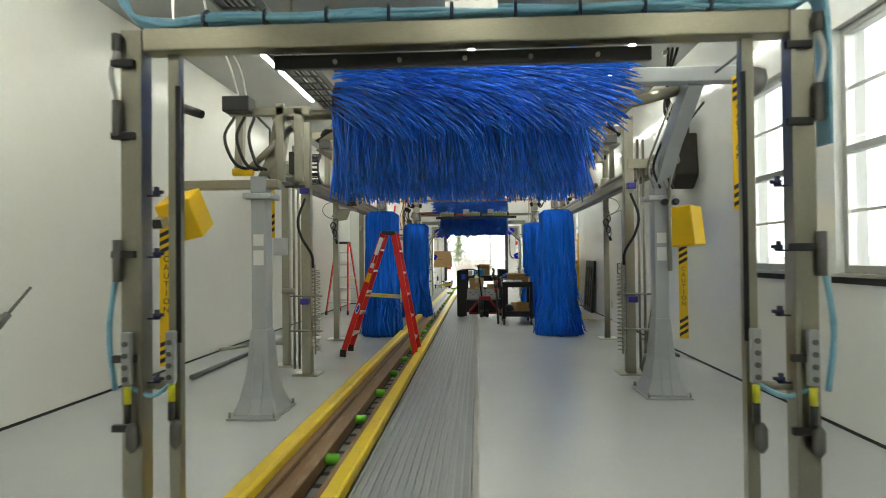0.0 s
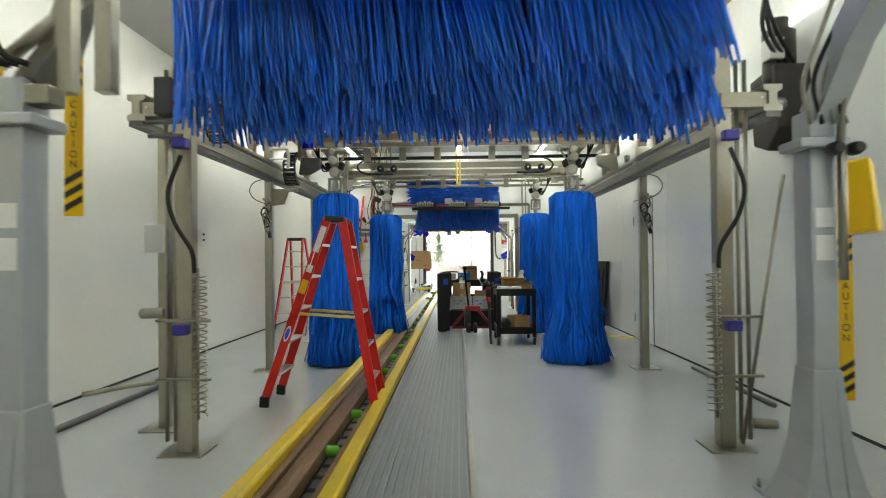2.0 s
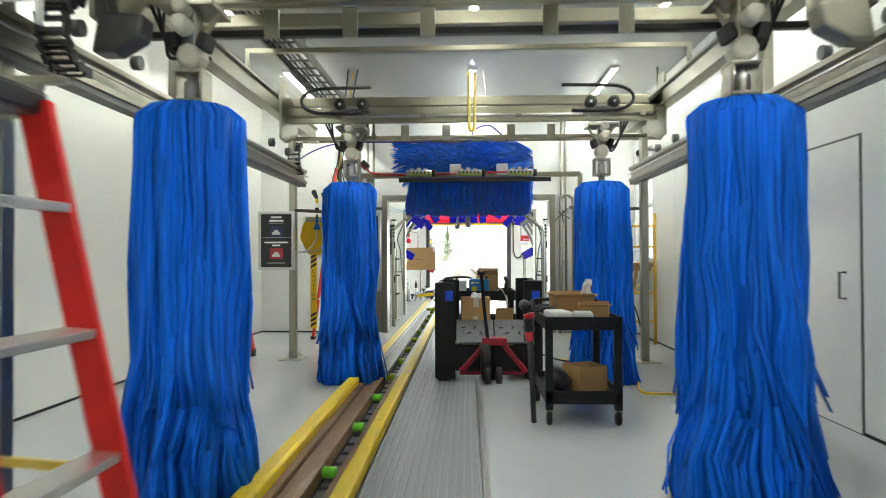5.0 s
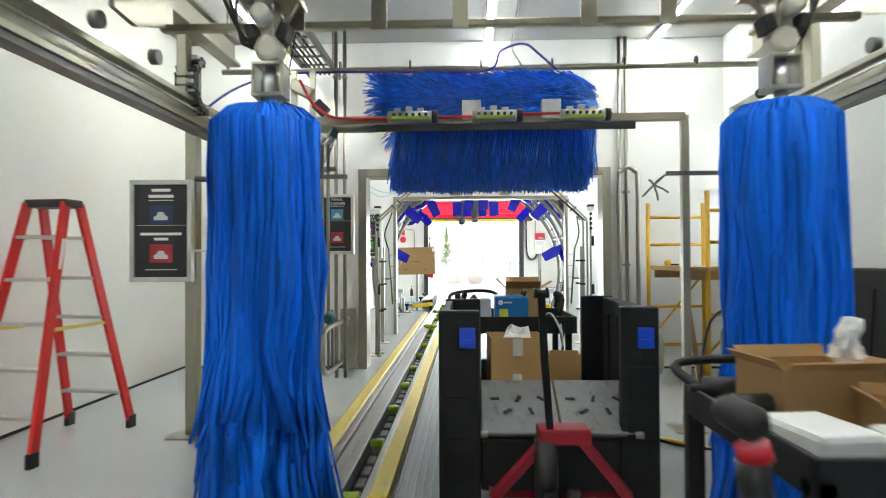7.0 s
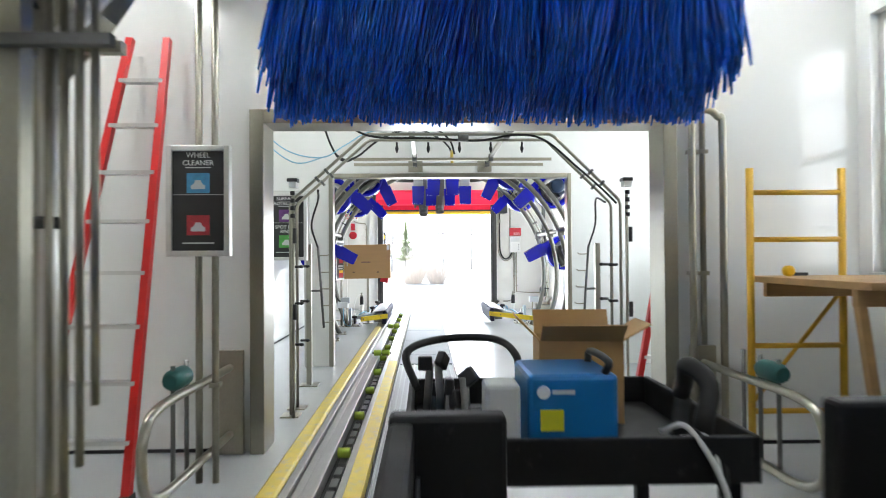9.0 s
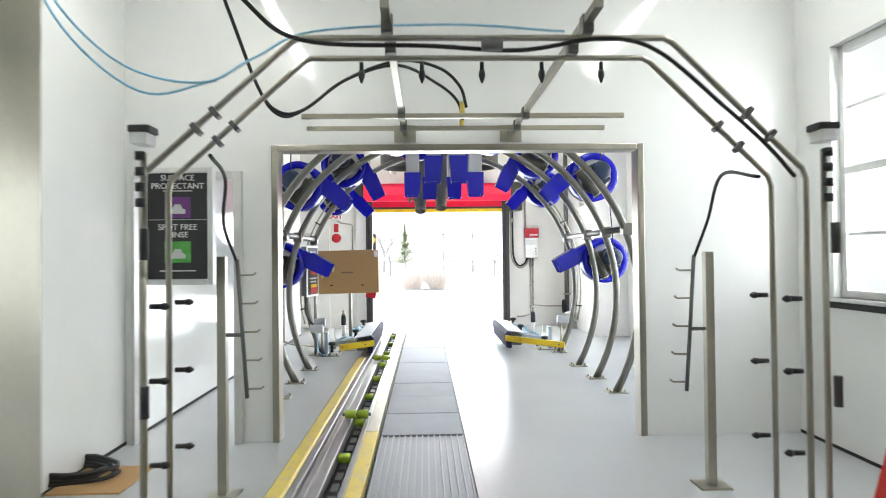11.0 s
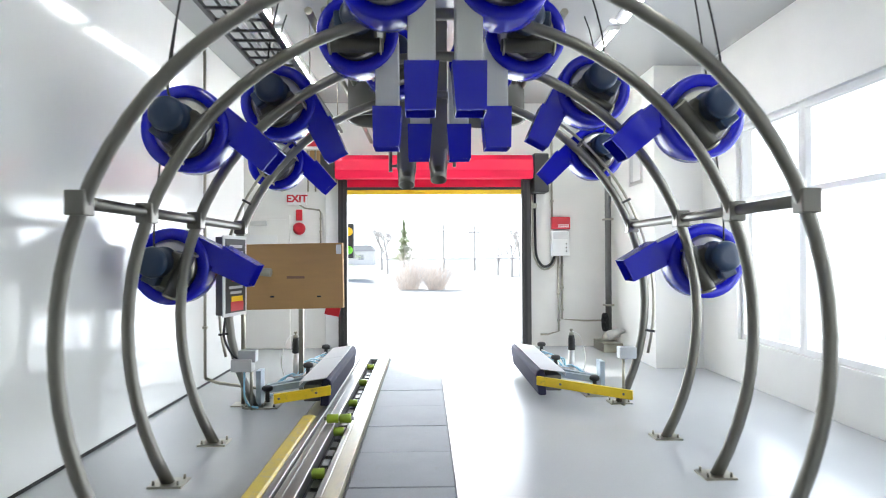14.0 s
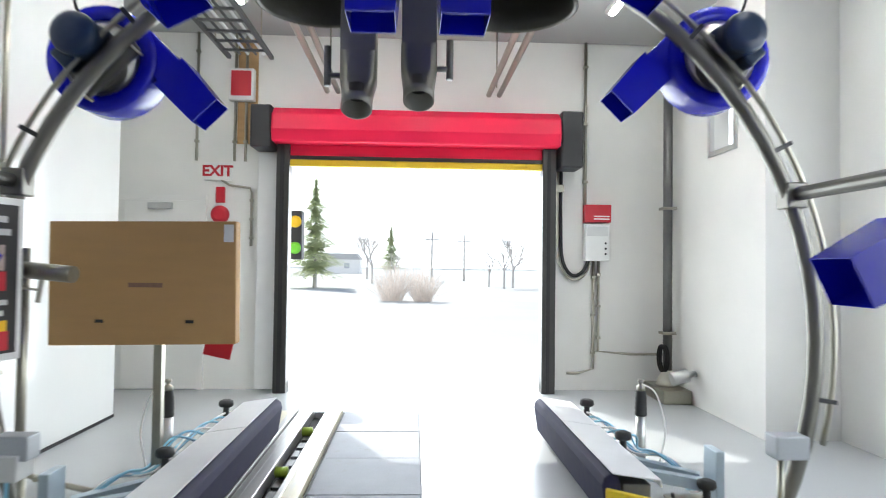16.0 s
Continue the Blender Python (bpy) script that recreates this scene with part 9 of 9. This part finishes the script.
prism(bm, [(7.8, 2.36), (8.0, 2.20), (8.25, 2.28), (8.3, 2.85), (7.85, 2.9)], 2.64, 2.928, "x")
part("bracket", bm, M_OLD, pnl, "", 0.015)
bm = bmesh.new()
disc_profile(bm, (2.74, 7.98, 2.75), (2.74, 7.98, 3.30), [(0, 0.12), (0.1, 0.13), (0.8, 0.13), (0.85, 0.08), (1, 0.08)], 16)
part("motor", bm, M_OLD, pnl)
bm = bmesh.new()
disc_profile(bm, (2.66, 7.78, 2.55), (2.46, 7.72, 2.50), [(0, 0.05), (0.3, 0.06), (0.8, 0.05), (1, 0.03)], 14)
part("coupling", bm, M_ALUM, pnl)
for k in range(3):
    bm = bmesh.new()
    sweep(bm, bend([(2.68 + 0.06 * k, 7.85, 2.9), (2.5 + 0.05 * k, 7.75, 3.15), (2.55, 7.8, 3.5), (2.6 + 0.06 * k, 7.9, 4.0)]), 0.018, 8)
    part("hose", bm, M_RUBBER, pnl)
bm = bmesh.new()
box(bm, 2.58, 2.70, 7.80, 7.95, 2.92, 3.10)
part("cover", bm, M_ALUM, pnl, "wrinkled foil cover", 0.01)
lamp = thing("wall_camera", (2.6, 17.9, 2.9), "black bracket camera on the side wall", "camera")
bm = bmesh.new()
sweep(bm, [(2.93, 17.0, 2.95), (2.72, 16.95, 2.95), (2.66, 16.9, 2.9)], 0.02, 8)
part("bracket", bm, M_DARKSTEEL, lamp)
bm = bmesh.new()
disc_profile(bm, (2.68, 16.92, 2.92), (2.56, 16.75, 2.86), [(0, 0.03), (0.2, 0.05), (1, 0.05)], 14)
part("body", bm, M_BLACK, lamp)
for x in (-1.66, -1.56):
    conduit([(x, 17.88, 0.0), (x, 17.88, 4.0)], 0.022, M_STEEL, "steel conduit standing before the cross wall", "conduit")
for x in (1.66, 1.74):
    conduit([(x, 18.44, 0.0), (x, 18.44, 2.5), (x, 18.44, 4.0)], 0.022, M_STEEL, "steel conduit on the cross wall", "conduit")

# ---- outside ----
bm = bmesh.new()
R = 900.0
box(bm, -R, R, -R, R, -0.5, -0.31)
structure("ground", bm, M_GROUND, "pale concrete and bare ground outside", "ground")
bm = bmesh.new()
box(bm, -9, 9, 30.8, 44, -0.30, -0.02)
box(bm, 3.85, 9, -6, 30.8, -0.30, -0.02)
structure("pavement", bm, M_GROUND, "pale concrete apron outside the exit", "pavement")
# Needle, bark and beige stem colours are paled to include the outdoor glare.
M_NEEDLE = material("glare_paled_needles", (0.60, 0.64, 0.42), 0.7, vary=0.35, scale=3, bump=0.1, through_light=0.6)
M_TWIG = material("pale_bare_twigs", (0.50, 0.47, 0.44), 0.8, vary=0.2, scale=6, bump=0.1)
M_BEIGE = material("glare_paled_beige_stems", (0.84, 0.75, 0.67), 0.8, vary=0.2, scale=6, bump=0.1)
M_BARK = material("glare_paled_bark", (0.45, 0.43, 0.41), 0.85, vary=0.3, scale=6, bump=0.3, stretch=(1, 1, 0.2))
M_HOUSE = material("pale_house_wall", (0.78, 0.77, 0.75), 0.7, vary=0.06, scale=2)
M_ROOF = material("pale_grey_roof", (0.42, 0.42, 0.42), 0.8, vary=0.2, scale=4)


def conifer(x, y, h, seed, wide):
    t = thing("conifer_tree", (x, y, -0.3), "pointed green conifer across the road, paled by glare", "tree", "outdoor trees")
    bm = bmesh.new()
    cyl(bm, (x, y, -0.3), (x, y, h * 0.95), h * 0.02, 10, r2=0.02)
    part("trunk", bm, M_BARK, t)
    rng = np.random.default_rng(seed)
    n = 4200
    k = rng.random(n) ** 0.55
    z = h * (0.12 + 0.88 * (1 - k))
    r = (h - z) * wide * np.sqrt(rng.random(n)) * (0.8 + 0.4 * np.sin(z * 5 + rng.random() * 6)) + 0.05
    a = rng.uniform(0, 6.283, n)
    c = np.stack([x + r * np.cos(a), y + r * np.sin(a), z - r * 0.25], 1)
    d = np.stack([np.cos(a), np.sin(a), np.full(n, -0.3)], 1) * (h * 0.035)
    sd = np.stack([-np.sin(a), np.cos(a), np.zeros(n)], 1) * (h * 0.010)
    v = np.concatenate([c - d + sd, c - d - sd, c + d], 1).reshape(-1, 3)
    tagged(mesh_np("crown", v, [(3 * i, 3 * i + 1, 3 * i + 2) for i in range(n)], M_NEEDLE, t, False), kind="stuff")


def bare_tree(x, y, h, seed, name="bare_tree", label="leafless tree with a fine spread of twigs", spread=0.5, mat=None):
    t = thing(name, (x, y, -0.3), label, "tree", "outdoor trees")
    rng = random.Random(seed)
    bm = bmesh.new()
    twig = bmesh.new()

    def grow(p, d, ln, r, depth):
        q = p + d * ln
        sweep(bm if depth < 2 else twig, [p, q], r, 5 if depth < 2 else 3, r2=r * 0.7, cap=False)
        if depth < 5:
            for _ in range(3 if depth else 4):
                nd = (d + Vector((rng.gauss(0, spread), rng.gauss(0, spread), rng.gauss(0.1, spread * 0.6)))).normalized()
                grow(q - d * ln * rng.uniform(0, 0.35), nd, ln * rng.uniform(0.55, 0.8), r * 0.6, depth + 1)
    grow(Vector((x, y, -0.32)), Vector((0, 0, 1)), h * 0.3, h * 0.018, 0)
    part("trunk", bm, M_BARK, t)
    tagged(part("crown", twig, mat or M_TWIG, t), kind="stuff")


conifer(-7.2, 70, 7.7, 3, 0.36)
conifer(-3.5, 120, 7.4, 4, 0.36)
bare_tree(-3.8, 82, 6.4, 5)
bare_tree(-5.6, 100, 8.0, 15)
bare_tree(-2.2, 96, 4.4, 16)
bare_tree(7.0, 72, 5.6, 6)
bare_tree(8.0, 74, 6.4, 7)
bare_tree(6.3, 76, 4.2, 8)
def shrub(x, y, w, h, seed):
    t = thing("shrub", (x, y, -0.3), "dense rounded beige leafless shrub beside the drive, paled by glare", "shrub", "pale shrubs")
    rng = np.random.default_rng(seed)
    n = 260
    a, r = rng.uniform(0, 6.283, n), np.sqrt(rng.random(n))
    st = np.stack([x + 0.35 * w * r * np.cos(a), y + 0.35 * w * r * np.sin(a), np.full(n, -0.32)], 1)
    dr = np.stack([0.55 * r * np.cos(a), 0.55 * r * np.sin(a), np.ones(n)], 1) + rng.normal(0, 0.12, (n, 3))
    dr /= np.linalg.norm(dr, axis=1)[:, None]
    strand_mesh("twig_mass", st, dr, h * (1 - 0.45 * r ** 2) * rng.uniform(0.6, 1.05, n), 0.15, 0.009, M_BEIGE, t, seed + 1, seg=5, ring=3, wob=0.16)


shrub(-1.0, 54.0, 1.5, 2.5, 20)
shrub(0.45, 53.6, 1.2, 2.2, 21)
for x, y, h in ((1.9, 90, 5.0), (5.7, 95, 5.0)):
    pl_ = thing("utility_pole", (x, y, -0.3), "thin grey utility pole by the road", "pole", "utility poles")
    bm = bmesh.new()
    cyl(bm, (x, y, -0.32), (x, y, h), 0.12, 8, r2=0.08)
    part("shaft", bm, M_BARK, pl_)
    bm = bmesh.new()
    box(bm, x - 0.8, x + 0.8, y - 0.06, y + 0.06, h - 0.9, h - 0.75)
    part("crossarm", bm, M_BARK, pl_)
for x, y, w in ((-15.5, 150, 10.0), (24, 20, 9.0)):
    hs = thing("house", (x, y, -0.3), "small pale house with a dark roof far across the road", "house", "far houses")
    bm = bmesh.new()
    box(bm, x - w / 2, x + w / 2, y - 3, y + 3, -0.32, 2.4)
    part("wall", bm, M_HOUSE, hs)
    bm = bmesh.new()
    prism(bm, [(x - w / 2 - 0.3, 2.4), (x + w / 2 + 0.3, 2.4), (x + w / 2 - 0.8, 3.6), (x - w / 2 + 0.8, 3.6)], y - 3.3, y + 3.3)
    part("roof", bm, M_ROOF, hs)
    for k in range(2):
        bm = bmesh.new()
        xx = x - w * 0.25 + w * 0.5 * k
        box(bm, xx - 0.5, xx + 0.5, y - 3.02, y - 2.98, 0.7, 1.7)
        part("window", bm, M_ALU, hs)
tl = thing("traffic_light", (-1.42, 31.3, 1.8), "two-lamp traffic light outside the exit opening", "traffic light")
bm = bmesh.new()
box(bm, -1.53, -1.34, 31.15, 31.35, 1.46, 2.06)
tb = part("housing", bm, M_BLACK, tl, "", 0.02)
for z, mt in ((1.92, M_YBOX), (1.60, M_GREEN)):
    bm = bmesh.new()
    disc_profile(bm, (-1.42, 31.15, z), (-1.42, 31.12, z), [(0, 0.075), (0.5, 0.07), (1, 0.03)], 18)
    part("lens", bm, mt, tb, "yellow lens" if mt is M_YBOX else "green lens")
bm = bmesh.new()
sweep(bm, [(-1.50, 31.25, 1.8), (-1.62, 31.25, 1.8), (-1.62, 30.8, 1.8)], 0.02, 8)
part("wall_arm", bm, M_BRONZE, tl)

# Glowing ring added behind the trees to whiten the sky.
bm = bmesh.new()
n = 48
ring = [[bm.verts.new((420 * math.cos(2 * math.pi * k / n), 20 + 420 * math.sin(2 * math.pi * k / n), z)) for k in range(n)] for z in (-0.4, 150)]
for k in range(n):
    bm.faces.new((ring[0][k], ring[1][k], ring[1][(k + 1) % n], ring[0][(k + 1) % n]))
structure("backdrop", bm, M_HAZE, "glowing white sky backdrop on the far horizon", "sky")

# ---- spray gun on the entrance side wall ----
DY, DZ = -0.22, -0.08
sg = thing("spray_gun", (WL, 4.62 + DY, 0.95 + DZ), "black spray gun hung on a hook on the white side wall", "spray gun")
bm = bmesh.new()
box(bm, WL, WL + 0.03, 4.58 + DY, 4.66 + DY, 0.86 + DZ, 1.02 + DZ)
part("hook_plate", bm, M_STEEL, sg, "", 0.004)
bm = bmesh.new()
sweep(bm, bend([(WL + 0.03, 4.62 + DY, 0.98 + DZ), (WL + 0.12, 4.62 + DY, 0.98 + DZ), (WL + 0.14, 4.62 + DY, 1.03 + DZ)]), 0.012, 8)
part("hook", bm, M_STEEL, sg)
bm = bmesh.new()
sweep(bm, bend([(WL + 0.09, 4.56 + DY, 0.62 + DZ), (WL + 0.10, 4.60 + DY, 0.78 + DZ), (WL + 0.10, 4.62 + DY, 0.92 + DZ)]), 0.026, 10)
part("grip", bm, M_BLACK, sg)
bm = bmesh.new()
sweep(bm, [(WL + 0.10, 4.60 + DY, 0.90 + DZ), (WL + 0.12, 4.72 + DY, 1.02 + DZ)], 0.032, 10)
sweep(bm, [(WL + 0.12, 4.72 + DY, 1.02 + DZ), (WL + 0.14, 4.95 + DY, 1.22 + DZ)], 0.012, 8)
part("lance", bm, M_DARKSTEEL, sg)
bm = bmesh.new()
sweep(bm, bend([(WL + 0.09, 4.56 + DY, 0.62 + DZ), (WL + 0.08, 4.5 + DY, 0.35 + DZ), (WL + 0.10, 4.2, 0.10), (WL + 0.14, 3.6, 0.02), (WL + 0.10, 2.6, 0.02)]), 0.012, 8)
part("hose", bm, M_RUBBER, sg, "black rubber hose")
